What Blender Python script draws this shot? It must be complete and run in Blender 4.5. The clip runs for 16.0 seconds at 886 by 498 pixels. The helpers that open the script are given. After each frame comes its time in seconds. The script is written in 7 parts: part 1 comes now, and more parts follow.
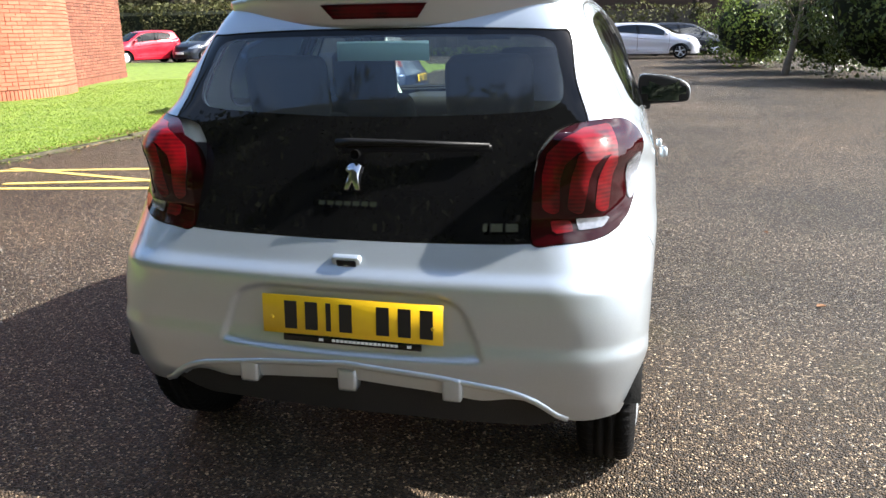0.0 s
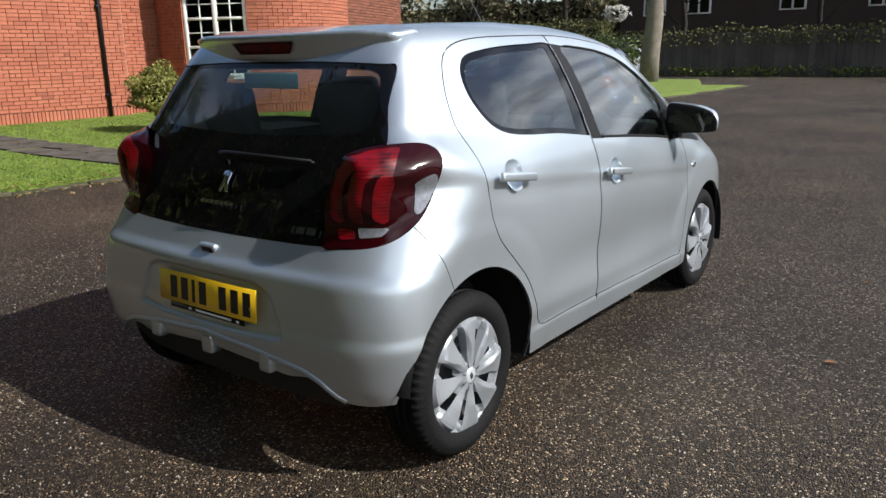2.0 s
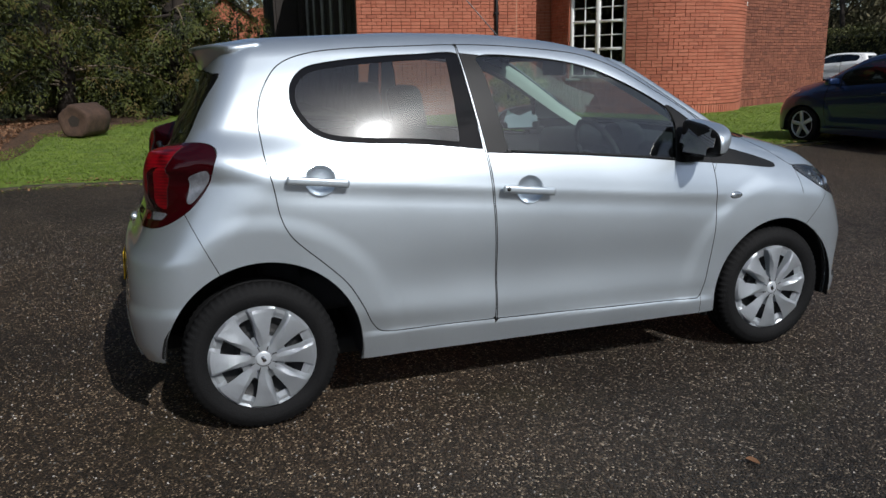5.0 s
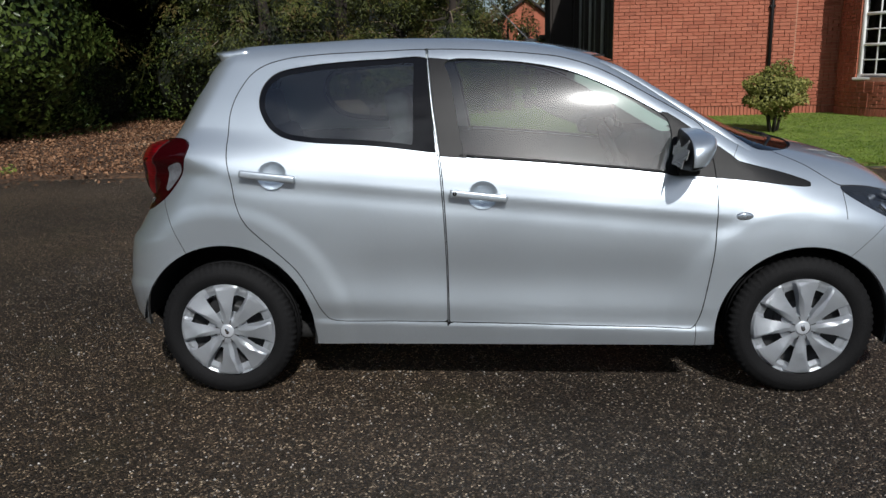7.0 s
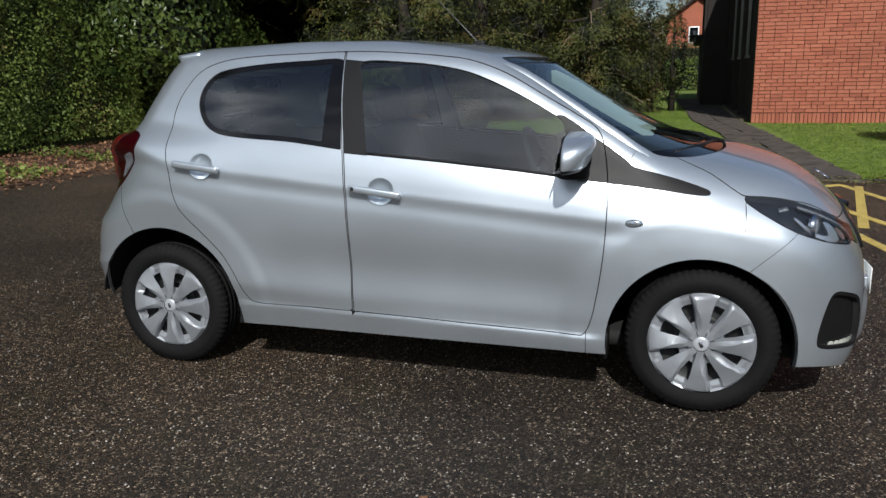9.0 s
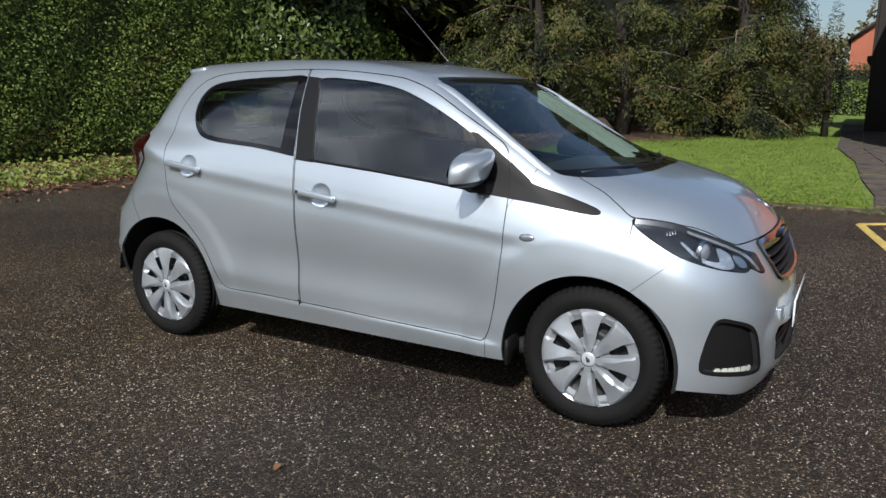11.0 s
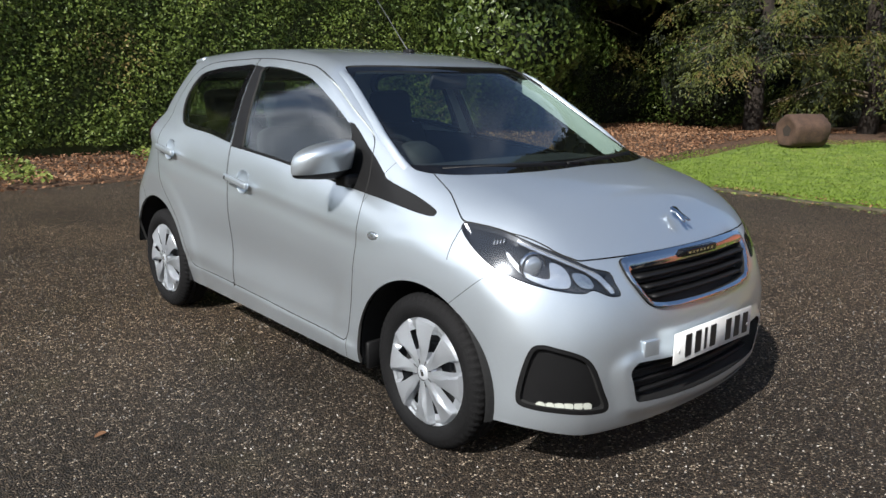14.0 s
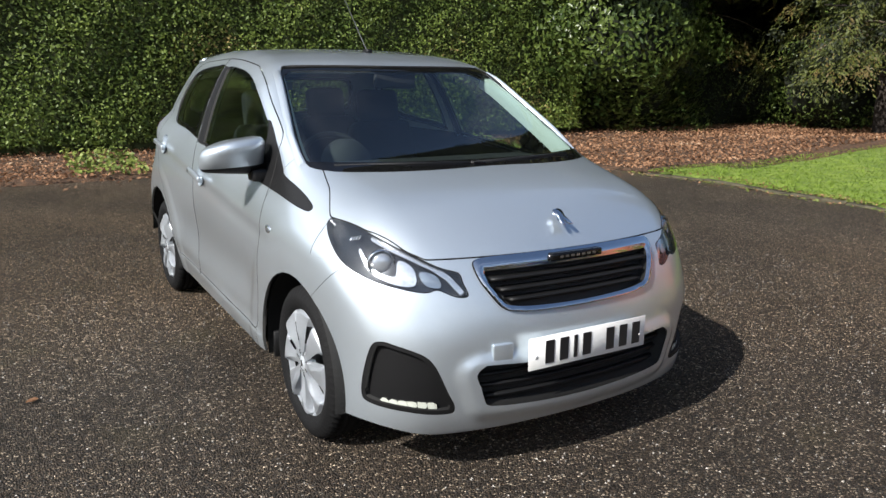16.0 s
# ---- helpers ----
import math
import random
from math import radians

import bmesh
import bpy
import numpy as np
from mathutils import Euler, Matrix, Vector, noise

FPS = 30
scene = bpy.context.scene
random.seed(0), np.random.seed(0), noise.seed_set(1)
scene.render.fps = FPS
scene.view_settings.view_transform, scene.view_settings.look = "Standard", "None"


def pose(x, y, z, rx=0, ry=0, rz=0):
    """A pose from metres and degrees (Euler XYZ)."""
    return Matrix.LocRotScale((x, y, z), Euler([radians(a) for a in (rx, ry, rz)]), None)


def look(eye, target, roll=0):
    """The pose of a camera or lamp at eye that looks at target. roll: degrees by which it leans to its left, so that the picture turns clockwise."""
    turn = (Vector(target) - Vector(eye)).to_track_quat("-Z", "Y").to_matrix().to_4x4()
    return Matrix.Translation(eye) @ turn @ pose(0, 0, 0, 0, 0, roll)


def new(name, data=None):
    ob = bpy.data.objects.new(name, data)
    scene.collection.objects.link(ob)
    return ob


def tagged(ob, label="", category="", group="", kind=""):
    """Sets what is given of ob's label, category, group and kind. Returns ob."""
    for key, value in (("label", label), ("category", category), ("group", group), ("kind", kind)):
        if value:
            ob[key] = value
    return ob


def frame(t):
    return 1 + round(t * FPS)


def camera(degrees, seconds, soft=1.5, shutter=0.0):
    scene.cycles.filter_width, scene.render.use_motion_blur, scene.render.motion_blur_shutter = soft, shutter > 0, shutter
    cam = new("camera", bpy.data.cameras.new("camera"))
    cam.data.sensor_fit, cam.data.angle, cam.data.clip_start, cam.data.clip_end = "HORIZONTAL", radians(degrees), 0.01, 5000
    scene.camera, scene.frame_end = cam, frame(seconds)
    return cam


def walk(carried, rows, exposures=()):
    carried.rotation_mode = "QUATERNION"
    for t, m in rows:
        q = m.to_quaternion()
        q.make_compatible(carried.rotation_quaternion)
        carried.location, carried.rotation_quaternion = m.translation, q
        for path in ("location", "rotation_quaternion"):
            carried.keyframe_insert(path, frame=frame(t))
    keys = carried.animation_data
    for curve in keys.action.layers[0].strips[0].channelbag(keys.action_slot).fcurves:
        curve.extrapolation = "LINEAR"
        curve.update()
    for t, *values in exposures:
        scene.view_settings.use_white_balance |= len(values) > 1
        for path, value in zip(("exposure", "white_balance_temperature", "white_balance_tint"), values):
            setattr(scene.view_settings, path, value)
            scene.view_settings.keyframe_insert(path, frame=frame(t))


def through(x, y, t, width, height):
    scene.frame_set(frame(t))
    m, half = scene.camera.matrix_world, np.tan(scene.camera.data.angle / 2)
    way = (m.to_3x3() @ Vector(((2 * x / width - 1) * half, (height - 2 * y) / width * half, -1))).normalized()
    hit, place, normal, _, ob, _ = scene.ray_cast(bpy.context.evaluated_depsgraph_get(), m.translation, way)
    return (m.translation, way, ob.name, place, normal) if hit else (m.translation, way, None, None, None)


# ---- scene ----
cam = camera(60.3, 16.0)
PATH = [
    (0, (0.78, -3.443, 1.317), (0.274, -1.589, 0.764), -1.0),
    (0.5, (1.148, -3.45, 1.321), (0.485, -1.642, 0.781), -1.0),
    (1, (1.48, -3.405, 1.327), (0.622, -1.683, 0.781), -1.1),
    (1.5, (1.772, -3.234, 1.328), (0.75, -1.594, 0.813), -1.1),
    (2, (2.166, -3.114, 1.341), (0.99, -1.575, 0.845), -1.1),
    (2.5, (2.429, -2.931, 1.32), (1.089, -1.535, 0.816), -1.1),
    (3, (2.713, -2.63, 1.318), (1.261, -1.343, 0.834), -1.3),
    (3.5, (2.982, -2.418, 1.359), (1.409, -1.281, 0.876), -1.0),
    (4, (3.13, -2.093, 1.311), (1.436, -1.15, 0.819), -1.4),
    (4.5, (3.251, -1.772, 1.325), (1.491, -0.954, 0.845), -1.2),
    (4.7, (3.364, -1.612, 1.336), (1.57, -0.867, 0.859), -1.1),
    (6.8, (3.745, -0.147, 1.327), (1.801, -0.238, 0.864), -1.7),
    (7, (3.73, -0.032, 1.329), (1.789, -0.175, 0.868), -1.5),
    (7.5, (3.764, 0.193, 1.299), (1.825, -0.037, 0.865), -1.2),
    (8, (3.82, 0.496, 1.363), (1.918, 0.086, 0.903), -1.2),
    (8.5, (3.745, 0.758, 1.311), (1.857, 0.281, 0.855), -1.3),
    (9, (3.652, 1.058, 1.309), (1.79, 0.483, 0.859), -1.2),
    (9.2, (3.644, 1.168, 1.302), (1.792, 0.554, 0.863), -1.3),
    (11.3, (3.408, 2.205, 1.323), (1.745, 1.185, 0.884), 0.1),
    (11.5, (3.323, 2.283, 1.333), (1.687, 1.228, 0.872), -0.1),
    (12, (3.084, 2.46, 1.291), (1.489, 1.334, 0.857), 0.1),
    (12.5, (2.933, 2.675, 1.299), (1.397, 1.469, 0.872), -0.0),
    (13, (2.763, 2.88, 1.306), (1.322, 1.564, 0.87), 0.3),
    (13.5, (2.548, 3.005, 1.304), (1.19, 1.604, 0.864), 0.3),
    (14, (2.384, 3.169, 1.308), (1.106, 1.693, 0.876), 0.4),
    (14.5, (2.255, 3.361, 1.316), (1.091, 1.794, 0.881), 0.6),
    (15, (2.052, 3.467, 1.295), (0.941, 1.863, 0.853), 0.6),
    (15.5, (1.866, 3.54, 1.298), (0.79, 1.912, 0.857), 0.6),
    (16, (1.654, 3.733, 1.314), (0.665, 2.05, 0.877), 0.3),
]
walk(cam, [(t, look(eye, target, roll)) for t, eye, target, roll in PATH],
     exposures=[(0, 2.12, 6250, 10), (0.5, 2.0, 6270, 10), (1, 1.74, 6300, 10), (1.5, 1.3, 6300, 10), (2, 0.72, 6150, 10), (2.5, 0.3, 6050, 10), (3.5, 0.1, 5950, 10), (4.5, -0.15, 5900, 10),
                (7, -0.1, 5950, 10), (8.5, -0.05, 6000, 10), (11.5, 0.45, 6000, 10), (12.5, 0.6, 6050, 10), (14.5, 0.82, 6130, 10), (16, 1.0, 6150, 10)])

# ---- sky and sun ----
SUN = Vector((1.15, 0.32, 1.0)).normalized()
world = bpy.data.worlds.new("sky")
scene.world = world
world.use_nodes = True
wn, wl = world.node_tree.nodes, world.node_tree.links
sky = wn.new("ShaderNodeTexSky")
sky.sky_type, sky.sun_disc = "NISHITA", False
sky.sun_elevation, sky.sun_rotation = math.asin(SUN.z), math.atan2(SUN.x, SUN.y)
sky.air_density, sky.dust_density = 1.0, 1.6
# broken cloud over the blue
wco = wn.new("ShaderNodeTexCoord")
wmap = wn.new("ShaderNodeMapping")
wmap.inputs["Scale"].default_value = (1.0, 1.0, 2.6)
cloud = wn.new("ShaderNodeTexNoise")
cloud.inputs["Scale"].default_value, cloud.inputs["Detail"].default_value, cloud.inputs["Roughness"].default_value = 2.3, 8, 0.58
cramp = wn.new("ShaderNodeValToRGB")
cramp.color_ramp.elements[0].position, cramp.color_ramp.elements[1].position = 0.46, 0.64
cmix = wn.new("ShaderNodeMix")
cmix.data_type = "RGBA"
cmix.inputs["B"].default_value = (13.0, 13.2, 13.5, 1)
wl.new(wco.outputs["Generated"], wmap.inputs["Vector"])
wl.new(wmap.outputs[0], cloud.inputs["Vector"])
wbank = wn.new("ShaderNodeMath")
wbank.operation = "MULTIPLY_ADD"
wbank.inputs[1].default_value = 0.13
wl.new(cloud.outputs["Fac"], wbank.inputs[2])
wl.new(wbank.outputs[0], cramp.inputs["Fac"])
wsep, wfade, wmul = wn.new("ShaderNodeSeparateXYZ"), wn.new("ShaderNodeMapRange"), wn.new("ShaderNodeMath")
wfade.inputs["From Min"].default_value, wfade.inputs["From Max"].default_value = 0.52, 0.68
wfade.inputs["To Min"].default_value, wfade.inputs["To Max"].default_value = 1.0, 0.12
wmul.operation = "MULTIPLY"
wl.new(wco.outputs["Generated"], wsep.inputs[0])
wlean = wn.new("ShaderNodeMath")
wlean.operation = "MULTIPLY_ADD"
wl.new(wsep.outputs["X"], wlean.inputs[0])
wl.new(wsep.outputs["X"], wbank.inputs[0])
wlean.inputs[1].default_value = -0.22
wl.new(wsep.outputs["Z"], wlean.inputs[2])
wl.new(wlean.outputs[0], wfade.inputs["Value"])
wl.new(cramp.outputs["Color"], wmul.inputs[0])
wl.new(wfade.outputs[0], wmul.inputs[1])
wl.new(wmul.outputs[0], cmix.inputs["Factor"])
billow, bmixn = wn.new("ShaderNodeTexNoise"), wn.new("ShaderNodeMix")
billow.inputs["Scale"].default_value, billow.inputs["Detail"].default_value = 5.5, 6
bmixn.data_type = "RGBA"
bmixn.inputs["A"].default_value, bmixn.inputs["B"].default_value = (4.5, 4.9, 5.3, 1), (18.0, 18.2, 18.4, 1)
bramp = wn.new("ShaderNodeMapRange")
bramp.inputs["From Min"].default_value, bramp.inputs["From Max"].default_value = 0.36, 0.64
wl.new(wmap.outputs[0], billow.inputs["Vector"])
wl.new(billow.outputs["Fac"], bramp.inputs["Value"])
wl.new(bramp.outputs[0], bmixn.inputs["Factor"])
wl.new(bmixn.outputs["Result"], cmix.inputs["B"])
wl.new(sky.outputs[0], cmix.inputs["A"])
wl.new(cmix.outputs["Result"], wn["Background"].inputs["Color"])
wn["Background"].inputs["Strength"].default_value = 0.069
sun = new("sun", bpy.data.lights.new("sun", "SUN"))
sun.data.energy, sun.data.angle, sun.data.color = 4.6, radians(0.55), (1.0, 0.94, 0.84)
sun.matrix_basis = look(SUN * 40, (0, 0, 0))

# ---- tools ----
def obj(name, me, parent=None, label="", mat=None):
    """Link a mesh as one object, under a thing or part if one is given."""
    ob = new(name, me)
    if mat is not None:
        me.materials.append(mat)
    if parent is not None:
        ob.parent = parent
    if label:
        ob["label"] = label
    return ob


def part(name, bm, mat, parent=None, label="", smooth=True):
    me = bpy.data.meshes.new(name)
    bm.normal_update()
    bm.to_mesh(me)
    bm.free()
    if smooth:
        me.polygons.foreach_set("use_smooth", [True] * len(me.polygons))
    return obj(name, me, parent, label, mat)


def root(name, m, label, category, group="", kind=""):
    ob = new(name)
    ob.empty_display_size = 0.1
    ob.matrix_basis = m
    return tagged(ob, label, category, group, kind)


def add_box(bm, lo, hi, bevel=0.0, seg=2, m=None):
    made = bmesh.ops.create_cube(bm, size=1)["verts"]
    for v in made:
        v.co = Vector([(a + b) / 2 + c * (b - a) for a, b, c in zip(lo, hi, v.co)])
    if bevel:
        edges = list({e for v in made for e in v.link_edges})
        made = bmesh.ops.bevel(bm, geom=made + edges, offset=bevel, segments=seg, profile=0.6, affect="EDGES")["verts"]
    if m is not None:
        bmesh.ops.transform(bm, matrix=m, verts=list(set(made)))
    return made


def box(lo, hi, bevel=0.0, seg=2, m=None):
    bm = bmesh.new()
    add_box(bm, lo, hi, bevel, seg, m)
    return bm


def tube(points, radius, sides=8, taper=None, closed=False):
    """A round bar along points; taper is the radius at its end."""
    bm = bmesh.new()
    pts = [Vector(p) for p in points]
    rings = []
    up = Vector((0, 0, 1))
    for i, p in enumerate(pts):
        a = pts[i - 1] if i else (pts[-1] if closed else p)
        b = pts[i + 1] if i + 1 < len(pts) else (pts[0] if closed else p)
        d = (b - a).normalized()
        s = d.cross(up if abs(d.z) < 0.9 else Vector((1, 0, 0))).normalized()
        t = s.cross(d)
        r = radius if taper is None else radius + (taper - radius) * i / max(1, len(pts) - 1)
        rings.append([bm.verts.new(p + r * (math.cos(k * 2 * math.pi / sides) * s + math.sin(k * 2 * math.pi / sides) * t)) for k in range(sides)])
    for i in range(len(rings) if closed else len(rings) - 1):
        a, b = rings[i], rings[(i + 1) % len(rings)]
        for k in range(sides):
            bm.faces.new((a[k], a[(k + 1) % sides], b[(k + 1) % sides], b[k]))
    if not closed:
        bm.faces.new(rings[0][::-1])
        bm.faces.new(rings[-1])
    return bm


def lathe(profile, axis="x", sides=48, m=None, close=False):
    """Turn (distance along the axis, radius) about the axis."""
    bm = bmesh.new()
    rings = []
    for a, r in profile:
        ring = []
        for k in range(sides):
            c, s = r * math.cos(k * 2 * math.pi / sides), r * math.sin(k * 2 * math.pi / sides)
            ring.append(bm.verts.new({"x": (a, c, s), "z": (c, s, a), "y": (s, a, c)}[axis]))
        rings.append(ring)
    pairs = list(zip(rings, rings[1:])) + ([(rings[-1], rings[0])] if close else [])
    for a, b in pairs:
        for k in range(sides):
            bm.faces.new((a[k], a[(k + 1) % sides], b[(k + 1) % sides], b[k]))
    if m is not None:
        bm.transform(m)
    return bm


def sheet(outline, z, thick, m=None, bevel=0.0):
    """A flat piece with an outline in x and y, from z down by its thickness."""
    bm = bmesh.new()
    f = bm.faces.new([bm.verts.new((x, y, z)) for x, y in outline])
    f.normal_update()
    if f.normal.z < 0:
        f.normal_flip()
    if thick:
        ext = bmesh.ops.extrude_face_region(bm, geom=[f])
        bmesh.ops.translate(bm, vec=(0, 0, -thick), verts=[g for g in ext["geom"] if isinstance(g, bmesh.types.BMVert)])
        bmesh.ops.recalc_face_normals(bm, faces=bm.faces)
    if m is not None:
        bm.transform(m)
    return bm


def curve(points, soft):
    """A smooth function through rough points: straight pieces, softened over a length."""
    xs, ys = zip(*points)
    lo, hi = xs[0] - 0.6, xs[-1] + 0.6
    step = 0.002
    grid = np.arange(lo, hi, step)
    a = (ys[1] - ys[0]) / (xs[1] - xs[0])
    b = (ys[-1] - ys[-2]) / (xs[-1] - xs[-2])
    val = np.interp(grid, xs, ys)
    val = np.where(grid < xs[0], ys[0] + a * (grid - xs[0]), val)
    val = np.where(grid > xs[-1], ys[-1] + b * (grid - xs[-1]), val)
    n = int(3 * soft / step)
    w = np.exp(-0.5 * (np.arange(-n, n + 1) * step / soft) ** 2)
    w /= w.sum()
    pad = np.concatenate([val[0] + a * step * np.arange(-n, 0), val, val[-1] + b * step * np.arange(1, n + 1)])
    val = np.convolve(pad, w, "valid")
    return lambda q: np.interp(q, grid, val)


def ramp(q, a, b):
    q = np.clip((q - a) / (b - a), 0, 1)
    return q * q * (3 - 2 * q)


def bump(q, mid, wide):
    return np.exp(-(((q - mid) / wide) ** 2))


def smax(a, b, k):
    h = np.maximum(k - np.abs(a - b), 0) / k
    return np.maximum(a, b) + h * h * k / 4


TOP = curve([(-1.7, 1.377), (-1.35, 1.419), (-1.0, 1.451), (-0.5, 1.468), (-0.1, 1.460), (0.2, 1.431), (0.42, 1.387), (0.56, 1.323), (0.8, 1.188), (1.03, 1.063), (1.15, 1.009), (1.3, 0.973), (1.5, 0.919), (1.65, 0.857), (1.76, 0.787), (1.9, 0.657)], 0.05)
WIDE = curve([(-0.85, 0.762), (-0.74, 0.788), (-0.64, 0.811), (-0.45, 0.812), (-0.3, 0.815), (-0.2, 0.812), (-0.1, 0.800), (-0.03, 0.785), (0.03, 0.764), (0.12, 0.732), (0.22, 0.691), (0.32, 0.642), (0.39, 0.598), (0.45, 0.552), (0.52, 0.483)], 0.025)
PLAN_LOW = curve([(-1.7, 0.907), (-1.5, 0.987), (-1.3, 0.994), (-1.0, 0.998), (-0.7, 0.999), (0.5, 1.002), (1.0, 0.998), (1.3, 0.983), (1.5, 0.941), (1.75, 0.847)], 0.08)
PLAN_HIGH = curve([(-1.6, 0.805), (-1.2, 0.906), (-0.8, 0.965), (-0.3, 0.991), (0.3, 0.989), (0.6, 0.985), (0.9, 0.969), (1.2, 0.961), (1.5, 0.917)], 0.08)
REAR = curve([(0.1, 1.532), (0.25, 1.590), (0.35, 1.634), (0.45, 1.646), (0.6, 1.641), (0.674, 1.634), (0.70, 1.607), (0.78, 1.562), (0.9, 1.502), (1.05, 1.421), (1.2, 1.338), (1.35, 1.256), (1.5, 1.174)], 0.011)
FRONT = curve([(0.05, 1.715), (0.15, 1.785), (0.22, 1.817), (0.35, 1.829), (0.5, 1.828), (0.62, 1.799), (0.7, 1.775), (0.78, 1.737), (0.9, 1.655)], 0.03)
HUB, AXLE = 0.285, 1.17


def body(p):
    """Signed distance, roughly, to the hatchback's outer skin; x is taken as its distance from the middle."""
    x, y, z = np.abs(p[..., 0]), p[..., 1], p[..., 2]
    belt = 0.985 - 0.1 * (y + 0.1)
    u = z - 0.985 - (belt - 0.985) * (1 - ramp(z, 1.0, 1.38))
    up = ramp(u, -0.14, 0.06)
    w = WIDE(u) * (PLAN_LOW(y) * (1 - up) + PLAN_HIGH(y) * up)
    for yw in (-AXLE, AXLE):
        d = np.hypot(y - yw, z - HUB)
        w = w + 0.006 * ramp(d, 0.555, 0.478) * ramp(z, 0.1, 0.3)
    w = w - 0.0035 * bump(u, -0.19, 0.035) * ramp(np.abs(y + 0.1), 1.15, 0.85) + 0.002 * bump(u, -0.145, 0.02) * ramp(np.abs(y + 0.1), 1.15, 0.85)
    w = w - 0.012 * bump(z, 0.50 - 0.03 * y, 0.11) * ramp(np.abs(y), 0.85, 0.55)
    sill = 0.3175 - 0.0245 * y
    w = w + (0.0055 * ramp(z, sill + 0.008, sill - 0.016) - 0.003 * bump(z, sill + 0.03, 0.035)) * ramp(np.abs(y), 0.84, 0.74)
    side = (x - w) * 0.97
    ye = y + 0.291 * x * x
    slope = (TOP(ye + 0.01) - TOP(ye - 0.01)) / 0.02
    top = (z - TOP(ye) + 0.040 * x * x + 0.056 * x ** 4) / np.sqrt(1 + slope * slope)
    rear = (-y - REAR(z) + 0.093 * x * x + -0.015 * x ** 4) * 0.93
    front = (y - FRONT(z) + 0.173 * x * x + 0.274 * x ** 4) * 0.93
    f = smax(side, top, 0.07 + 0.10 * ramp(y, 0.8, 1.25))
    f = smax(f, rear, 0.10 + 0.05 * ramp(z, 0.9, 0.6) + 0.23 * np.where(z > 0.93, bump(z, 0.93, 0.09), bump(z, 0.93, 0.24)))
    f = smax(f, front, 0.14)
    return smax(f, 0.14 - z, 0.04)


def grad(field, V, e=0.003):
    g = np.empty_like(V)
    for a in range(3):
        d = np.zeros(3)
        d[a] = e
        g[:, a] = (field(V + d) - field(V - d)) / (2 * e)
    return g


def settle(field, V, rounds=8):
    for _ in range(rounds):
        g = grad(field, V)
        step = (field(V) / np.maximum((g * g).sum(1), 0.2))[:, None] * g
        n = np.linalg.norm(step, axis=1, keepdims=True)
        V = V - step * np.minimum(1, 0.01 / np.maximum(n, 1e-9))
    return V


def nets(field, lo, hi, h):
    """Vertices and triangles of the surface where the field is nought."""
    n = [int(math.ceil((b - a) / h)) + 1 for a, b in zip(lo, hi)]
    ax = [a + h * np.arange(k) for a, k in zip(lo, n)]
    f = field(np.stack(np.meshgrid(*ax, indexing="ij"), -1))
    ins = f < 0
    c = sum(ins[i:n[0] - 1 + i, j:n[1] - 1 + j, k:n[2] - 1 + k].astype(int) for i in (0, 1) for j in (0, 1) for k in (0, 1))
    act = (c > 0) & (c < 8)
    idx = -np.ones(act.shape, int)
    idx[act] = np.arange(act.sum())
    V = np.argwhere(act) * h + np.array(lo) + h / 2
    quads = []
    for a in range(3):
        b, d = (a + 1) % 3, (a + 2) % 3
        s0, s1 = [slice(1, -1)] * 3, [slice(1, -1)] * 3
        s0[a], s1[a] = slice(0, -1), slice(1, None)
        A, B = ins[tuple(s0)], ins[tuple(s1)]
        eb, ed = np.zeros(3, int), np.zeros(3, int)
        eb[b], ed[d] = 1, 1
        off = np.ones(3, int)
        off[a] = 0
        for flip, hit in ((False, A & ~B), (True, B & ~A)):
            e = np.argwhere(hit) + off
            q = np.stack([idx[tuple((e - o).T)] for o in (eb + ed, ed, 0 * eb, eb)], 1)
            quads.append(q[:, ::-1] if flip else q)
    Q = np.concatenate(quads)
    Q = Q[(Q >= 0).all(1)]
    return settle(field, V), np.concatenate([Q[:, [0, 1, 2]], Q[:, [0, 2, 3]]])


def clip(m, d):
    """What of a triangle mesh lies where d, given for each vertex, is below nought."""
    V, T = m
    d = np.where(np.abs(d) < 1e-6, -1e-6, d)
    inn = d < 0
    k = inn[T].sum(1)
    keep = [T[k == 3]]
    pts, count = [V], len(V)
    lines = []
    one, two = T[k == 1], T[k == 2]

    def turned(S, want):
        out = S.copy()
        for r in (1, 2):
            hit = inn[S[:, r]] == want
            other = inn[S[:, 0]] == want
            sel = hit & ~other
            out[sel] = np.roll(S[sel], -r, axis=1)
        return out
    one, two = turned(one, True), turned(two, False)
    pairs = np.concatenate([one[:, [0, 1]], one[:, [0, 2]], two[:, [0, 1]], two[:, [0, 2]]])
    if len(pairs):
        pairs = np.sort(pairs, axis=1)
        uni, inv = np.unique(pairs, axis=0, return_inverse=True)
        inv = inv.ravel()
        a, b = uni[:, 0], uni[:, 1]
        t = (d[a] / (d[a] - d[b]))[:, None]
        pts.append(V[a] + t * (V[b] - V[a]))
        inv = inv + count
        n1, n2 = len(one), len(two)
        e1, e2, e3, e4 = inv[:n1], inv[n1:2 * n1], inv[2 * n1:2 * n1 + n2], inv[2 * n1 + n2:]
        keep += [np.stack([one[:, 0], e1, e2], 1), np.stack([e3, two[:, 1], two[:, 2]], 1), np.stack([e3, two[:, 2], e4], 1)]
    V, T = np.concatenate(pts), np.concatenate(keep)
    used = np.unique(T)
    back = np.zeros(len(V), int)
    back[used] = np.arange(len(used))
    return V[used], back[T]


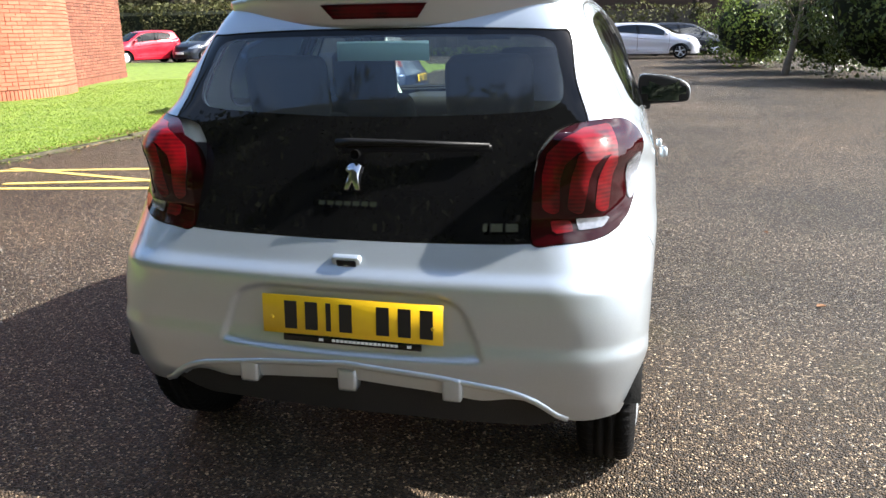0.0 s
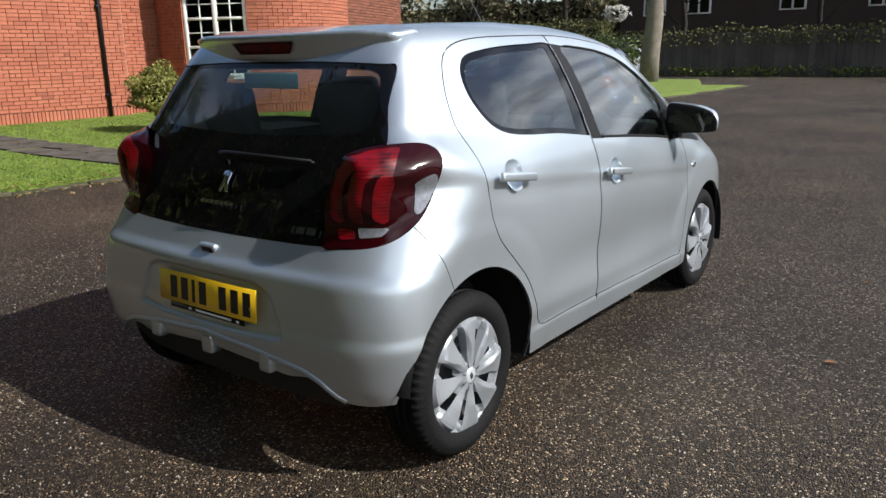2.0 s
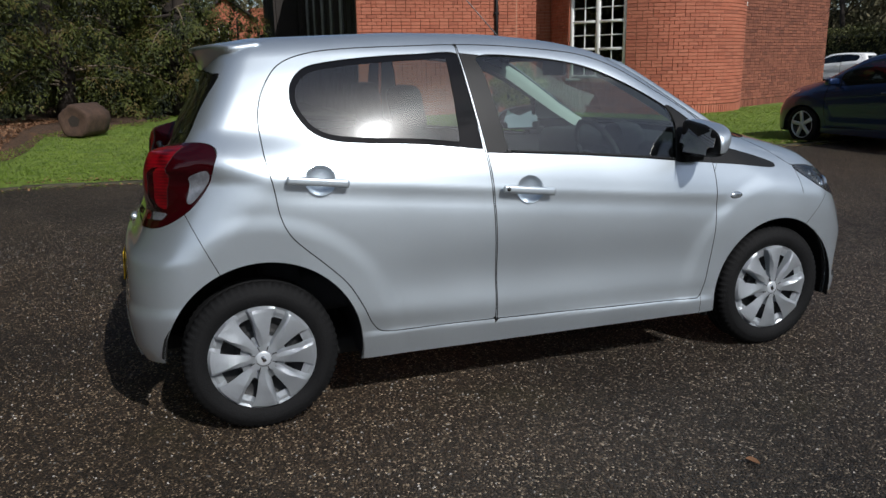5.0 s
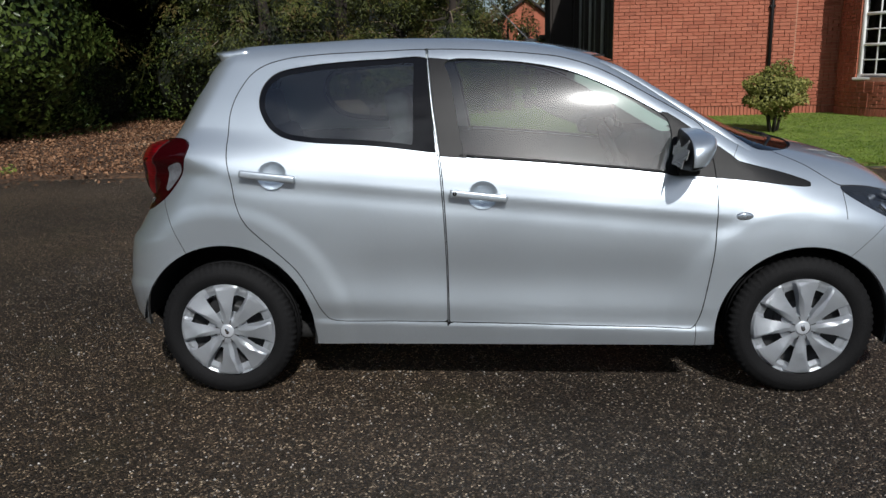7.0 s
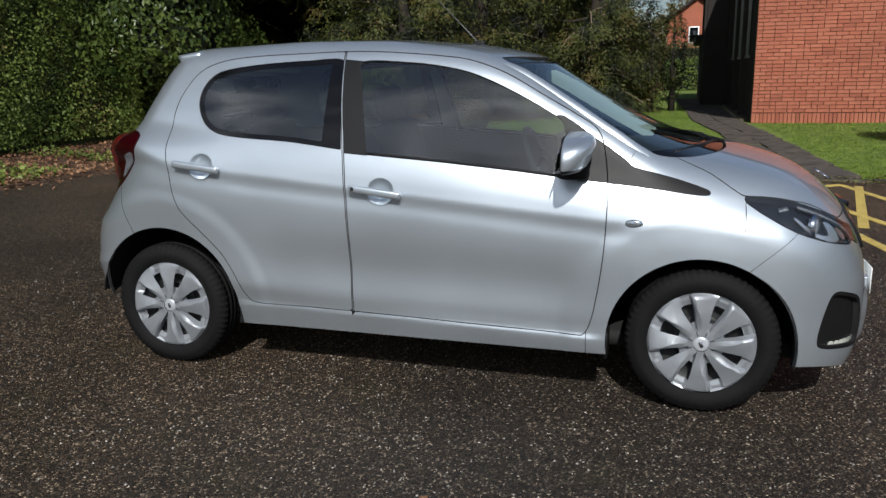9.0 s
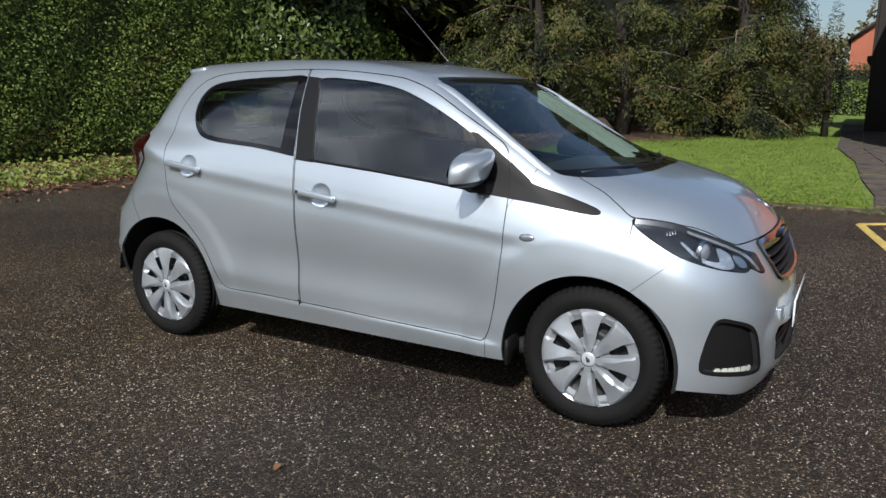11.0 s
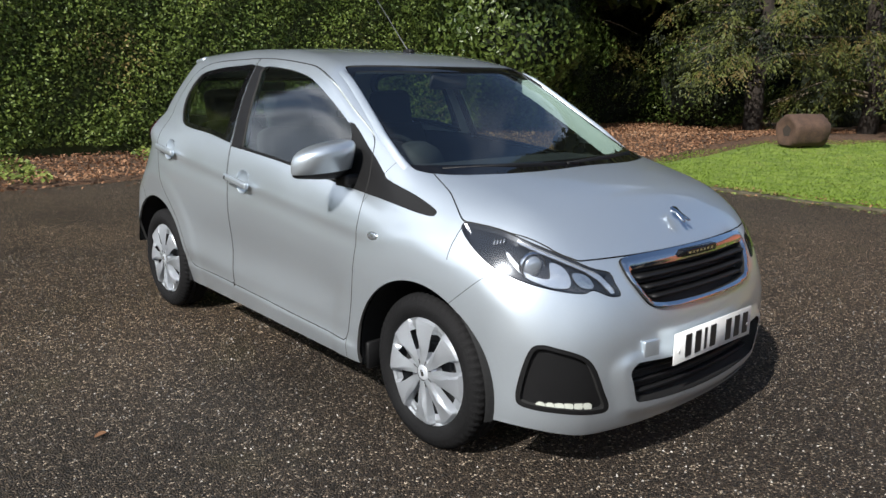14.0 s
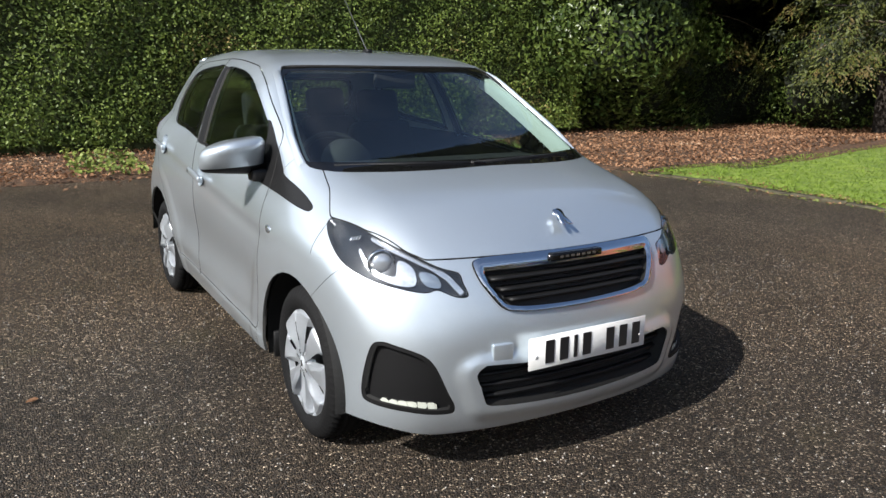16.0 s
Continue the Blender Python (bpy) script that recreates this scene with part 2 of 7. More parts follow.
def loop(points, n=5):
    """A closed outline rounded through its points."""
    p = np.array(points, float)
    a, b, c, d = np.roll(p, 1, 0), p, np.roll(p, -1, 0), np.roll(p, -2, 0)
    out = []
    for s in np.arange(n) / n:
        out.append(0.5 * (2 * b + (c - a) * s + (2 * a - 5 * b + 4 * c - d) * s * s + (3 * b - a - 3 * c + d) * s ** 3))
    return np.stack(out, 1).reshape(-1, 2)


def mirrored(half):
    """A closed outline from the half on one side of the middle, from top to bottom."""
    return [tuple(p) for p in half] + [(-p[0], p[1]) for p in half[::-1] if p[0] > 1e-6]


def poly(u, v, outline):
    """Signed distance to an outline in the plane, negative within."""
    P = np.asarray(outline, float)
    A, B = P, np.roll(P, -1, 0)
    best, inside = np.full(len(u), 1e9), np.zeros(len(u), bool)
    for (ax, ay), (bx, by) in zip(A, B):
        ex, ey = bx - ax, by - ay
        t = np.clip(((u - ax) * ex + (v - ay) * ey) / max(ex * ex + ey * ey, 1e-12), 0, 1)
        best = np.minimum(best, np.hypot(u - ax - t * ex, v - ay - t * ey))
        if ay != by:
            inside ^= ((ay > v) != (by > v)) & (u < ax + (v - ay) * ex / ey)
    return np.where(inside, -best, best)


def strand(u, v, line):
    """Distance to an open line in the plane."""
    best = np.full(len(u), 1e9)
    for (ax, ay), (bx, by) in zip(line, line[1:]):
        ex, ey = bx - ax, by - ay
        t = np.clip(((u - ax) * ex + (v - ay) * ey) / (ex * ex + ey * ey), 0, 1)
        best = np.minimum(best, np.hypot(u - ax - t * ex, v - ay - t * ey))
    return best


def skin(name, m, mat, parent, label="", field=body, side=0, lift=0.0, deep=0.012):
    """A panel of the skin with folded edges. side 0: whole, both halves joined; 1 or -1: that side's own panel."""
    V, T = m
    V = V.copy()
    N = grad(field, V, 0.005 if deep else 0.02)
    N /= np.linalg.norm(N, axis=1, keepdims=True)
    V = V + lift * N
    if name == "door_glass":
        # a drawn pane is one even curve
        y, z = V[:, 1] - V[:, 1].mean(), V[:, 2] - V[:, 2].mean()
        A = np.stack([y ** a * z ** b for a in range(5) for b in range(5 - a)], 1)
        V[:, 0] = A @ np.linalg.lstsq(A, V[:, 0], rcond=None)[0]
        A = A[:, [a + b < 4 for a in range(5) for b in range(5 - a)]]
        N = A @ np.linalg.lstsq(A, N, rcond=None)[0]
        N /= np.linalg.norm(N, axis=1, keepdims=True)
    e = np.sort(np.concatenate([T[:, [0, 1]], T[:, [1, 2]], T[:, [2, 0]]]), axis=1)
    raw = np.concatenate([T[:, [0, 1]], T[:, [1, 2]], T[:, [2, 0]]])
    uni, inv, cnt = np.unique(e, axis=0, return_inverse=True, return_counts=True)
    rim = raw[cnt[inv.ravel()] == 1]
    rim = rim[~((np.abs(V[rim[:, 0], 0]) < 1e-4) & (np.abs(V[rim[:, 1], 0]) < 1e-4))]
    used = np.unique(rim)
    back = np.zeros(len(V), int)
    back[used] = len(V) + np.arange(len(used))
    V2 = np.concatenate([V, V[used] - deep * N[used]])
    N2 = np.concatenate([N, N[used]])
    F = np.concatenate([T, np.stack([rim[:, 1], rim[:, 0], back[rim[:, 0]]], 1), np.stack([rim[:, 1], back[rim[:, 0]], back[rim[:, 1]]], 1)]) if deep else T
    if not deep:
        V2, N2 = V, N
    flip = np.array([-1.0, 1, 1])
    if side == 0:
        V2, N2, F = np.concatenate([V2, V2 * flip]), np.concatenate([N2, N2 * flip]), np.concatenate([F, F[:, ::-1] + len(V2)])
    elif side < 0:
        V2, N2, F = V2 * flip, N2 * flip, F[:, ::-1]
    me = bpy.data.meshes.new(name)
    me.from_pydata(V2.tolist(), [], F.tolist())
    me.polygons.foreach_set("use_smooth", [True] * len(me.polygons))
    me.normals_split_custom_set_from_vertices(N2.tolist())
    ob = obj(name, me, parent, label, mat)
    if deep > 0:
        me.materials.append(BLACK_LINER)
        k, per = len(T), len(F) // (2 if side == 0 else 1)
        slots = np.zeros(len(F), np.int32)
        slots[k:per] = 1
        if side == 0:
            slots[per + k:] = 1
        me.polygons.foreach_set("material_index", slots)
    return ob

# ---- materials ----
def material(name):
    m = bpy.data.materials.new(name)
    m.use_nodes = True
    return m, m.node_tree.nodes, m.node_tree.links, m.node_tree.nodes["Principled BSDF"]


def plain(name, colour, rough=0.6, metal=0.0, vary=0.12, coarse=3.0, fine=60.0, bump=0.1, coat=0.0, spec=0.5, each=0.0):
    """A surface with stains at one scale, grain at another and fine relief."""
    m, n, k, b = material(name)
    co = n.new("ShaderNodeTexCoord")
    big, small = n.new("ShaderNodeTexNoise"), n.new("ShaderNodeTexNoise")
    big.inputs["Scale"].default_value, big.inputs["Detail"].default_value = coarse, 4
    small.inputs["Scale"].default_value, small.inputs["Detail"].default_value = fine, 3
    for t in (big, small):
        k.new(co.outputs["Object"], t.inputs["Vector"])
    add = n.new("ShaderNodeMath")
    add.operation = "ADD"
    k.new(big.outputs["Fac"], add.inputs[0])
    k.new(small.outputs["Fac"], add.inputs[1])
    last = add.outputs[0]
    if each:
        info = n.new("ShaderNodeObjectInfo")
        mul = n.new("ShaderNodeMath")
        mul.operation = "MULTIPLY_ADD"
        k.new(info.outputs["Random"], mul.inputs[0])
        mul.inputs[1].default_value = each
        k.new(last, mul.inputs[2])
        last = mul.outputs[0]
    ramp_ = n.new("ShaderNodeMapRange")
    ramp_.inputs["From Min"].default_value, ramp_.inputs["From Max"].default_value = 0.6, 1.4 + each
    ramp_.inputs["To Min"].default_value, ramp_.inputs["To Max"].default_value = 1 - vary, 1 + vary
    k.new(last, ramp_.inputs["Value"])
    tint = n.new("ShaderNodeMix")
    tint.data_type, tint.blend_type = "RGBA", "MULTIPLY"
    tint.inputs["Factor"].default_value = 1
    tint.inputs["A"].default_value = (*colour, 1)
    k.new(ramp_.outputs[0], tint.inputs["B"])
    k.new(tint.outputs["Result"], b.inputs["Base Color"])
    b.inputs["Roughness"].default_value, b.inputs["Metallic"].default_value = rough, metal
    b.inputs["Coat Weight"].default_value, b.inputs["Specular IOR Level"].default_value = coat, spec
    b.inputs["Coat Roughness"].default_value = 0.04
    if bump:
        bp = n.new("ShaderNodeBump")
        bp.inputs["Strength"].default_value, bp.inputs["Distance"].default_value = bump, 0.01
        k.new(small.outputs["Fac"], bp.inputs["Height"])
        k.new(bp.outputs["Normal"], b.inputs["Normal"])
    return m


def glass(name, tint, face=0.08, film=0.0, steep=4.5):
    """Thin clear sheet: what lies behind, tinted, and a mirror that grows towards grazing."""
    m, n, k, b = material(name)
    n.remove(b)
    t, g, mix = n.new("ShaderNodeBsdfTransparent"), n.new("ShaderNodeBsdfGlossy"), n.new("ShaderNodeMixShader")
    t.inputs["Color"].default_value = (*tint, 1)
    g.inputs["Roughness"].default_value = 0.012 if steep > 4 else 0.055
    lw, power, rise = n.new("ShaderNodeLayerWeight"), n.new("ShaderNodeMath"), n.new("ShaderNodeMapRange")
    lw.inputs["Blend"].default_value = 0.5
    power.operation = "POWER"
    power.inputs[1].default_value = steep
    k.new(lw.outputs["Facing"], power.inputs[0])
    k.new(power.outputs[0], rise.inputs["Value"])
    rise.inputs["To Min"].default_value, rise.inputs["To Max"].default_value = face, 1.0
    k.new(rise.outputs[0], mix.inputs[0])
    k.new(t.outputs[0], mix.inputs[1])
    k.new(g.outputs[0], mix.inputs[2])
    last = mix
    if film:
        # a thin film of road dust scatters a little of what the glass mirrors
        wide, over = n.new("ShaderNodeBsdfGlossy"), n.new("ShaderNodeMixShader")
        wide.inputs["Roughness"].default_value = 0.26
        over.inputs[0].default_value = film
        k.new(mix.outputs[0], over.inputs[1])
        k.new(wide.outputs[0], over.inputs[2])
        last = over
    k.new(last.outputs[0], n["Material Output"].inputs["Surface"])
    return m


def paint(name, colour, metal=0.0, rough=0.35, flake=0.0):
    """Car lacquer: a coloured or flaked base under a clear coat, with a little dust."""
    m, n, k, b = material(name)
    co = n.new("ShaderNodeTexCoord")
    dust, grain = n.new("ShaderNodeTexNoise"), n.new("ShaderNodeTexNoise")
    dust.inputs["Scale"].default_value, dust.inputs["Detail"].default_value = 2.2, 6
    grain.inputs["Scale"].default_value, grain.inputs["Detail"].default_value = 900, 1
    for t in (dust, grain):
        k.new(co.outputs["Object"], t.inputs["Vector"])
    mr = n.new("ShaderNodeMapRange")
    mr.inputs["From Min"].default_value, mr.inputs["From Max"].default_value = 0.3, 0.7
    mr.inputs["To Min"].default_value, mr.inputs["To Max"].default_value = rough - 0.04, rough + 0.06
    k.new(dust.outputs["Fac"], mr.inputs["Value"])
    k.new(mr.outputs[0], b.inputs["Roughness"])
    fl = n.new("ShaderNodeMapRange")
    fl.inputs["To Min"].default_value, fl.inputs["To Max"].default_value = 1 - flake, 1 + flake
    fl.inputs["From Min"].default_value, fl.inputs["From Max"].default_value = 0.3, 0.7
    k.new(grain.outputs["Fac"], fl.inputs["Value"])
    tint = n.new("ShaderNodeMix")
    tint.data_type, tint.blend_type = "RGBA", "MULTIPLY"
    tint.inputs["Factor"].default_value = 1
    tint.inputs["A"].default_value = (*colour, 1)
    k.new(fl.outputs[0], tint.inputs["B"])
    k.new(tint.outputs["Result"], b.inputs["Base Color"])
    b.inputs["Metallic"].default_value = metal
    b.inputs["Coat Weight"].default_value, b.inputs["Coat Roughness"].default_value = 1.0, 0.03
    return m


def ribbed_lamp(name, bright, dim):
    """Red lamp plastic with level prism ribs under a smooth clear face."""
    m, n, k, b = material(name)
    co, sep = n.new("ShaderNodeTexCoord"), n.new("ShaderNodeSeparateXYZ")
    k.new(co.outputs["Object"], sep.inputs[0])
    saw, cells = n.new("ShaderNodeMath"), n.new("ShaderNodeTexNoise")
    saw.operation = "PINGPONG"
    saw.inputs[1].default_value = 0.0055
    k.new(sep.outputs["Z"], saw.inputs[0])
    cells.inputs["Scale"].default_value, cells.inputs["Detail"].default_value = 17, 3
    k.new(co.outputs["Object"], cells.inputs["Vector"])
    mix_, fac = n.new("ShaderNodeMix"), n.new("ShaderNodeMath")
    fac.operation = "MULTIPLY_ADD"
    fac.inputs[1].default_value = 90.0
    k.new(saw.outputs[0], fac.inputs[0])
    shift = n.new("ShaderNodeMapRange")
    shift.inputs["From Min"].default_value, shift.inputs["From Max"].default_value = 0.35, 0.65
    shift.inputs["To Min"].default_value, shift.inputs["To Max"].default_value = 0.0, 0.75
    k.new(cells.outputs["Fac"], shift.inputs["Value"])
    k.new(shift.outputs[0], fac.inputs[2])
    mix_.data_type = "RGBA"
    mix_.inputs["A"].default_value, mix_.inputs["B"].default_value = (*dim, 1), (*bright, 1)
    k.new(fac.outputs[0], mix_.inputs["Factor"])
    k.new(mix_.outputs["Result"], b.inputs["Base Color"])
    b.inputs["Roughness"].default_value = 0.3
    b.inputs["Specular IOR Level"].default_value = 0.2
    b.inputs["Coat Weight"].default_value, b.inputs["Coat Roughness"].default_value = 0.6, 0.03
    bp = n.new("ShaderNodeBump")
    bp.inputs["Strength"].default_value, bp.inputs["Distance"].default_value = 0.5, 0.004
    k.new(saw.outputs[0], bp.inputs["Height"])
    k.new(bp.outputs["Normal"], b.inputs["Normal"])
    return m


SILVER = paint("silver_lacquer", (0.550, 0.607, 0.660), 0.80, 0.37, 0.10)
BLACK_GLOSS = plain("black_gloss", (0.004, 0.004, 0.0045), 0.02, vary=0.05, bump=0, spec=0.4)
BLACK_PLASTIC = plain("black_plastic", (0.0075, 0.0075, 0.008), 0.46, vary=0.15, fine=300, bump=0.12, spec=0.24)
BLACK_LINER = plain("black_liner", (0.007, 0.007, 0.007), 0.85, vary=0.2, fine=80, bump=0.2)
PILLAR_BLACK = plain("pillar_film", (0.009, 0.009, 0.010), 0.46, vary=0.08, fine=400, bump=0.05, spec=0.22)
RUBBER = plain("tyre_rubber", (0.0075, 0.0075, 0.008), 0.75, vary=0.35, coarse=9, fine=160, bump=0.25, spec=0.14)
HUBCAP = plain("hubcap_lacquer", (0.55, 0.58, 0.62), 0.36, 0.42, vary=0.05, coarse=6, fine=300, bump=0.02, coat=0.4)
AERIAL_STEEL = plain("aerial_steel", (0.09, 0.09, 0.092), 0.4, 0.4, vary=0.1, bump=0)
STEEL_DARK = plain("dark_steel", (0.02, 0.02, 0.021), 0.55, 0.4, vary=0.3, bump=0.1)
CHROME = plain("chrome", (0.62, 0.64, 0.68), 0.13, 1.0, vary=0.03, bump=0)
MIRROR = plain("mirror", (0.8, 0.82, 0.84), 0.01, 1.0, vary=0.0, bump=0)
WINDSCREEN = glass("windscreen_glass", (0.66, 0.75, 0.72), 0.11, 0.012)
SIDE_GLASS = glass("side_glass", (0.62, 0.72, 0.68), 0.14, 0.007, 3.2)
REAR_GLASS = glass("rear_glass", (0.66, 0.72, 0.70), 0.10, 0.045)
LENS = glass("clear_lens", (0.90, 0.92, 0.94), 0.06)
LAMP_DARK = plain("lamp_dark_red", (0.018, 0.0005, 0.0016), 0.10, vary=0.1, bump=0, coat=0.2, spec=0.3)
LAMP_RED = ribbed_lamp("lamp_red", (0.17, 0.0014, 0.005), (0.022, 0.0004, 0.001))
LAMP_CLEAR = plain("lamp_clear", (0.40, 0.44, 0.48), 0.16, 0.8, vary=0.25, coarse=14, fine=60, bump=0.06, coat=1.0)
LAMP_SMOKE = plain("lamp_smoked", (0.22, 0.23, 0.26), 0.22, 0.5, vary=0.35, coarse=40, fine=90, bump=0.1, coat=0.5)
REFLECTOR = plain("lamp_reflector", (0.74, 0.76, 0.79), 0.2, 0.8, vary=0.1, coarse=20, fine=90, bump=0.03, coat=0.5)
PLATE_YELLOW = plain("plate_yellow", (0.80, 0.50, 0.012), 0.3, vary=0.03, bump=0, coat=0.5)
PLATE_WHITE = plain("plate_white", (0.80, 0.80, 0.78), 0.3, vary=0.03, bump=0, coat=0.5)
INK = plain("black_ink", (0.012, 0.012, 0.013), 0.4, vary=0.0, bump=0)
TRIM_DARK = plain("cabin_dark", (0.02, 0.02, 0.022), 0.75, vary=0.15, fine=200, bump=0.2)
TRIM_PALE = plain("cabin_pale", (0.55, 0.60, 0.57), 0.8, vary=0.06, fine=200, bump=0.1)
SEAT_CLOTH = plain("seat_cloth", (0.022, 0.023, 0.027), 0.9, vary=0.25, fine=260, bump=0.3)


def leafy(name, dark, light, dry=None, through=0.25, rough=0.5, patchy=1.2, patch_size=0.9):
    """Leaves: each takes its own shade, some dry; a little light comes through."""
    m, n, k, b = material(name)
    geo = n.new("ShaderNodeNewGeometry")
    co = n.new("ShaderNodeTexCoord")
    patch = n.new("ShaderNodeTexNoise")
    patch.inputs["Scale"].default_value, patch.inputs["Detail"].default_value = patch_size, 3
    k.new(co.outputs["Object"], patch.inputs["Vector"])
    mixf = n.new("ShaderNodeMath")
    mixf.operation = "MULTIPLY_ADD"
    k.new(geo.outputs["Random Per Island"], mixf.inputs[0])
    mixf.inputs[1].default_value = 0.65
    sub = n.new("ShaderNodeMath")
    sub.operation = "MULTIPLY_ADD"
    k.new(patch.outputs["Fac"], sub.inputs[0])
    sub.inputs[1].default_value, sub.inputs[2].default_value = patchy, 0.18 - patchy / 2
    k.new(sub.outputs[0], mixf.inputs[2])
    r = n.new("ShaderNodeValToRGB")
    r.color_ramp.elements[0].color = (*dark, 1)
    r.color_ramp.elements[1].color = (*light, 1)
    r.color_ramp.elements[0].position, r.color_ramp.elements[1].position = 0.1, 0.85
    if dry:
        e = r.color_ramp.elements.new(0.97)
        e.color = (*dry, 1)
    k.new(mixf.outputs[0], r.inputs["Fac"])
    k.new(r.outputs["Color"], b.inputs["Base Color"])
    b.inputs["Roughness"].default_value, b.inputs["Specular IOR Level"].default_value = rough, 0.3
    tr, mx = n.new("ShaderNodeBsdfTranslucent"), n.new("ShaderNodeMixShader")
    k.new(r.outputs["Color"], tr.inputs["Color"])
    mx.inputs[0].default_value = through
    k.new(b.outputs[0], mx.inputs[1])
    k.new(tr.outputs[0], mx.inputs[2])
    k.new(mx.outputs[0], n["Material Output"].inputs["Surface"])
    return m


def tarmac_material():
    """Old asphalt worn down to its chippings, with damp stains and a little moss."""
    m, n, k, b = material("worn_tarmac")
    co = n.new("ShaderNodeTexCoord")
    chips, stones = n.new("ShaderNodeTexVoronoi"), n.new("ShaderNodeTexVoronoi")
    chips.inputs["Scale"].default_value, stones.inputs["Scale"].default_value = 135, 60
    stain, moss, fade = n.new("ShaderNodeTexNoise"), n.new("ShaderNodeTexNoise"), n.new("ShaderNodeTexNoise")
    for t, s, d in ((stain, 0.55, 6), (moss, 1.7, 5), (fade, 0.16, 3)):
        t.inputs["Scale"].default_value, t.inputs["Detail"].default_value = s, d
    for t in (chips, stones, stain, moss, fade):
        k.new(co.outputs["Object"], t.inputs["Vector"])
    sep, sep2 = n.new("ShaderNodeSeparateColor"), n.new("ShaderNodeSeparateColor")
    k.new(chips.outputs["Color"], sep.inputs[0])
    k.new(stones.outputs["Color"], sep2.inputs[0])
    r = n.new("ShaderNodeValToRGB")
    els = r.color_ramp.elements
    els[0].position, els[0].color = 0.0, (0.019, 0.0155, 0.0122, 1)
    els[1].position, els[1].color = 1.0, (0.72, 0.64, 0.53, 1)
    for p, c in ((0.42, (0.040, 0.031, 0.0235)), (0.72, (0.083, 0.064, 0.047)), (0.88, (0.165, 0.132, 0.100)), (0.955, (0.37, 0.315, 0.25))):
        e = els.new(p)
        e.color = (*c, 1)
    k.new(sep.outputs[0], r.inputs["Fac"])
    r2 = n.new("ShaderNodeValToRGB")
    r2.color_ramp.elements[0].position, r2.color_ramp.elements[1].position = 0.955, 0.985
    k.new(sep2.outputs[1], r2.inputs["Fac"])
    mx = n.new("ShaderNodeMix")
    mx.data_type = "RGBA"
    mx.inputs["B"].default_value = (0.36, 0.34, 0.30, 1)
    sm = n.new("ShaderNodeMath")
    sm.operation = "LESS_THAN"
    sm.inputs[1].default_value = 0.0075
    k.new(stones.outputs["Distance"], sm.inputs[0])
    gate = n.new("ShaderNodeMath")
    gate.operation = "MULTIPLY"
    k.new(r2.outputs["Color"], gate.inputs[0])
    k.new(sm.outputs[0], gate.inputs[1])
    k.new(gate.outputs[0], mx.inputs["Factor"])
    k.new(r.outputs["Color"], mx.inputs["A"])
    # stains
    st = n.new("ShaderNodeMapRange")
    st.inputs["From Min"].default_value, st.inputs["From Max"].default_value = 0.32, 0.68
    st.inputs["To Min"].default_value, st.inputs["To Max"].default_value = 0.62, 1.44
    k.new(stain.outputs["Fac"], st.inputs["Value"])
    mul = n.new("ShaderNodeMix")
    mul.data_type, mul.blend_type = "RGBA", "MULTIPLY"
    mul.inputs["Factor"].default_value = 1
    k.new(mx.outputs["Result"], mul.inputs["A"])
    k.new(st.outputs[0], mul.inputs["B"])
    fr = n.new("ShaderNodeMapRange")
    fr.inputs["From Min"].default_value, fr.inputs["From Max"].default_value = 0.42, 0.62
    k.new(fade.outputs["Fac"], fr.inputs["Value"])
    brown = n.new("ShaderNodeMix")
    brown.data_type = "RGBA"
    brown.inputs["A"].default_value, brown.inputs["B"].default_value = (1.0, 0.94, 0.86, 1), (1.14, 0.98, 0.78, 1)
    k.new(fr.outputs[0], brown.inputs["Factor"])
    mul2 = n.new("ShaderNodeMix")
    mul2.data_type, mul2.blend_type = "RGBA", "MULTIPLY"
    mul2.inputs["Factor"].default_value = 1
    k.new(mul.outputs["Result"], mul2.inputs["A"])
    k.new(brown.outputs["Result"], mul2.inputs["B"])
    mul = mul2
    ms = n.new("ShaderNodeMapRange")
    ms.inputs["From Min"].default_value, ms.inputs["From Max"].default_value = 0.58, 0.74
    ms.inputs["To Max"].default_value = 0.35
    k.new(moss.outputs["Fac"], ms.inputs["Value"])
    mm = n.new("ShaderNodeMix")
    mm.data_type = "RGBA"
    mm.inputs["B"].default_value = (0.075, 0.062, 0.022, 1)
    k.new(ms.outputs[0], mm.inputs["Factor"])
    k.new(mul.outputs["Result"], mm.inputs["A"])
    k.new(mm.outputs["Result"], b.inputs["Base Color"])
    b.inputs["Specular IOR Level"].default_value = 0.4
    rr = n.new("ShaderNodeMapRange")
    rr.inputs["To Min"].default_value, rr.inputs["To Max"].default_value = 0.42, 0.8
    k.new(sep.outputs[1], rr.inputs["Value"])
    k.new(rr.outputs[0], b.inputs["Roughness"])
    bp = n.new("ShaderNodeBump")
    bp.inputs["Strength"].default_value, bp.inputs["Distance"].default_value = 0.9, 0.006
    inv = n.new("ShaderNodeMath")
    inv.operation = "MULTIPLY_ADD"
    k.new(chips.outputs["Distance"], inv.inputs[0])
    inv.inputs[1].default_value = -60
    k.new(sep.outputs[2], inv.inputs[2])
    k.new(inv.outputs[0], bp.inputs["Height"])
    k.new(bp.outputs["Normal"], b.inputs["Normal"])
    return m


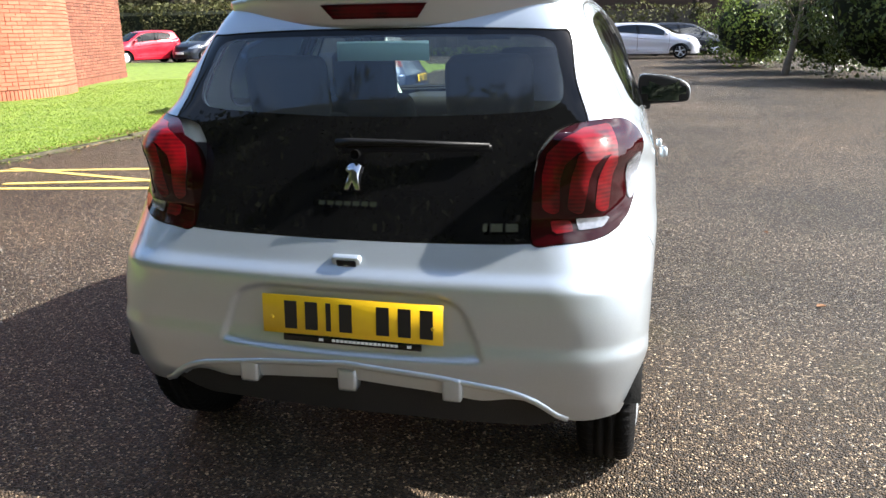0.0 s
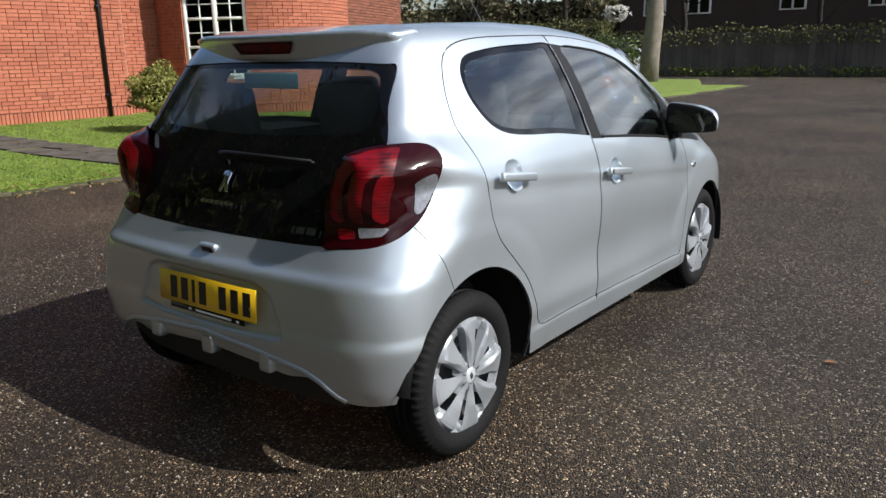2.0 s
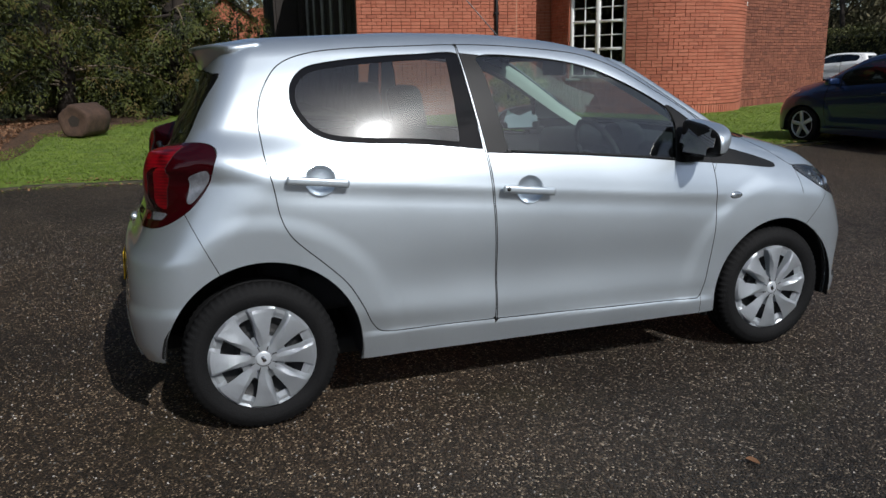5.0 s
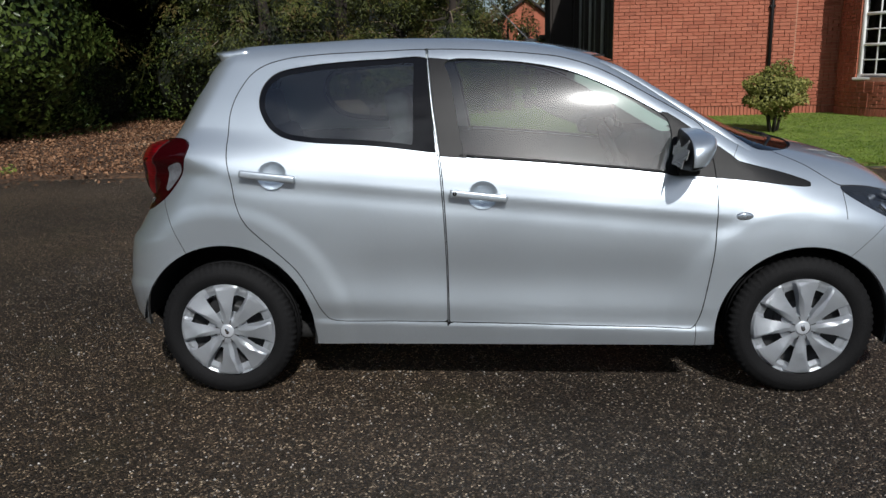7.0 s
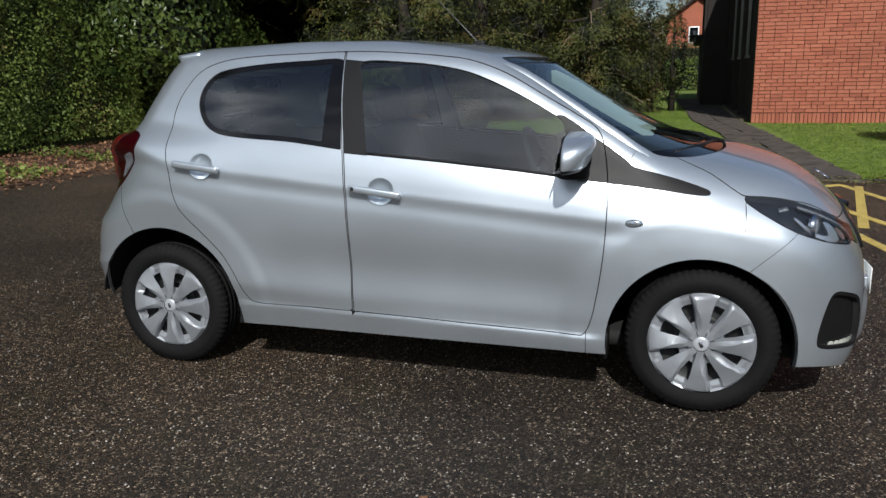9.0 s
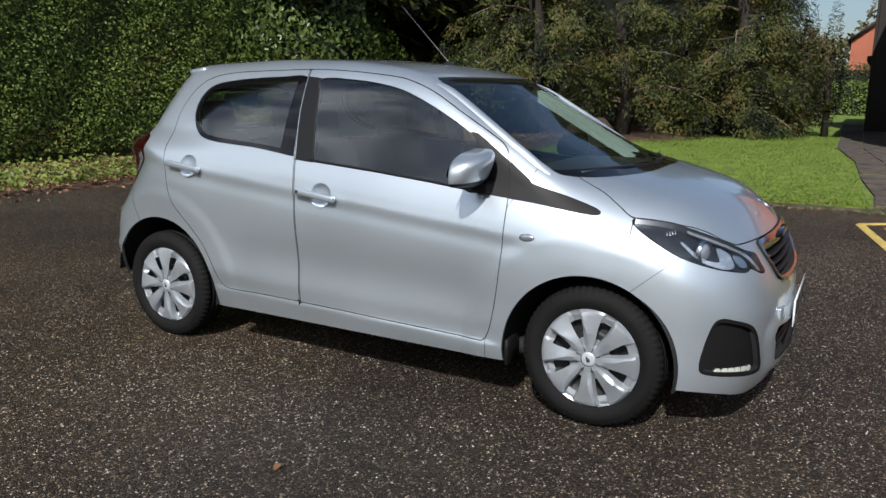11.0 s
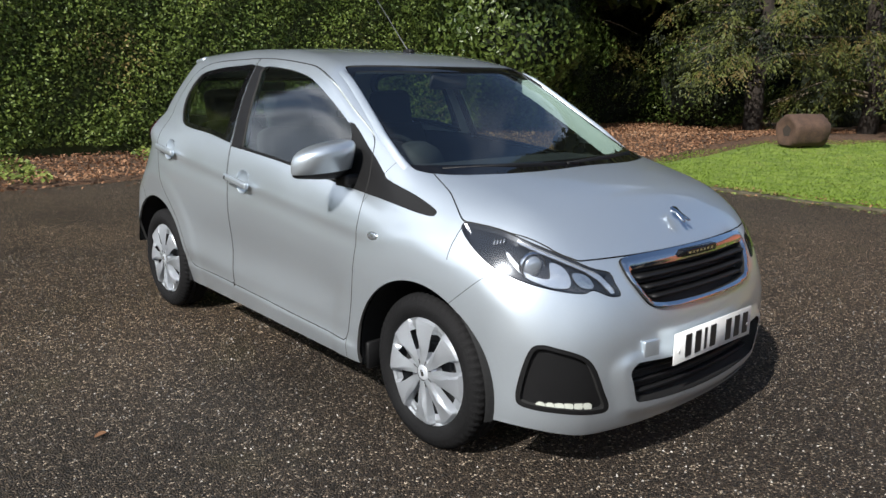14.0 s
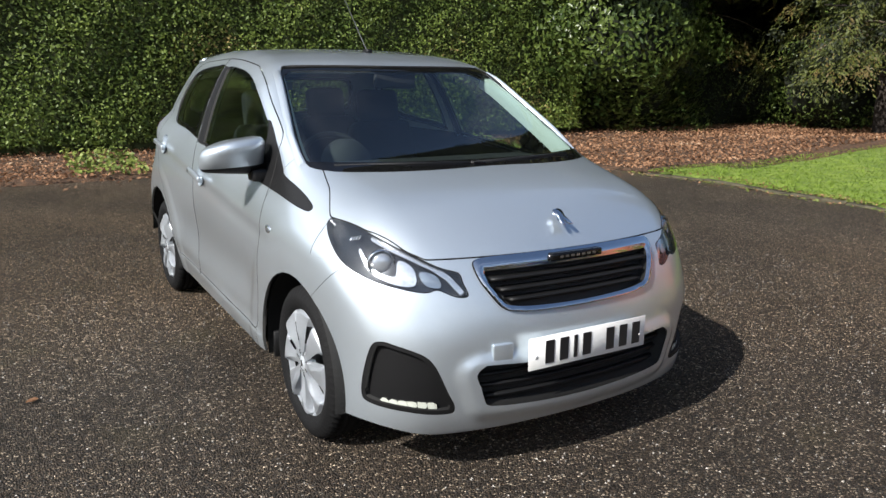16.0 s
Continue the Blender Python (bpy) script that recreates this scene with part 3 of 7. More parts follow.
def earth(name, a, b_, scale=14.0, bump=0.8, fine=70):
    m, n, k, b = material(name)
    co = n.new("ShaderNodeTexCoord")
    t, t2 = n.new("ShaderNodeTexNoise"), n.new("ShaderNodeTexNoise")
    t.inputs["Scale"].default_value, t.inputs["Detail"].default_value = scale, 8
    t2.inputs["Scale"].default_value, t2.inputs["Detail"].default_value = fine, 3
    for q in (t, t2):
        k.new(co.outputs["Object"], q.inputs["Vector"])
    r = n.new("ShaderNodeValToRGB")
    r.color_ramp.elements[0].color, r.color_ramp.elements[1].color = (*a, 1), (*b_, 1)
    r.color_ramp.elements[0].position, r.color_ramp.elements[1].position = 0.35, 0.68
    k.new(t.outputs["Fac"], r.inputs["Fac"])
    k.new(r.outputs["Color"], b.inputs["Base Color"])
    b.inputs["Roughness"].default_value = 0.95
    bp = n.new("ShaderNodeBump")
    bp.inputs["Strength"].default_value, bp.inputs["Distance"].default_value = bump, 0.03
    k.new(t2.outputs["Fac"], bp.inputs["Height"])
    k.new(bp.outputs["Normal"], b.inputs["Normal"])
    return m


def brick_material(name, low, high, island):
    """Fired clay: each brick takes its own shade, with burnt faces and bloom."""
    m, n, k, b = material(name)
    src = n.new("ShaderNodeNewGeometry" if island else "ShaderNodeObjectInfo")
    out = src.outputs["Random Per Island" if island else "Random"]
    co = n.new("ShaderNodeTexCoord")
    t = n.new("ShaderNodeTexNoise")
    t.inputs["Scale"].default_value, t.inputs["Detail"].default_value = 26, 6
    big = n.new("ShaderNodeTexNoise")
    big.inputs["Scale"].default_value, big.inputs["Detail"].default_value = 0.8, 5
    for q in (t, big):
        k.new(co.outputs["Object"], q.inputs["Vector"])
    r = n.new("ShaderNodeValToRGB")
    r.color_ramp.elements[0].color, r.color_ramp.elements[1].color = (*low, 1), (*high, 1)
    e = r.color_ramp.elements.new(0.12)
    e.color = (low[0] * 1.3, low[1] * 1.25, low[2] * 1.2, 1)
    k.new(out, r.inputs["Fac"])
    mr = n.new("ShaderNodeMapRange")
    mr.inputs["From Min"].default_value, mr.inputs["From Max"].default_value = 0.6, 1.4
    mr.inputs["To Min"].default_value, mr.inputs["To Max"].default_value = 0.72, 1.28
    ad = n.new("ShaderNodeMath")
    k.new(t.outputs["Fac"], ad.inputs[0])
    k.new(big.outputs["Fac"], ad.inputs[1])
    k.new(ad.outputs[0], mr.inputs["Value"])
    mul = n.new("ShaderNodeMix")
    mul.data_type, mul.blend_type = "RGBA", "MULTIPLY"
    mul.inputs["Factor"].default_value = 1
    k.new(r.outputs["Color"], mul.inputs["A"])
    k.new(mr.outputs[0], mul.inputs["B"])
    k.new(mul.outputs["Result"], b.inputs["Base Color"])
    b.inputs["Roughness"].default_value = 0.9
    bp = n.new("ShaderNodeBump")
    bp.inputs["Strength"].default_value, bp.inputs["Distance"].default_value = 0.5, 0.004
    k.new(t.outputs["Fac"], bp.inputs["Height"])
    k.new(bp.outputs["Normal"], b.inputs["Normal"])
    return m


TARMAC = tarmac_material()
GRASS_SOIL = earth("turf", (0.085, 0.13, 0.016), (0.175, 0.24, 0.032), 5, 0.6, 90)
BED_SOIL = earth("leaf_mould", (0.035, 0.020, 0.011), (0.12, 0.062, 0.030), 16, 1.0, 60)
PATH_STONE = earth("path_slabs", (0.042, 0.034, 0.029), (0.092, 0.076, 0.062), 6, 0.3, 120)
KERB_STONE = earth("kerb_stone", (0.030, 0.026, 0.013), (0.085, 0.074, 0.045), 9, 0.4, 110)
MORTAR = plain("mortar", (0.40, 0.23, 0.155), 0.95, vary=0.2, coarse=4, fine=90, bump=0.3)
BRICK_RED = brick_material("red_brick", (0.235, 0.074, 0.043), (0.35, 0.120, 0.070), False)
BRICK_RED_MANY = brick_material("red_brick_many", (0.235, 0.074, 0.043), (0.35, 0.120, 0.070), True)
TIMBER_DARK = plain("dark_boards", (0.017, 0.012, 0.009), 0.8, vary=0.4, coarse=2, fine=40, bump=0.4, each=0.5)
WHITE_PAINT = plain("white_paint", (0.78, 0.78, 0.76), 0.45, vary=0.06, coarse=3, fine=90, bump=0.05)
PANE = glass("window_pane", (0.10, 0.11, 0.12), 0.1)
ROOM_DARK = plain("unlit_room", (0.012, 0.012, 0.012), 0.9, vary=0.2)
YELLOW_LINE = plain("yellow_road_paint", (0.46, 0.34, 0.085), 0.8, vary=0.35, coarse=9, fine=70, bump=0.3)
BARK = plain("bark", (0.022, 0.016, 0.012), 0.95, vary=0.45, coarse=5, fine=45, bump=0.9)
BARK_GREY = plain("grey_bark", (0.17, 0.15, 0.12), 0.95, vary=0.45, coarse=4, fine=40, bump=0.9)
CUT_WOOD = plain("cut_wood", (0.060, 0.034, 0.022), 0.9, vary=0.6, coarse=7, fine=60, bump=0.5)
HEDGE_LEAF = leafy("hedge_leaf", (0.060, 0.098, 0.019), (0.180, 0.235, 0.046), (0.26, 0.20, 0.07), 0.3)
LAUREL_LEAF = leafy("laurel_leaf", (0.018, 0.036, 0.008), (0.095, 0.13, 0.028), None, 0.15, 0.32)
# strong patch noise paints black shaded gaps between lit sprays into the colour
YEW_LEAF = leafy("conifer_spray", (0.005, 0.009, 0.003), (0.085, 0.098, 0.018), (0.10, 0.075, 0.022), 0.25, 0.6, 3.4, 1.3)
# darker leaf range that keeps the sunlit crowns dim in the rear glass
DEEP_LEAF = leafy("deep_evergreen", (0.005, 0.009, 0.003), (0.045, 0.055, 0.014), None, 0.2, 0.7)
BUSH_LEAF = leafy("variegated_leaf", (0.09, 0.11, 0.02), (0.34, 0.32, 0.095), None, 0.25)
GRASS_BLADE = leafy("grass_blade", (0.120, 0.195, 0.020), (0.225, 0.315, 0.040), (0.30, 0.28, 0.09), 0.35, 0.6)
IVY_LEAF = leafy("ground_ivy", (0.05, 0.08, 0.012), (0.22, 0.26, 0.06), None, 0.2)
DRY_LEAF = leafy("dry_leaf", (0.10, 0.045, 0.022), (0.36, 0.20, 0.11), (0.42, 0.30, 0.2), 0.2, 0.8)
BARE_TWIG = plain("bare_twig", (0.13, 0.10, 0.07), 0.95, vary=0.4)
# near-black green: the shade deep among leaves, put into the colour
CORE_SHADE = plain("core_shade", (0.008, 0.012, 0.003), 1.0, vary=0.4, coarse=6, fine=30, bump=1.0)
PALE_FLOWER = leafy("pale_blossom", (0.40, 0.38, 0.34), (0.75, 0.74, 0.70), None, 0.2)
# red brick in a darker range, for the wing beyond the bay
BRICK_DARK = brick_material("dark_brick_many", (0.11, 0.038, 0.024), (0.22, 0.078, 0.046), True)
DULL_HEDGE = leafy("dull_hedge_leaf", (0.030, 0.036, 0.012), (0.12, 0.12, 0.04), (0.15, 0.11, 0.06), 0.2, 0.7)
BRONZE_LEAF = leafy("bronze_leaf", (0.035, 0.020, 0.012), (0.13, 0.075, 0.045), None, 0.2, 0.8)
FAR_WOOD = leafy("far_wood", (0.045, 0.045, 0.020), (0.17, 0.15, 0.085), None, 0.2, 0.8)
GREY_FRAME = plain("grey_frame", (0.22, 0.22, 0.21), 0.6, vary=0.2, coarse=3, fine=60, bump=0.1)
# lighter core green, standing in for shade between the clipped hedge's leaves
HEDGE_CORE_SHADE = plain("clipped_hedge_core_shade", (0.030, 0.040, 0.010), 1.0, vary=0.5, coarse=8, fine=40, bump=1.0)

# ---- ground, lawn, building ----
rng = np.random.default_rng(7)


def lift(x, y):
    """Height of lawn and beds, which rise gently away from the tarmac."""
    x, y = np.asarray(x, float), np.asarray(y, float)
    west = ramp(-x, 6.2, 13.0) * 0.13
    south = ramp(-y, 6.9, 10.0) * 0.14
    return 0.03 + np.maximum(west, south * ramp(-x, -14.0, -2.0)) + 0.012 * np.sin(1.7 * x + 0.4) * np.sin(1.3 * y) + 0.12 * np.exp(-((x + 12.3) / 2.4) ** 2 - ((y + 4.2) / 1.7) ** 2)


def terrain(name, outline, mat, step, label, rim=0.06, off=0.0):
    """A sheet that follows the ground's height within an outline, with a turned-down edge."""
    P = np.array(outline, float)
    lo, hi = P.min(0), P.max(0)
    nx, ny = int((hi[0] - lo[0]) / step) + 2, int((hi[1] - lo[1]) / step) + 2
    gx, gy = np.meshgrid(lo[0] + step * (np.arange(nx) - 0.5), lo[1] + step * (np.arange(ny) - 0.5), indexing="ij")
    V = np.stack([gx.ravel(), gy.ravel(), np.zeros(nx * ny)], 1)
    i, j = np.meshgrid(np.arange(nx - 1), np.arange(ny - 1), indexing="ij")
    a = (i * ny + j).ravel()
    T = np.concatenate([np.stack([a, a + ny, a + ny + 1], 1), np.stack([a, a + ny + 1, a + 1], 1)])
    V, T = clip((V, T), poly(V[:, 0], V[:, 1], P))
    d = poly(V[:, 0], V[:, 1], P)
    V[:, 2] = lift(V[:, 0], V[:, 1]) * ramp(-d, -0.001, 0.12) + off - rim * ramp(-d, 0.02, -0.001)
    me = bpy.data.meshes.new(name)
    me.from_pydata(V.tolist(), [], T.tolist())
    me.polygons.foreach_set("use_smooth", [True] * len(me.polygons))
    return tagged(obj(name, me, None, "", mat), label, name.replace("_", " "), "", "structure")


tagged(part("ground", box((-400, -400, -0.5), (400, 400, 0.0)), TARMAC, None, "", False), "worn dark tarmac with pale chippings and damp stains", "tarmac", "", "structure")
KERB = [(-6.05, 26), (-5.95, 8), (-5.9, 5.3), (-6.0, 3.2), (-6.1, 1.2), (-6.2, -0.4), (-6.3, -1.8), (-6.45, -3.2), (-6.25, -4.1)]
LAWN = KERB + [(-6.75, -4.3), (-7.5, -4.35), (-8.2, -4.1), (-9.4, -4.12), (-10.3, -3.8), (-11.5, -3.75), (-14, -2.6), (-18, -1.3), (-26, -0.7), (-60, 0), (-60, 26)]
terrain("lawn", LAWN, GRASS_SOIL, 0.5, "short mown lawn with mossy edge and fallen leaves")
BED = [(-6.25, -4.1), (-6.1, -4.9), (-6.0, -6.3), (-5.0, -6.75), (-2.6, -7.0), (0.2, -6.9), (3.5, -6.6), (14, -6.2), (14, -14), (-30, -14), (-30, -0.7), (-26, -0.66), (-18, -1.25), (-14, -2.55), (-11.5, -3.7), (-10.3, -3.75), (-9.4, -4.07), (-8.2, -4.05), (-7.5, -4.3), (-6.75, -4.25)]
terrain("planting_bed", BED, BED_SOIL, 0.3, "bare brown bed covered with leaf litter below the hedge", 0.05, 0.012)


def edging():
    """Sunk kerb stones along the lawn."""
    k = tagged(root("kerb", pose(0, 0, 0), "low mossy kerb stones along the lawn's edge", "kerb", "", "structure"))
    pts = [Vector((*p, 0)) for p in KERB]
    for a, b in zip(pts, pts[1:]):
        n = max(1, round((b - a).length / 0.9))
        for i in range(n):
            p, q = a.lerp(b, i / n), a.lerp(b, (i + 1) / n)
            d = q - p
            m = Matrix.Translation(p + Vector((0, 0, -0.05))) @ pose(0, 0, 0, 0, 0, math.degrees(math.atan2(d.y, d.x)))
            part("kerb_stone", box((0.006, -0.05, 0), (d.length - 0.006, 0.05, 0.085 + 0.012 * ((i * 7) % 3 - 1)), 0.012, 1, m), KERB_STONE, k)


edging()


def slab_path():
    p = tagged(root("garden_path", pose(0, 0, 0), "dark paving slabs crossing the lawn towards the side door", "path", "", "structure"))
    way = [((-6.1, 2.1), (-6.05, 3.1)), ((-7.2, 2.1), (-7.1, 3.0)), ((-9, 1.9), (-8.9, 2.85)), ((-11.2, 1.75), (-11.1, 2.6)), ((-14, 1.35), (-14, 2.3)), ((-19, 1.2), (-19, 2.25)), ((-27, 0.9), (-27, 2.2))]
    for (a, b), (c, d) in zip(way, way[1:]):
        n = max(1, round(abs(c[0] - a[0]) / 0.62))
        for i in range(n):
            for j in range(2):
                def at(s, t):
                    lo = Vector(a).lerp(Vector(c), s)
                    hi = Vector(b).lerp(Vector(d), s)
                    return lo.lerp(hi, t)
                q = [at(i / n + 0.01, j / 2 + 0.01), at((i + 1) / n - 0.01, j / 2 + 0.01), at((i + 1) / n - 0.01, j / 2 + 0.49), at(i / n + 0.01, j / 2 + 0.49)]
                z = float(lift(q[0].x, q[0].y)) + 0.022 + 0.004 * ((i * 5 + j * 3) % 4)
                part("slab", sheet([tuple(v) for v in q], z, 0.06), PATH_STONE, p, smooth=False)


slab_path()


def yellow_lines():
    k = root("yellow_hatching", pose(0, 0, 0), "worn yellow hatched no-parking lines on tarmac", "road marking", "", "structure")
    for i, (a, b) in enumerate((((-5.7, 2.82), (-2.6, 3.6)), ((-5.15, 2.0), (-2.0, 2.62)), ((-5.6, 2.98), (-3.2, 2.55)), ((-5.0, 2.25), (-2.3, 3.1)), ((-5.7, 2.82), (-5.15, 2.0)), ((-2.9, 3.5), (-1.9, 2.75)))):
        a, b = Vector((*a, 0)), Vector((*b, 0))
        d = b - a
        m = Matrix.Translation(a) @ pose(0, 0, 0, 0, 0, math.degrees(math.atan2(d.y, d.x)))
        part("line", box((0, -0.042, -0.002), (d.length, 0.042, 0.0035 + 0.0012 * i), 0, 1, m), YELLOW_LINE, k, smooth=False)


yellow_lines()


# ---- brick building ----
HIGH = 4.3
COURSE = 0.075


def brick_mesh(long=0.215, high=0.065, deep=0.03):
    bm = box((0, -deep, 0), (long, 0.0, high), 0.002, 1)
    me = bpy.data.meshes.new("brick")
    bm.to_mesh(me)
    bm.free()
    return me


def lay(spots, name, parent, apart, many=None):
    """Bricks at poses: as parts of their own up to a number, the rest as one joined part."""
    stretcher, header = brick_mesh(), brick_mesh(0.1025)
    for me in (stretcher, header):
        me.materials.append(BRICK_RED)
    V, F = [], []
    sv = {}
    for key, me in ((0, stretcher), (1, header)):
        sv[key] = (np.array([v.co[:] for v in me.vertices]), [list(p.vertices) for p in me.polygons])
    count = 0
    for i, (m, kind) in enumerate(spots):
        if i < apart:
            ob = new("brick", (stretcher, header)[kind])
            ob.parent = parent
            ob.matrix_basis = m
            continue
        co, faces = sv[kind]
        M = np.array(m)
        V.append(co @ M[:3, :3].T + M[:3, 3])
        F += [[a + count for a in f] for f in faces]
        count += len(co)
    if V:
        me = bpy.data.meshes.new("brickwork")
        me.from_pydata(np.concatenate(V).tolist(), [], F)
        tagged(obj("brickwork", me, parent, "", many or BRICK_RED_MANY), kind="stuff")


def brick_run(along, length, low, high, hole=None, flip=0):
    """Poses of the bricks of a wall: soldiers at its foot, then courses of stretchers and headers."""
    spots = []
    r = random.Random(int(length * 1000) + flip)
    n = int(length / 0.0765)
    for i in range(n):
        s = (i + 0.5) * length / n
        spots.append((along(s, low, True), 0))
    rows = int((high - low - 0.225) / COURSE)
    for j in range(rows):
        z = low + 0.235 + j * COURSE
        s = 0.005
        if j % 2:
            spots.append((along(s, z, False), 1))
            s += 0.1125
        while s < length - 0.1:
            if hole and hole[2] - COURSE < z < hole[3]:
                if hole[0] - 0.005 <= s < hole[1]:
                    s = hole[1] + 0.003
                if s < hole[0] < s + 0.225:
                    room = hole[0] - 0.004 - s
                    if room > 0.03:
                        spots.append((along(s, z, False) @ Matrix.Diagonal((room / 0.215, 1, 1, 1)), 0))
                    s = hole[1] + 0.003
            kind = 1 if (r.random() < 0.22 or s > length - 0.22) else 0
            w = 0.1025 if kind else 0.215
            spots.append((along(s, z, False), kind))
            s += w + 0.01
    return spots


def straight(a, b):
    a, b = Vector((*a, 0)), Vector((*b, 0))
    d = (b - a).normalized()
    out = Vector((d.y, -d.x, 0))
    turn = math.degrees(math.atan2(d.y, d.x))

    def along(s, z, soldier):
        p = a + d * s + out * (0.0035 + random.uniform(-0.001, 0.001))
        m = Matrix.Translation((p.x, p.y, z)) @ pose(0, 0, 0, 0, 0, turn)
        return m @ pose(-0.0325 + 0.065, 0.006 * 0, 0, 0, -90) if soldier else m
    return along


def bowed(c, r, a0, a1):
    def along(s, z, soldier):
        t = a0 + (a1 - a0) * s / (r * abs(a1 - a0))
        p = Vector((c[0] + (r + 0.0035) * math.cos(t), c[1] + (r + 0.0035) * math.sin(t), z))
        m = Matrix.Translation(p) @ pose(0, 0, 0, 0, 0, math.degrees(t) + 90)
        return m @ pose(0.0325, 0, 0, 0, -90) if soldier else m
    return along


def window(name, m, wide, high, label):
    """White casement: frame, mullion, transom, glazing bars, sill, panes and a dark room behind."""
    w = root(name, m, label, "window", "", "structure")
    t = 0.07
    for lo, hi in (((-wide / 2, -0.05, 0), (-wide / 2 + t, 0.03, high)), ((wide / 2 - t, -0.05, 0), (wide / 2, 0.03, high)), ((-wide / 2 + t, -0.05, 0), (wide / 2 - t, 0.03, t)), ((-wide / 2 + t, -0.05, high - t), (wide / 2 - t, 0.03, high)),
                   ((-0.05, -0.045, t), (0.05, 0.03, high - t))):
        part("window_frame", box(lo, hi, 0.006, 1), WHITE_PAINT, w)
    for s in (-1, 1):
        x0, x1 = (0.05, wide / 2 - t) if s > 0 else (-wide / 2 + t, -0.05)
        for z in (0.62, 1.22):
            if z < high - 0.2:
                part("transom", box((x0, -0.04, z), (x1, 0.02, z + 0.055), 0.005, 1), WHITE_PAINT, w)
        xm = (x0 + x1) / 2
        part("glazing_bar", box((xm - 0.012, -0.02, t), (xm + 0.012, 0.012, high - t), 0.003, 1), WHITE_PAINT, w)
        for z in (0.34, 0.94, 1.54):
            if z < high - 0.15:
                part("glazing_bar", box((x0, -0.018, z), (x1, 0.010, z + 0.022), 0.003, 1), WHITE_PAINT, w)
        part("pane", box((x0, 0.0, t), (x1, 0.005, high - t)), PANE, w, smooth=False)
    part("window_sill", box((-wide / 2 - 0.06, -0.13, -0.055), (wide / 2 + 0.06, 0.03, 0.0), 0.012, 2), WHITE_PAINT, w)
    part("reveal", box((-wide / 2 - 0.01, 0.035, -0.02), (wide / 2 + 0.01, 0.33, high + 0.02)), ROOM_DARK, w, smooth=False)
    return w


def building():
    b = root("brick_building", pose(0, 0, 0), "red brick hall with a bowed bay and white casement window", "building")
    foot = 0.10
    wall_a = part("wall", box((-14.0, 2.5, -0.2), (-13.612, 6.35, HIGH)), MORTAR, b, "red brick wall with a soldier course at its foot", False)
    lay(brick_run(straight((-13.612, 2.5), (-13.612, 6.35)), 3.85, foot + 0.04, 4.2), "a", wall_a, 300)
    part("wall", box((-14.8, 6.35, -0.2), (-14.0, 8.2, HIGH)), MORTAR, b, "", False)
    lay(brick_run(straight((-14.0, 6.35), (-14.0, 7.6)), 1.25, foot, 4.2), "r", b, 0)
    # bowed bay with a window let in
    c, r = (-13.29, 9.62), 2.28
    a0, a1 = radians(-115), radians(62)
    mid = math.atan2(7.62 - c[1], -12.2 - c[0])
    half = 0.74 / r
    bm = bmesh.new()
    ring = []
    cuts = sorted(list(np.linspace(a0, a1, 40)) + [mid - half, mid + half])
    levels = [-0.2, 0.93, 3.0, HIGH]
    for t in cuts:
        ring.append([(bm.verts.new((c[0] + r * math.cos(t), c[1] + r * math.sin(t), z)), bm.verts.new((c[0] + (r - 0.3) * math.cos(t), c[1] + (r - 0.3) * math.sin(t), z))) for z in levels])
    for i in range(len(cuts) - 1):
        tm = (cuts[i] + cuts[i + 1]) / 2
        for j in range(3):
            p, q = ring[i], ring[i + 1]
            if j == 1 and abs(tm - mid) < half:
                for k_ in (1, 2):
                    bm.faces.new((p[k_][0], q[k_][0], q[k_][1], p[k_][1]))
                continue
            bm.faces.new((p[j][0], q[j][0], q[j + 1][0], p[j + 1][0]))
            bm.faces.new((p[j][1], p[j + 1][1], q[j + 1][1], q[j][1]))
    for t in (mid - half, mid + half):
        i = cuts.index(t)
        bm.faces.new((ring[i][1][0], ring[i][1][1], ring[i][2][1], ring[i][2][0]))
    wall_b = part("bay_wall", bm, MORTAR, b, "bowed red brick wall", False)
    arc = r * (a1 - a0)
    s0, s1 = r * (mid - half - a0), r * (mid + half - a0)
    lay(brick_run(bowed(c, r, a0, a1), arc, foot, 4.2, (s0, s1, 0.88, 3.0)), "c", wall_b, 0)
    part("wall", box((-16.2, 7.4, -0.2), (-14.6, 12.0, HIGH)), ROOM_DARK, b, "", False)
    # wing beyond the bay
    a, e = Vector((-12.05, 11.5, 0)), Vector((-13.7, 15.7, 0))
    d = (e - a).normalized()
    bm = sheet([(a.x, a.y), (e.x, e.y), (e.x - 8, e.y), (a.x - 3, a.y)], HIGH, HIGH + 0.2)
    wall_d = part("wall", bm, MORTAR, b, "darker red brick wall", False)
    lay(brick_run(straight(a[:2], e[:2]), (e - a).length, foot, 4.2), "d", wall_d, 0, BRICK_DARK)
    # boarded flank in the shade
    flank = part("flank", box((-25, 2.56, -0.2), (-14.0, 6.35, HIGH)), TIMBER_DARK, b, "dark stained boarded flank", False)
    x = -24.9
    i = 0
    while x < -13.75:
        part("board", box((x, 2.50 - 0.012 * (i % 2), 0.05), (x + 0.24, 2.558, HIGH), 0.004, 1), TIMBER_DARK, flank, smooth=False)
        x += 0.245
        i += 1
    for x in (-14.9, -16.1, -17.3, -18.5, -19.7):
        w = root("slit_window", pose(x, 2.47, 1.55), "", "")
        w.parent = b
        w["label"] = "tall narrow window with pale frame"
        part("window_frame", box((-0.15, -0.05, 0), (-0.11, 0.02, 2.6), 0.004, 1), GREY_FRAME, w)
        part("sill", box((-0.16, -0.07, -0.06), (0.14, 0.02, 0.0), 0.004, 1), GREY_FRAME, w)
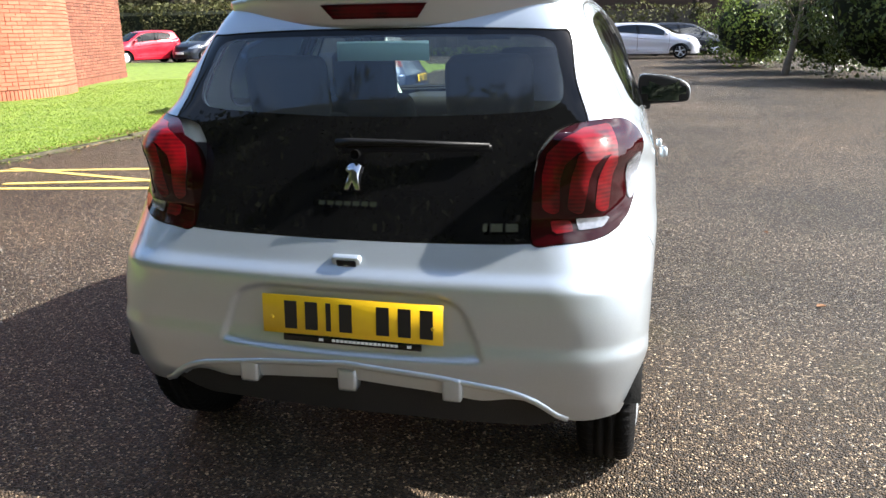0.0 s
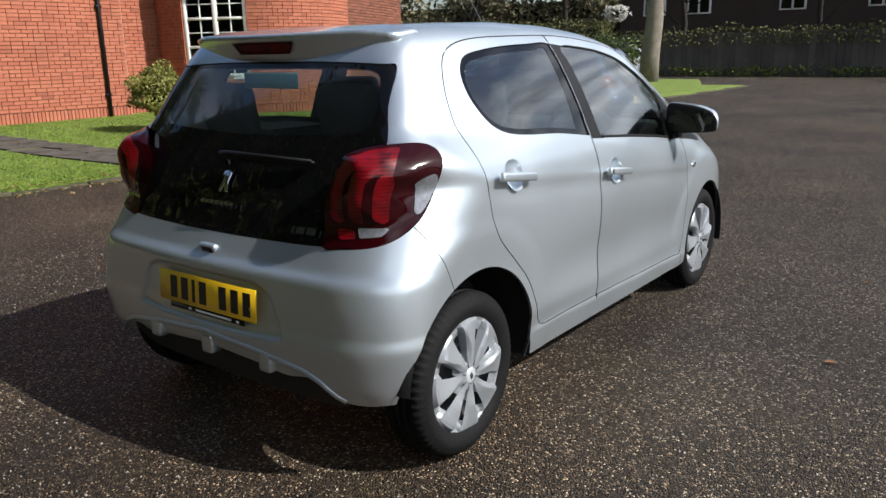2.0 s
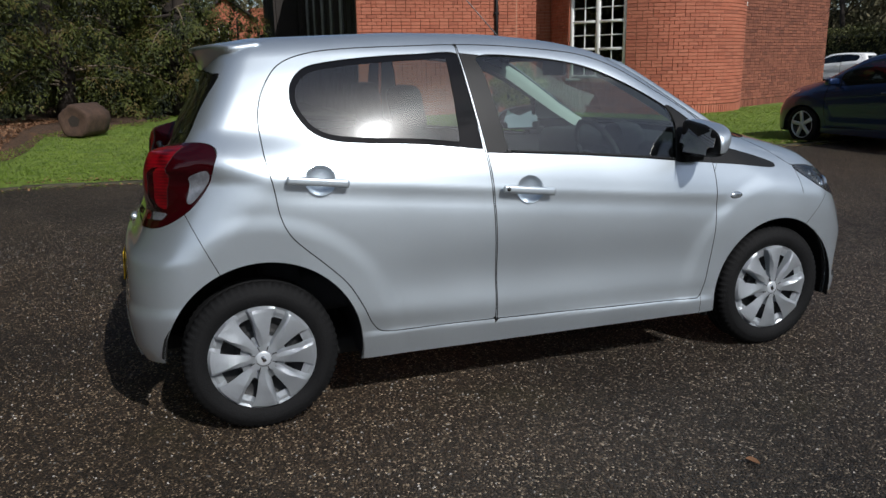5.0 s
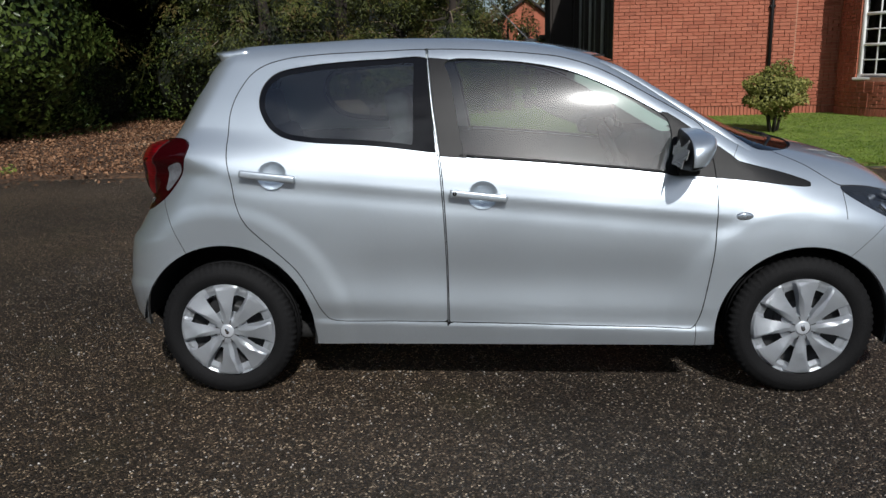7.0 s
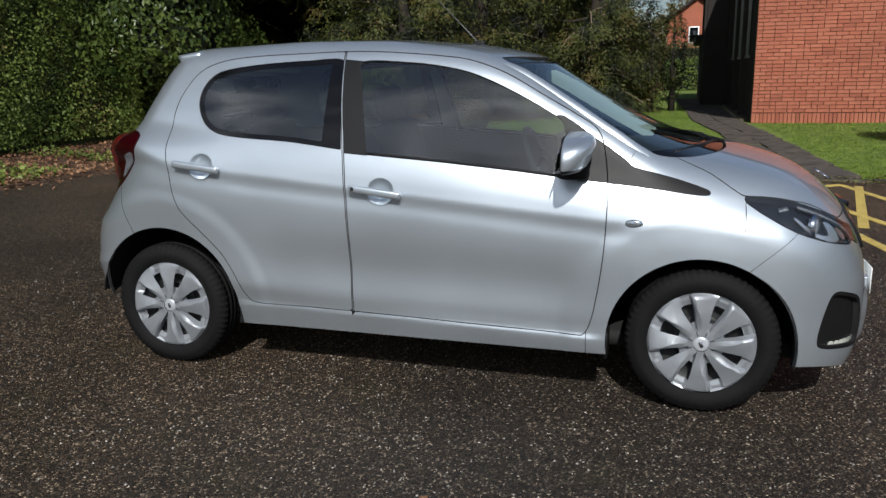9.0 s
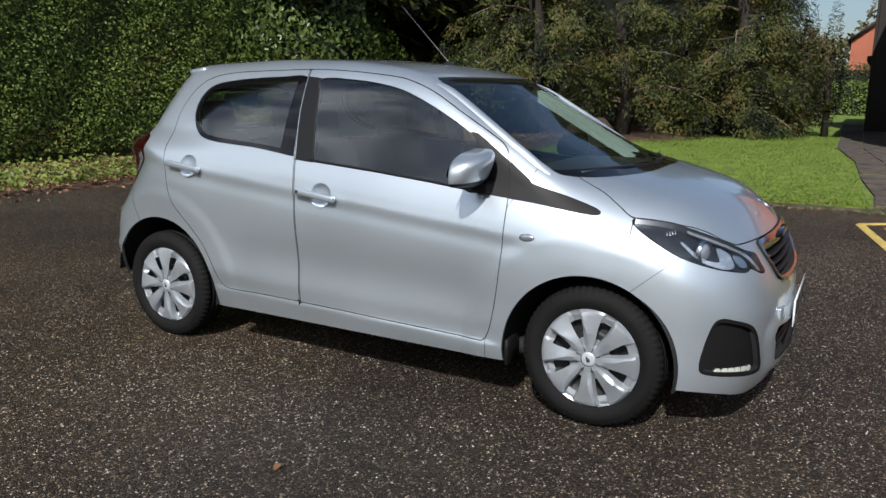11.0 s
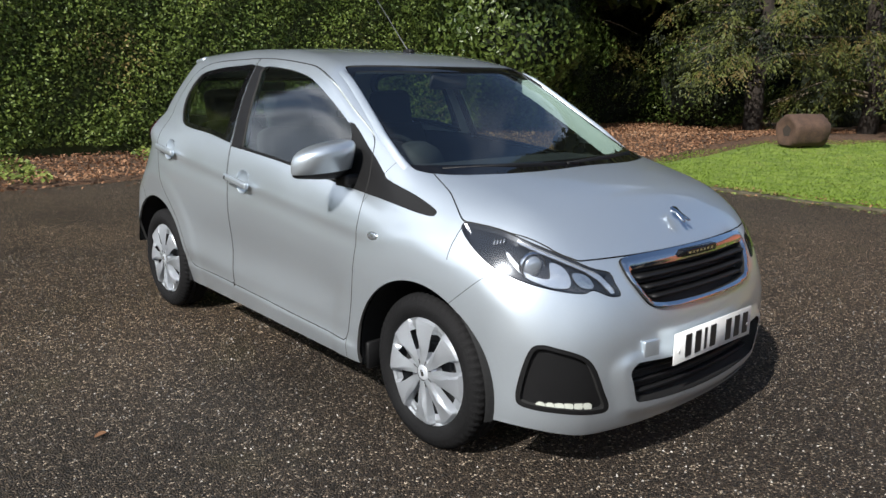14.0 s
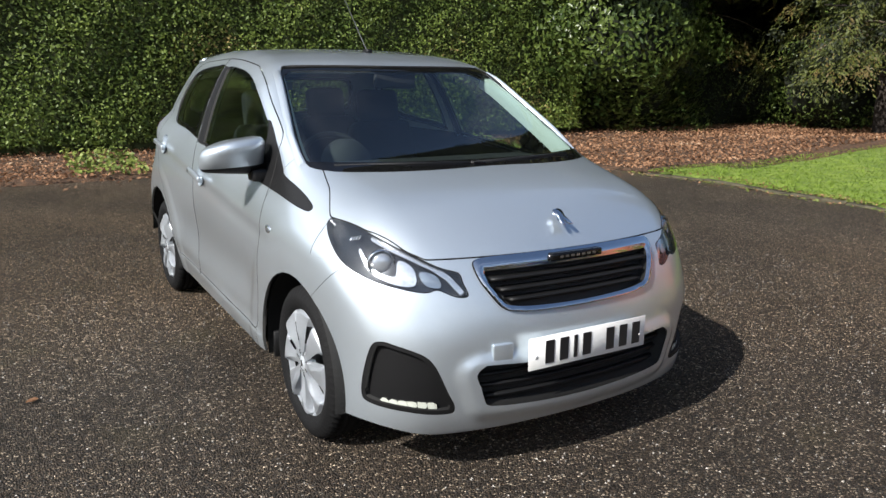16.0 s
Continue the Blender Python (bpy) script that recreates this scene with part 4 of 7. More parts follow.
        part("pane", box((-0.11, 0.0, 0.0), (0.11, 0.01, 2.6)), PANE, w, smooth=False)
    # projecting end of the flank and the low annexe beyond it
    end = part("flank_end", box((-24.2, 1.74, -0.2), (-21.3, 2.6, HIGH), 0.01, 1), TIMBER_DARK, b, "dark boarded projecting end", False)
    for k in range(12):
        part("board", box((-24.2 + 0.24 * k, 1.68 - 0.012 * (k % 2), 0.05), (-24.2 + 0.24 * k + 0.235, 1.738, HIGH), 0.004, 1), TIMBER_DARK, end, smooth=False)
    for x in (-15.5, -17.9, -20.9):
        part("pilaster", box((x - 0.12, 2.36, 0.0), (x + 0.12, 2.5, HIGH), 0.01, 1), TIMBER_DARK, b, smooth=False)
    annexe = part("annexe", box((-31, 1.75, -0.2), (-24.25, 5, 2.2), 0.02, 1), TIMBER_DARK, b, "low dark annexe with a flat roof", False)
    part("annexe_roof", box((-31.2, 1.5, 2.2), (-24.1, 5.2, 2.38), 0.02, 1), TIMBER_DARK, annexe, smooth=False)
    part("plinth", box((-25, 2.3, -0.1), (-14.0, 2.5, 0.22), 0.01, 1), KERB_STONE, b)
    out = Vector((math.cos(mid), math.sin(mid), 0))
    window("window_1", Matrix.Translation((c[0] + (r - 0.16) * out.x, c[1] + (r - 0.16) * out.y, 0.93)) @ pose(0, 0, 0, 0, 0, math.degrees(mid) + 90), 1.44, 2.05, "white painted casement window with glazing bars")
    pipe = root("downpipe", pose(0, 0, 0), "black cast-iron rainwater pipe on the brick wall", "pipe")
    part("pipe", tube([(-13.53, 5.80, 0.12), (-13.53, 5.80, HIGH)], 0.04, 12), BLACK_PLASTIC, pipe)
    for z in (0.6, 2.4, 4.2):
        part("bracket", box((-13.615, 5.74, z), (-13.50, 5.86, z + 0.05), 0.006, 1), BLACK_PLASTIC, pipe)
    lamp = root("wall_light", pose(-11.97, 11.42, 2.55), "small pale bulkhead light on brick corner", "light")
    part("lamp_back", box((-0.05, -0.07, -0.07), (0.03, 0.07, 0.07), 0.015, 2), BLACK_PLASTIC, lamp)
    part("lamp_cover", box((0.03, -0.055, -0.06), (0.10, 0.055, 0.05), 0.02, 2), PLATE_WHITE, lamp)
    part("roof", box((-25, 2.4, HIGH), (-13.4, 15.7, HIGH + 0.3)), TIMBER_DARK, b)


building()


def far_house():
    h = root("gabled_house", pose(-47, 1.9, 0), "distant red brick house with a pointed gable and white window", "house")
    bm = bmesh.new()
    pts = [(-1.75, 0), (1.75, 0), (1.75, 4.1), (0, 5.45), (-1.75, 4.1)]
    f = bm.faces.new([bm.verts.new((0, y, z)) for y, z in pts])
    ext = bmesh.ops.extrude_face_region(bm, geom=[f])
    bmesh.ops.translate(bm, vec=(-9, 0, 0), verts=[v for v in ext["geom"] if isinstance(v, bmesh.types.BMVert)])
    bmesh.ops.recalc_face_normals(bm, faces=bm.faces)
    part("wall", bm, BRICK_RED, h, "", False)
    for s in (-1, 1):
        part("roof", box((-9.2, 0, 0), (0.3, 2.4, 0.14), 0, 1, pose(0, 0, 5.47, -37.6 * s) @ Matrix.Diagonal((1, s, 1, 1))), TIMBER_DARK, h, "dark tiled roof")
    part("window_frame", box((-0.02, -0.5, 2.75), (0.05, 0.12, 3.75), 0.01, 1), WHITE_PAINT, h, "white sash window")
    part("pane", box((0.05, -0.43, 2.82), (0.06, 0.05, 3.68)), PANE, h)
    part("porch_roof", box((0.0, -0.9, 1.95), (1.3, 1.2, 2.15), 0.02, 1, pose(0, 0, 0, 0, 10)), TIMBER_DARK, h)
    part("window_frame", box((-0.02, -0.6, 0.7), (0.05, 0.9, 1.7), 0.01, 1), WHITE_PAINT, h, "white bay window")
    part("main_wall", box((-12, 1.75, 0), (-2.2, 12, 5)), BRICK_RED, h, "", False)


far_house()

# ---- the silver hatchback ----
CAR = pose(-0.015, 0, 0, 0, 0, 0.69)
ARCH = ((-1.153, 0.300, 0.358), (1.157, 0.280, 0.343))
SCREEN = loop(mirrored([(0, 1.368), (0.3, 1.369), (0.49, 1.366), (0.538, 1.352), (0.570, 1.29), (0.642, 1.095), (0.662, 1.01), (0.64, 0.979), (0.484, 0.976), (0.268, 0.979), (0, 0.984)]), 3)
FRONT_PANE = loop([(-0.235, 1.361), (-0.031, 1.356), (0.138, 1.334), (0.257, 1.305), (0.373, 1.258), (0.487, 1.202), (0.577, 1.151), (0.619, 1.122), (0.636, 1.082), (0.639, 1.029),
                   (0.622, 0.932), (0.612, 0.924), (0.456, 0.941), (0.163, 0.971), (-0.165, 1.0), (-0.172, 1.01), (-0.22, 1.28)], 4)
REAR_PANE = loop([(-0.325, 1.373), (-0.484, 1.372), (-0.641, 1.366), (-0.801, 1.353), (-0.922, 1.331), (-0.98, 1.282), (-0.996, 1.217), (-0.978, 1.158), (-0.935, 1.103),
                  (-0.865, 1.07), (-0.745, 1.054), (-0.537, 1.04), (-0.385, 1.022), (-0.282, 1.009), (-0.28, 1.02), (-0.312, 1.3)], 4)
PILLAR = [(-0.318, 1.374), (-0.228, 1.364), (-0.158, 1.0), (-0.16, 0.985), (-0.272, 0.995)]
SAIL = loop([(0.60, 1.145), (0.753, 1.054), (0.872, 0.971), (0.904, 0.948), (1.051, 0.907), (1.155, 0.872), (1.176, 0.858), (1.165, 0.848), (1.1, 0.853), (0.927, 0.877), (0.716, 0.899), (0.61, 0.912), (0.615, 1.0)], 4)
REAR_DOOR = loop([(-0.325, 1.405), (-0.492, 1.403), (-0.758, 1.396), (-0.921, 1.378), (-1.026, 1.335), (-1.09, 1.247), (-1.115, 1.163), (-1.115, 1.08), (-1.11, 1.01), (-1.091, 0.916),
                  (-1.076, 0.818), (-1.046, 0.748), (-0.997, 0.694), (-0.932, 0.634), (-0.848, 0.548), (-0.79, 0.448), (-0.75, 0.365), (-0.69, 0.333), (-0.459, 0.33), (-0.255, 0.327), (-0.245, 0.335),
                  (-0.247, 0.64), (-0.259, 0.876), (-0.273, 1.008), (-0.3, 1.2), (-0.32, 1.39)], 4)
FRONT_DOOR = loop([(-0.31, 1.405), (-0.112, 1.398), (0.131, 1.375), (0.25, 1.354), (0.391, 1.302), (0.552, 1.212), (0.685, 1.136), (0.752, 1.091), (0.781, 1.039), (0.799, 0.944), (0.806, 0.862),
                   (0.806, 0.758), (0.797, 0.604), (0.775, 0.445), (0.755, 0.35), (0.73, 0.303), (0.692, 0.299), (0.514, 0.305), (0.284, 0.311), (0.045, 0.319), (-0.225, 0.326), (-0.238, 0.335),
                   (-0.241, 0.64), (-0.252, 0.876), (-0.266, 1.008), (-0.293, 1.2), (-0.313, 1.39)], 4)
HOOD_EDGE = curve([(0.9, 0.60), (1.05, 0.63), (1.17, 0.655), (1.29, 0.708), (1.35, 0.69), (1.466, 0.655), (1.603, 0.578), (1.677, 0.496), (1.705, 0.42), (1.74, 0.20)], 0.012)
HEADLAMP = loop([(-0.411, 0.835), (-0.435, 0.846), (-0.472, 0.846), (-0.573, 0.821), (-0.725, 0.766), (-0.835, 0.72), (-0.892, 0.703), (-0.91, 0.672), (-0.93, 0.634), (-0.893, 0.634), (-0.838, 0.657),
                 (-0.802, 0.649), (-0.711, 0.663), (-0.621, 0.684), (-0.525, 0.719), (-0.462, 0.762), (-0.416, 0.81)], 3)
GRILLE = loop(mirrored([(0, 0.743), (0.24, 0.742), (0.345, 0.74), (0.384, 0.733), (0.390, 0.71), (0.376, 0.665), (0.33, 0.597), (0.287, 0.576), (0.2, 0.567), (0, 0.562)]), 4)
GRILLE_IN = loop(mirrored([(0, 0.704), (0.2, 0.704), (0.33, 0.703), (0.362, 0.699), (0.352, 0.66), (0.316, 0.603), (0.28, 0.589), (0.2, 0.581), (0, 0.576)]), 4)
INTAKE = loop(mirrored([(0, 0.40), (0.2, 0.402), (0.38, 0.412), (0.405, 0.408), (0.43, 0.383), (0.415, 0.34), (0.397, 0.287), (0.37, 0.268), (0.2, 0.255), (0, 0.25)]), 4)
FOG = loop([(-0.625, 0.452), (-0.645, 0.488), (-0.675, 0.496), (-0.71, 0.49), (-0.80, 0.462), (-0.846, 0.419), (-0.884, 0.325), (-0.902, 0.275), (-0.88, 0.25), (-0.74, 0.264), (-0.62, 0.281), (-0.596, 0.31), (-0.604, 0.377)], 4)
DRL = [(-0.652, 0.300), (-0.851, 0.289), (-0.851, 0.265), (-0.668, 0.277)]
TAILGATE = loop(mirrored([(0, 1.322), (0.264, 1.321), (0.5, 1.312), (0.552, 1.30), (0.578, 1.18), (0.622, 1.062), (0.60, 1.0), (0.56, 0.95), (0.512, 0.80), (0.49, 0.777), (0.213, 0.771), (0, 0.770)]), 4)
BACK_PANE = loop(mirrored([(0, 1.305), (0.3, 1.303), (0.49, 1.292), (0.532, 1.22), (0.548, 1.15), (0.53, 1.115), (0.46, 1.1), (0.2, 1.088), (0, 1.085)]), 4)
TAILLAMP = loop([(-0.558, 1.071), (-0.482, 1.079), (-0.425, 1.077), (-0.384, 1.060), (-0.367, 1.03), (-0.373, 0.99), (-0.386, 0.958), (-0.411, 0.906), (-0.442, 0.862), (-0.483, 0.828), (-0.537, 0.800), (-0.6, 0.783),
                 (-0.69, 0.775), (-0.740, 0.774), (-0.720, 0.845), (-0.690, 0.930), (-0.658, 0.997), (-0.622, 1.038), (-0.600, 1.056)], 4)
TAIL_EDGE = [(-0.425, 1.077), (-0.369, 1.03), (-0.386, 0.958), (-0.449, 0.866), (-0.54, 0.808), (-0.69, 0.776)]
TAIL_WHITE = loop([(-0.440, 0.970), (-0.395, 0.990), (-0.386, 0.965), (-0.415, 0.907), (-0.445, 0.873), (-0.462, 0.877), (-0.455, 0.912), (-0.446, 0.952)], 3)
TAIL_REVERSE = [(-0.625, 0.839), (-0.530, 0.838), (-0.565, 0.812), (-0.632, 0.806)]
TAIL_FOG = [(-0.685, 0.833), (-0.638, 0.836), (-0.643, 0.805), (-0.690, 0.798)]
CLAWS = ([(-0.672, 0.871), (-0.647, 0.945), (-0.624, 0.992), (-0.587, 1.025), (-0.545, 1.043), (-0.45, 1.052)],
         [(-0.615, 0.871), (-0.581, 0.948), (-0.562, 0.992), (-0.530, 1.017), (-0.445, 1.027)],
         [(-0.549, 0.871), (-0.522, 0.935), (-0.505, 0.975), (-0.480, 0.998), (-0.435, 1.003)])
RECESS = loop(mirrored([(0, 0.648), (0.2, 0.647), (0.27, 0.640), (0.325, 0.612), (0.355, 0.55), (0.378, 0.487), (0.36, 0.470), (0.2, 0.462), (0, 0.460)]), 4)
LIP = curve([(0.0, 0.434), (0.25, 0.415), (0.46, 0.384), (0.53, 0.357), (0.59, 0.303), (0.66, 0.298), (0.85, 0.31)], 0.015)


def skin_field(p):
    """The body with the plate's recess pressed into its tail."""
    x, y, z = p[..., 0], p[..., 1], p[..., 2]
    f = np.array(body(p))
    near = (y < -1.4) & (z > 0.38) & (z < 0.74) & (np.abs(x) < 0.46)
    d = poly(x[near], z[near], RECESS)
    f[near] += 0.013 * ramp(d, 0.006, -0.014)
    tail = (y < -1.2) & (z < 0.62)
    f[tail] -= 0.007 * ramp(z[tail], 0.525, 0.475)
    # a raised lip frames the lower intake, and the chin tucks in below it
    nose = (y > 1.45) & (z < 0.52) & (np.abs(x) < 0.62)
    d = poly(x[nose], z[nose], INTAKE)
    f[nose] -= 0.015 * ramp(d, 0.075, 0.018) * ramp(z[nose], 0.47, 0.40)
    return f


def take(m, d, gap=0.0022):
    """Cut a panel out of the skin, with a joint left between: the panel and the rest."""
    return clip(m, d + gap), clip(m, gap - d)


def side_view(m):
    return m[0][:, 1], m[0][:, 2]


def end_view(m):
    return m[0][:, 0], m[0][:, 2]


def front_corner(m):
    return (m[0][:, 0] - m[0][:, 1]) * 0.7071, m[0][:, 2]


def rear_corner(m):
    return (m[0][:, 0] + m[0][:, 1]) * 0.7071, m[0][:, 2]


def swell(u, z):
    """How far the tail light stands out behind the body."""
    return 0.098 * ramp(strand(u, z, TAIL_EDGE), 0.0, 0.16) * ramp(z, 1.085, 1.04) * ramp(z, 0.775, 0.89) * (1 - 0.5 * ramp(-u, 0.56, 0.69))


def lamp_skin(p):
    """The body with the tail light's swelling."""
    out = p
    for _ in range(3):
        h = swell((out[..., 0] + out[..., 1]) * 0.7071, out[..., 2])
        out = p - h[..., None] * np.array([0.12, -0.99, 0.0])
    return body(out)


def tyre_and_cap(car, y, side):
    """A wheel: tyre with grooved tread, dark rim and a hubcap of eight blades."""
    wheel = root("wheel", pose(side * 0.70, y, HUB, 0, 0, 0 if side > 0 else 180), "", "")
    wheel.parent = car
    R = 0.286
    prof = [(-0.065, 0.19), (-0.082, 0.215), (-0.084, 0.245), (-0.076, 0.268), (-0.066, R - 0.006), (-0.05, R), (-0.034, R), (-0.033, R - 0.007), (-0.026, R - 0.007), (-0.025, R), (-0.005, R),
            (-0.004, R - 0.007), (0.004, R - 0.007), (0.005, R), (0.025, R), (0.026, R - 0.007), (0.033, R - 0.007), (0.034, R), (0.05, R), (0.066, R - 0.006), (0.076, 0.268), (0.0835, 0.250),
            (0.0855, 0.246), (0.0855, 0.232), (0.083, 0.222), (0.078, 0.208), (0.07, 0.2), (0.06, 0.19)]
    turns = 192
    bm = lathe(prof, "x", turns)
    bm.verts.ensure_lookup_table()
    for i, v in enumerate(bm.verts):
        ring, k = divmod(i, turns)
        if k % 3 == 0 and ring in (3, 4, 5, 6, 17, 18, 19, 20):
            deep = 0.974 if ring in (4, 5, 18, 19) else 0.986
            v.co.y *= deep
            v.co.z *= deep
    part("tyre", bm, RUBBER, wheel, "black road tyre with blocky tread")
    part("rim", lathe([(0.062, 0.2), (0.05, 0.192), (0.03, 0.18), (0.015, 0.12), (0.03, 0.09), (0.035, 0.02), (0.035, 0.001)], "x", 48), STEEL_DARK, wheel, "dark painted steel rim")
    # hubcap
    bm = bmesh.new()
    radii = [0.030, 0.045, 0.06, 0.074, 0.086, 0.105, 0.125, 0.143, 0.157, 0.160, 0.178, 0.19, 0.1985, 0.2035, 0.2035]
    cols = 14
    grid = []
    for ri, r in enumerate(radii):
        half = float(0.088 + 0.052 * ramp(np.float64(r), 0.07, 0.13) - 0.03 * ramp(np.float64(r), 0.165, 0.195))
        crest = float(0.5 + 0.36 * ramp(np.float64(r), 0.055, 0.175))
        height = float(0.003 + 0.014 * ramp(np.float64(r), 0.055, 0.125) * (1 - 0.45 * ramp(np.float64(r), 0.17, 0.198)))
        ring = []
        for s in range(8):
            mid = s * math.pi / 4 + 0.39
            for c in range(cols):
                q = max(0, c - 4) / (cols - 4)
                ang = mid + half * (c - 2) / 2 if c < 4 else mid + half + (math.pi / 4 - 2 * half) * q
                dome = 0.074 + 0.010 * math.cos(min(r, 0.2) / 0.2 * 1.5)
                if c < 4 and 0.05 < r < 0.195:
                    up = -0.020 if r < 0.165 else -0.012
                elif 0.05 < r < 0.197:
                    up = height * (q / crest if q < crest else (1 - q) / (1 - crest)) - 0.002
                else:
                    up = 0.0
                if ri >= len(radii) - 2:
                    up = 0.0 if ri == len(radii) - 2 else -0.016
                ring.append(bm.verts.new((dome + up - (0.006 if r > 0.195 else 0), r * math.cos(ang), r * math.sin(ang))))
        grid.append(ring)
    n = 8 * cols
    for ri in range(len(radii) - 1):
        for k in range(n):
            if k % cols < 4 and 0.08 < radii[ri] and radii[ri + 1] < 0.158:
                continue
            bm.faces.new((grid[ri][k], grid[ri][(k + 1) % n], grid[ri + 1][(k + 1) % n], grid[ri + 1][k]))
    bmesh.ops.solidify(bm, geom=bm.faces[:], thickness=0.003)
    cap = part("hubcap", bm, HUBCAP, wheel, "silver plastic hubcap with eight broad blades", False)
    part("cap_centre", lathe([(0.078, 0.030), (0.083, 0.028), (0.0845, 0.022), (0.085, 0.001)], "x", 32), HUBCAP, cap)
    part("cap_emblem", box((0.0835, -0.007, -0.012), (0.0866, 0.007, 0.012), 0.003, 1, pose(0, 0, 0, 18)), CHROME, cap)
    for s in range(8):
        a = s * math.pi / 4 + 0.39
        part("slot", box((0.0835, 0.034, -0.0015), (0.0855, 0.052, 0.0015), 0, 1, pose(0, 0, 0, math.degrees(a))), INK, cap)
    part("brake_drum", lathe([(0.0, 0.105), (0.03, 0.105), (0.032, 0.09), (0.032, 0.001)], "x", 32), STEEL_DARK, wheel)
    return wheel


def bars(parent, m, widths, high, mat, gap=0.011):
    """Writing that is not to be read, as plain bars in a row about the middle."""
    total = sum(widths) + gap * (len(widths) - 1)
    x = -total / 2
    for w in widths:
        if w > 0:
            part("character", box((x, -high / 2, 0), (x + w, high / 2, 0.0026), 0, 1, m), mat, parent, smooth=False)
        x += abs(w) + gap


def plate(car, m, mat, name, label):
    p = part(name, box((-0.26, -0.0555, 0), (0.26, 0.0555, 0.004), 0.0012, 1), mat, car, label)
    p.matrix_basis = m
    bars(p, pose(0, 0, 0.0035), [0.036, 0.036, 0.014, 0.036, -0.02, 0.036, 0.036, 0.036], 0.079, INK, 0.025)
    for x in (-0.232, 0.232):
        part("plate_screw", lathe([(0.004, 0.007), (0.006, 0.006), (0.0065, 0.001)], "z", 12, pose(x, -0.01, 0)), mat, p)
    return p


def seat(car, x, y, rear=False):
    s = root("seat", pose(x, y, 0), "", "")
    s.parent = car
    s["label"] = "dark cloth seat with a built-in headrest"
    wide = 0.24
    part("cushion", box((-wide, -0.25, 0.36), (wide, 0.27, 0.52), 0.06, 3), SEAT_CLOTH, s)
    back = bmesh.new()
    add_box(back, (-wide, -0.075, 0), (wide, 0.075, 0.62), 0.06, 3)
    for v in back.verts:
        v.co.x *= 1 - 0.25 * max(0, v.co.z - 0.3) / 0.32
    back.transform(pose(0, -0.26, 0.46, 14))
    part("backrest", back, SEAT_CLOTH, s)
    head = bmesh.new()
    add_box(head, (-0.13, -0.05, 0), (0.13, 0.05, 0.21), 0.05, 3)
    head.transform(pose(0, -0.41, 1.04, 10))
    part("headrest", head, SEAT_CLOTH, s)
    return s


def handle(car, y, z, side, lock):
    h = part("door_handle", box((-0.011, -0.112, -0.0155), (0.011, 0.112, 0.0155), 0.0105, 3), SILVER, car, "silver pull handle over a pressed pocket")
    h.matrix_basis = pose(side * (0.8335 if z < 0.9 else 0.829), y, z, -7 if side > 0 else -7, -4 * side)
    if lock:
        part("lock_barrel", lathe([(0, 0.009), (0.012, 0.0085), (0.0125, 0.001)], "x", 16, pose(0, -0.093, 0.0, 0, 0, 0 if side > 0 else 180)), STEEL_DARK, h)
    return h


def mirror_unit(car, side):
    """Door mirror: silver shell, black foot and lower band, reflecting glass to the rear; the passenger's is folded in."""
    def shell(p):
        x, y, z = p[..., 0], p[..., 1], p[..., 2]
        u = (x - 0.862) / 0.133
        face = 0.640 + 0.012 * np.abs(u)
        low = 0.936 + 0.010 * u
        high = 1.073 - 0.016 * u - 0.028 * np.maximum(u, 0) ** 2
        f = smax(np.abs(u) * 0.133 - 0.131, z - high, 0.042)
        f = smax(f, low - z, 0.026)
        f = smax(f, y - 0.76 + 0.035 * u * u - 0.02 * (z - 1.02) / 0.05, 0.06)
        return smax(f, face - y, 0.016)
    m = nets(shell, (0.70, 0.60, 0.90), (1.03, 0.82, 1.11), 0.009)
    top, low = take(m, 0.968 - m[0][:, 2] - 0.06 * (m[0][:, 0] - 0.86), 0.0006)
    face, top = take(top, m[0][0, 1] * 0 + top[0][:, 1] - 0.656, 0.0005)
    face2, low = take(low, low[0][:, 1] - 0.656, 0.0005)
    unit = skin("door_mirror", top, SILVER, car, "silver door mirror on a black foot" if side > 0 else "silver door mirror folded in against the door", shell, side)
    if side < 0:
        unit.matrix_basis = pose(-0.735, 0.70, 0) @ pose(0, 0, 0, 0, 0, 78) @ pose(0.735, -0.70, 0)
    skin("lower_shell", low, BLACK_PLASTIC, unit, "black lower shell", shell, side)
    rimm = (np.concatenate([face[0], face2[0]]), np.concatenate([face[1], face2[1] + len(face[0])]))
    skin("mirror_rim", rimm, BLACK_PLASTIC, unit, "", shell, side, -0.001, 0)
    bm = box((0.752, 0.6365, 0.950), (0.970, 0.6395, 1.056), 0)
    bmesh.ops.bevel(bm, geom=[e for e in bm.edges if abs((e.verts[0].co - e.verts[1].co).y) > 0.001], offset=0.034, segments=5, affect="EDGES")
    if side < 0:
        bm.transform(Matrix.Diagonal((-1, 1, 1, 1)))
        bmesh.ops.reverse_faces(bm, faces=bm.faces[:])
    bm.transform(Matrix.Translation((0, 0.638, 1.0)) @ pose(0, 0, 0, -13, 0, 0) @ Matrix.Translation((0, -0.638, -1.0)))
    part("mirror_glass", bm, MIRROR, unit, "reflecting glass", smooth=False)
    bm = box((0.70, 0.655, 0.905), (0.80, 0.735, 0.955), 0.014, 2)
    if side < 0:
        bm.transform(Matrix.Diagonal((-1, 1, 1, 1)))
        bmesh.ops.reverse_faces(bm, faces=bm.faces[:])
    part("mirror_foot", bm, BLACK_PLASTIC, unit, "black plastic foot")


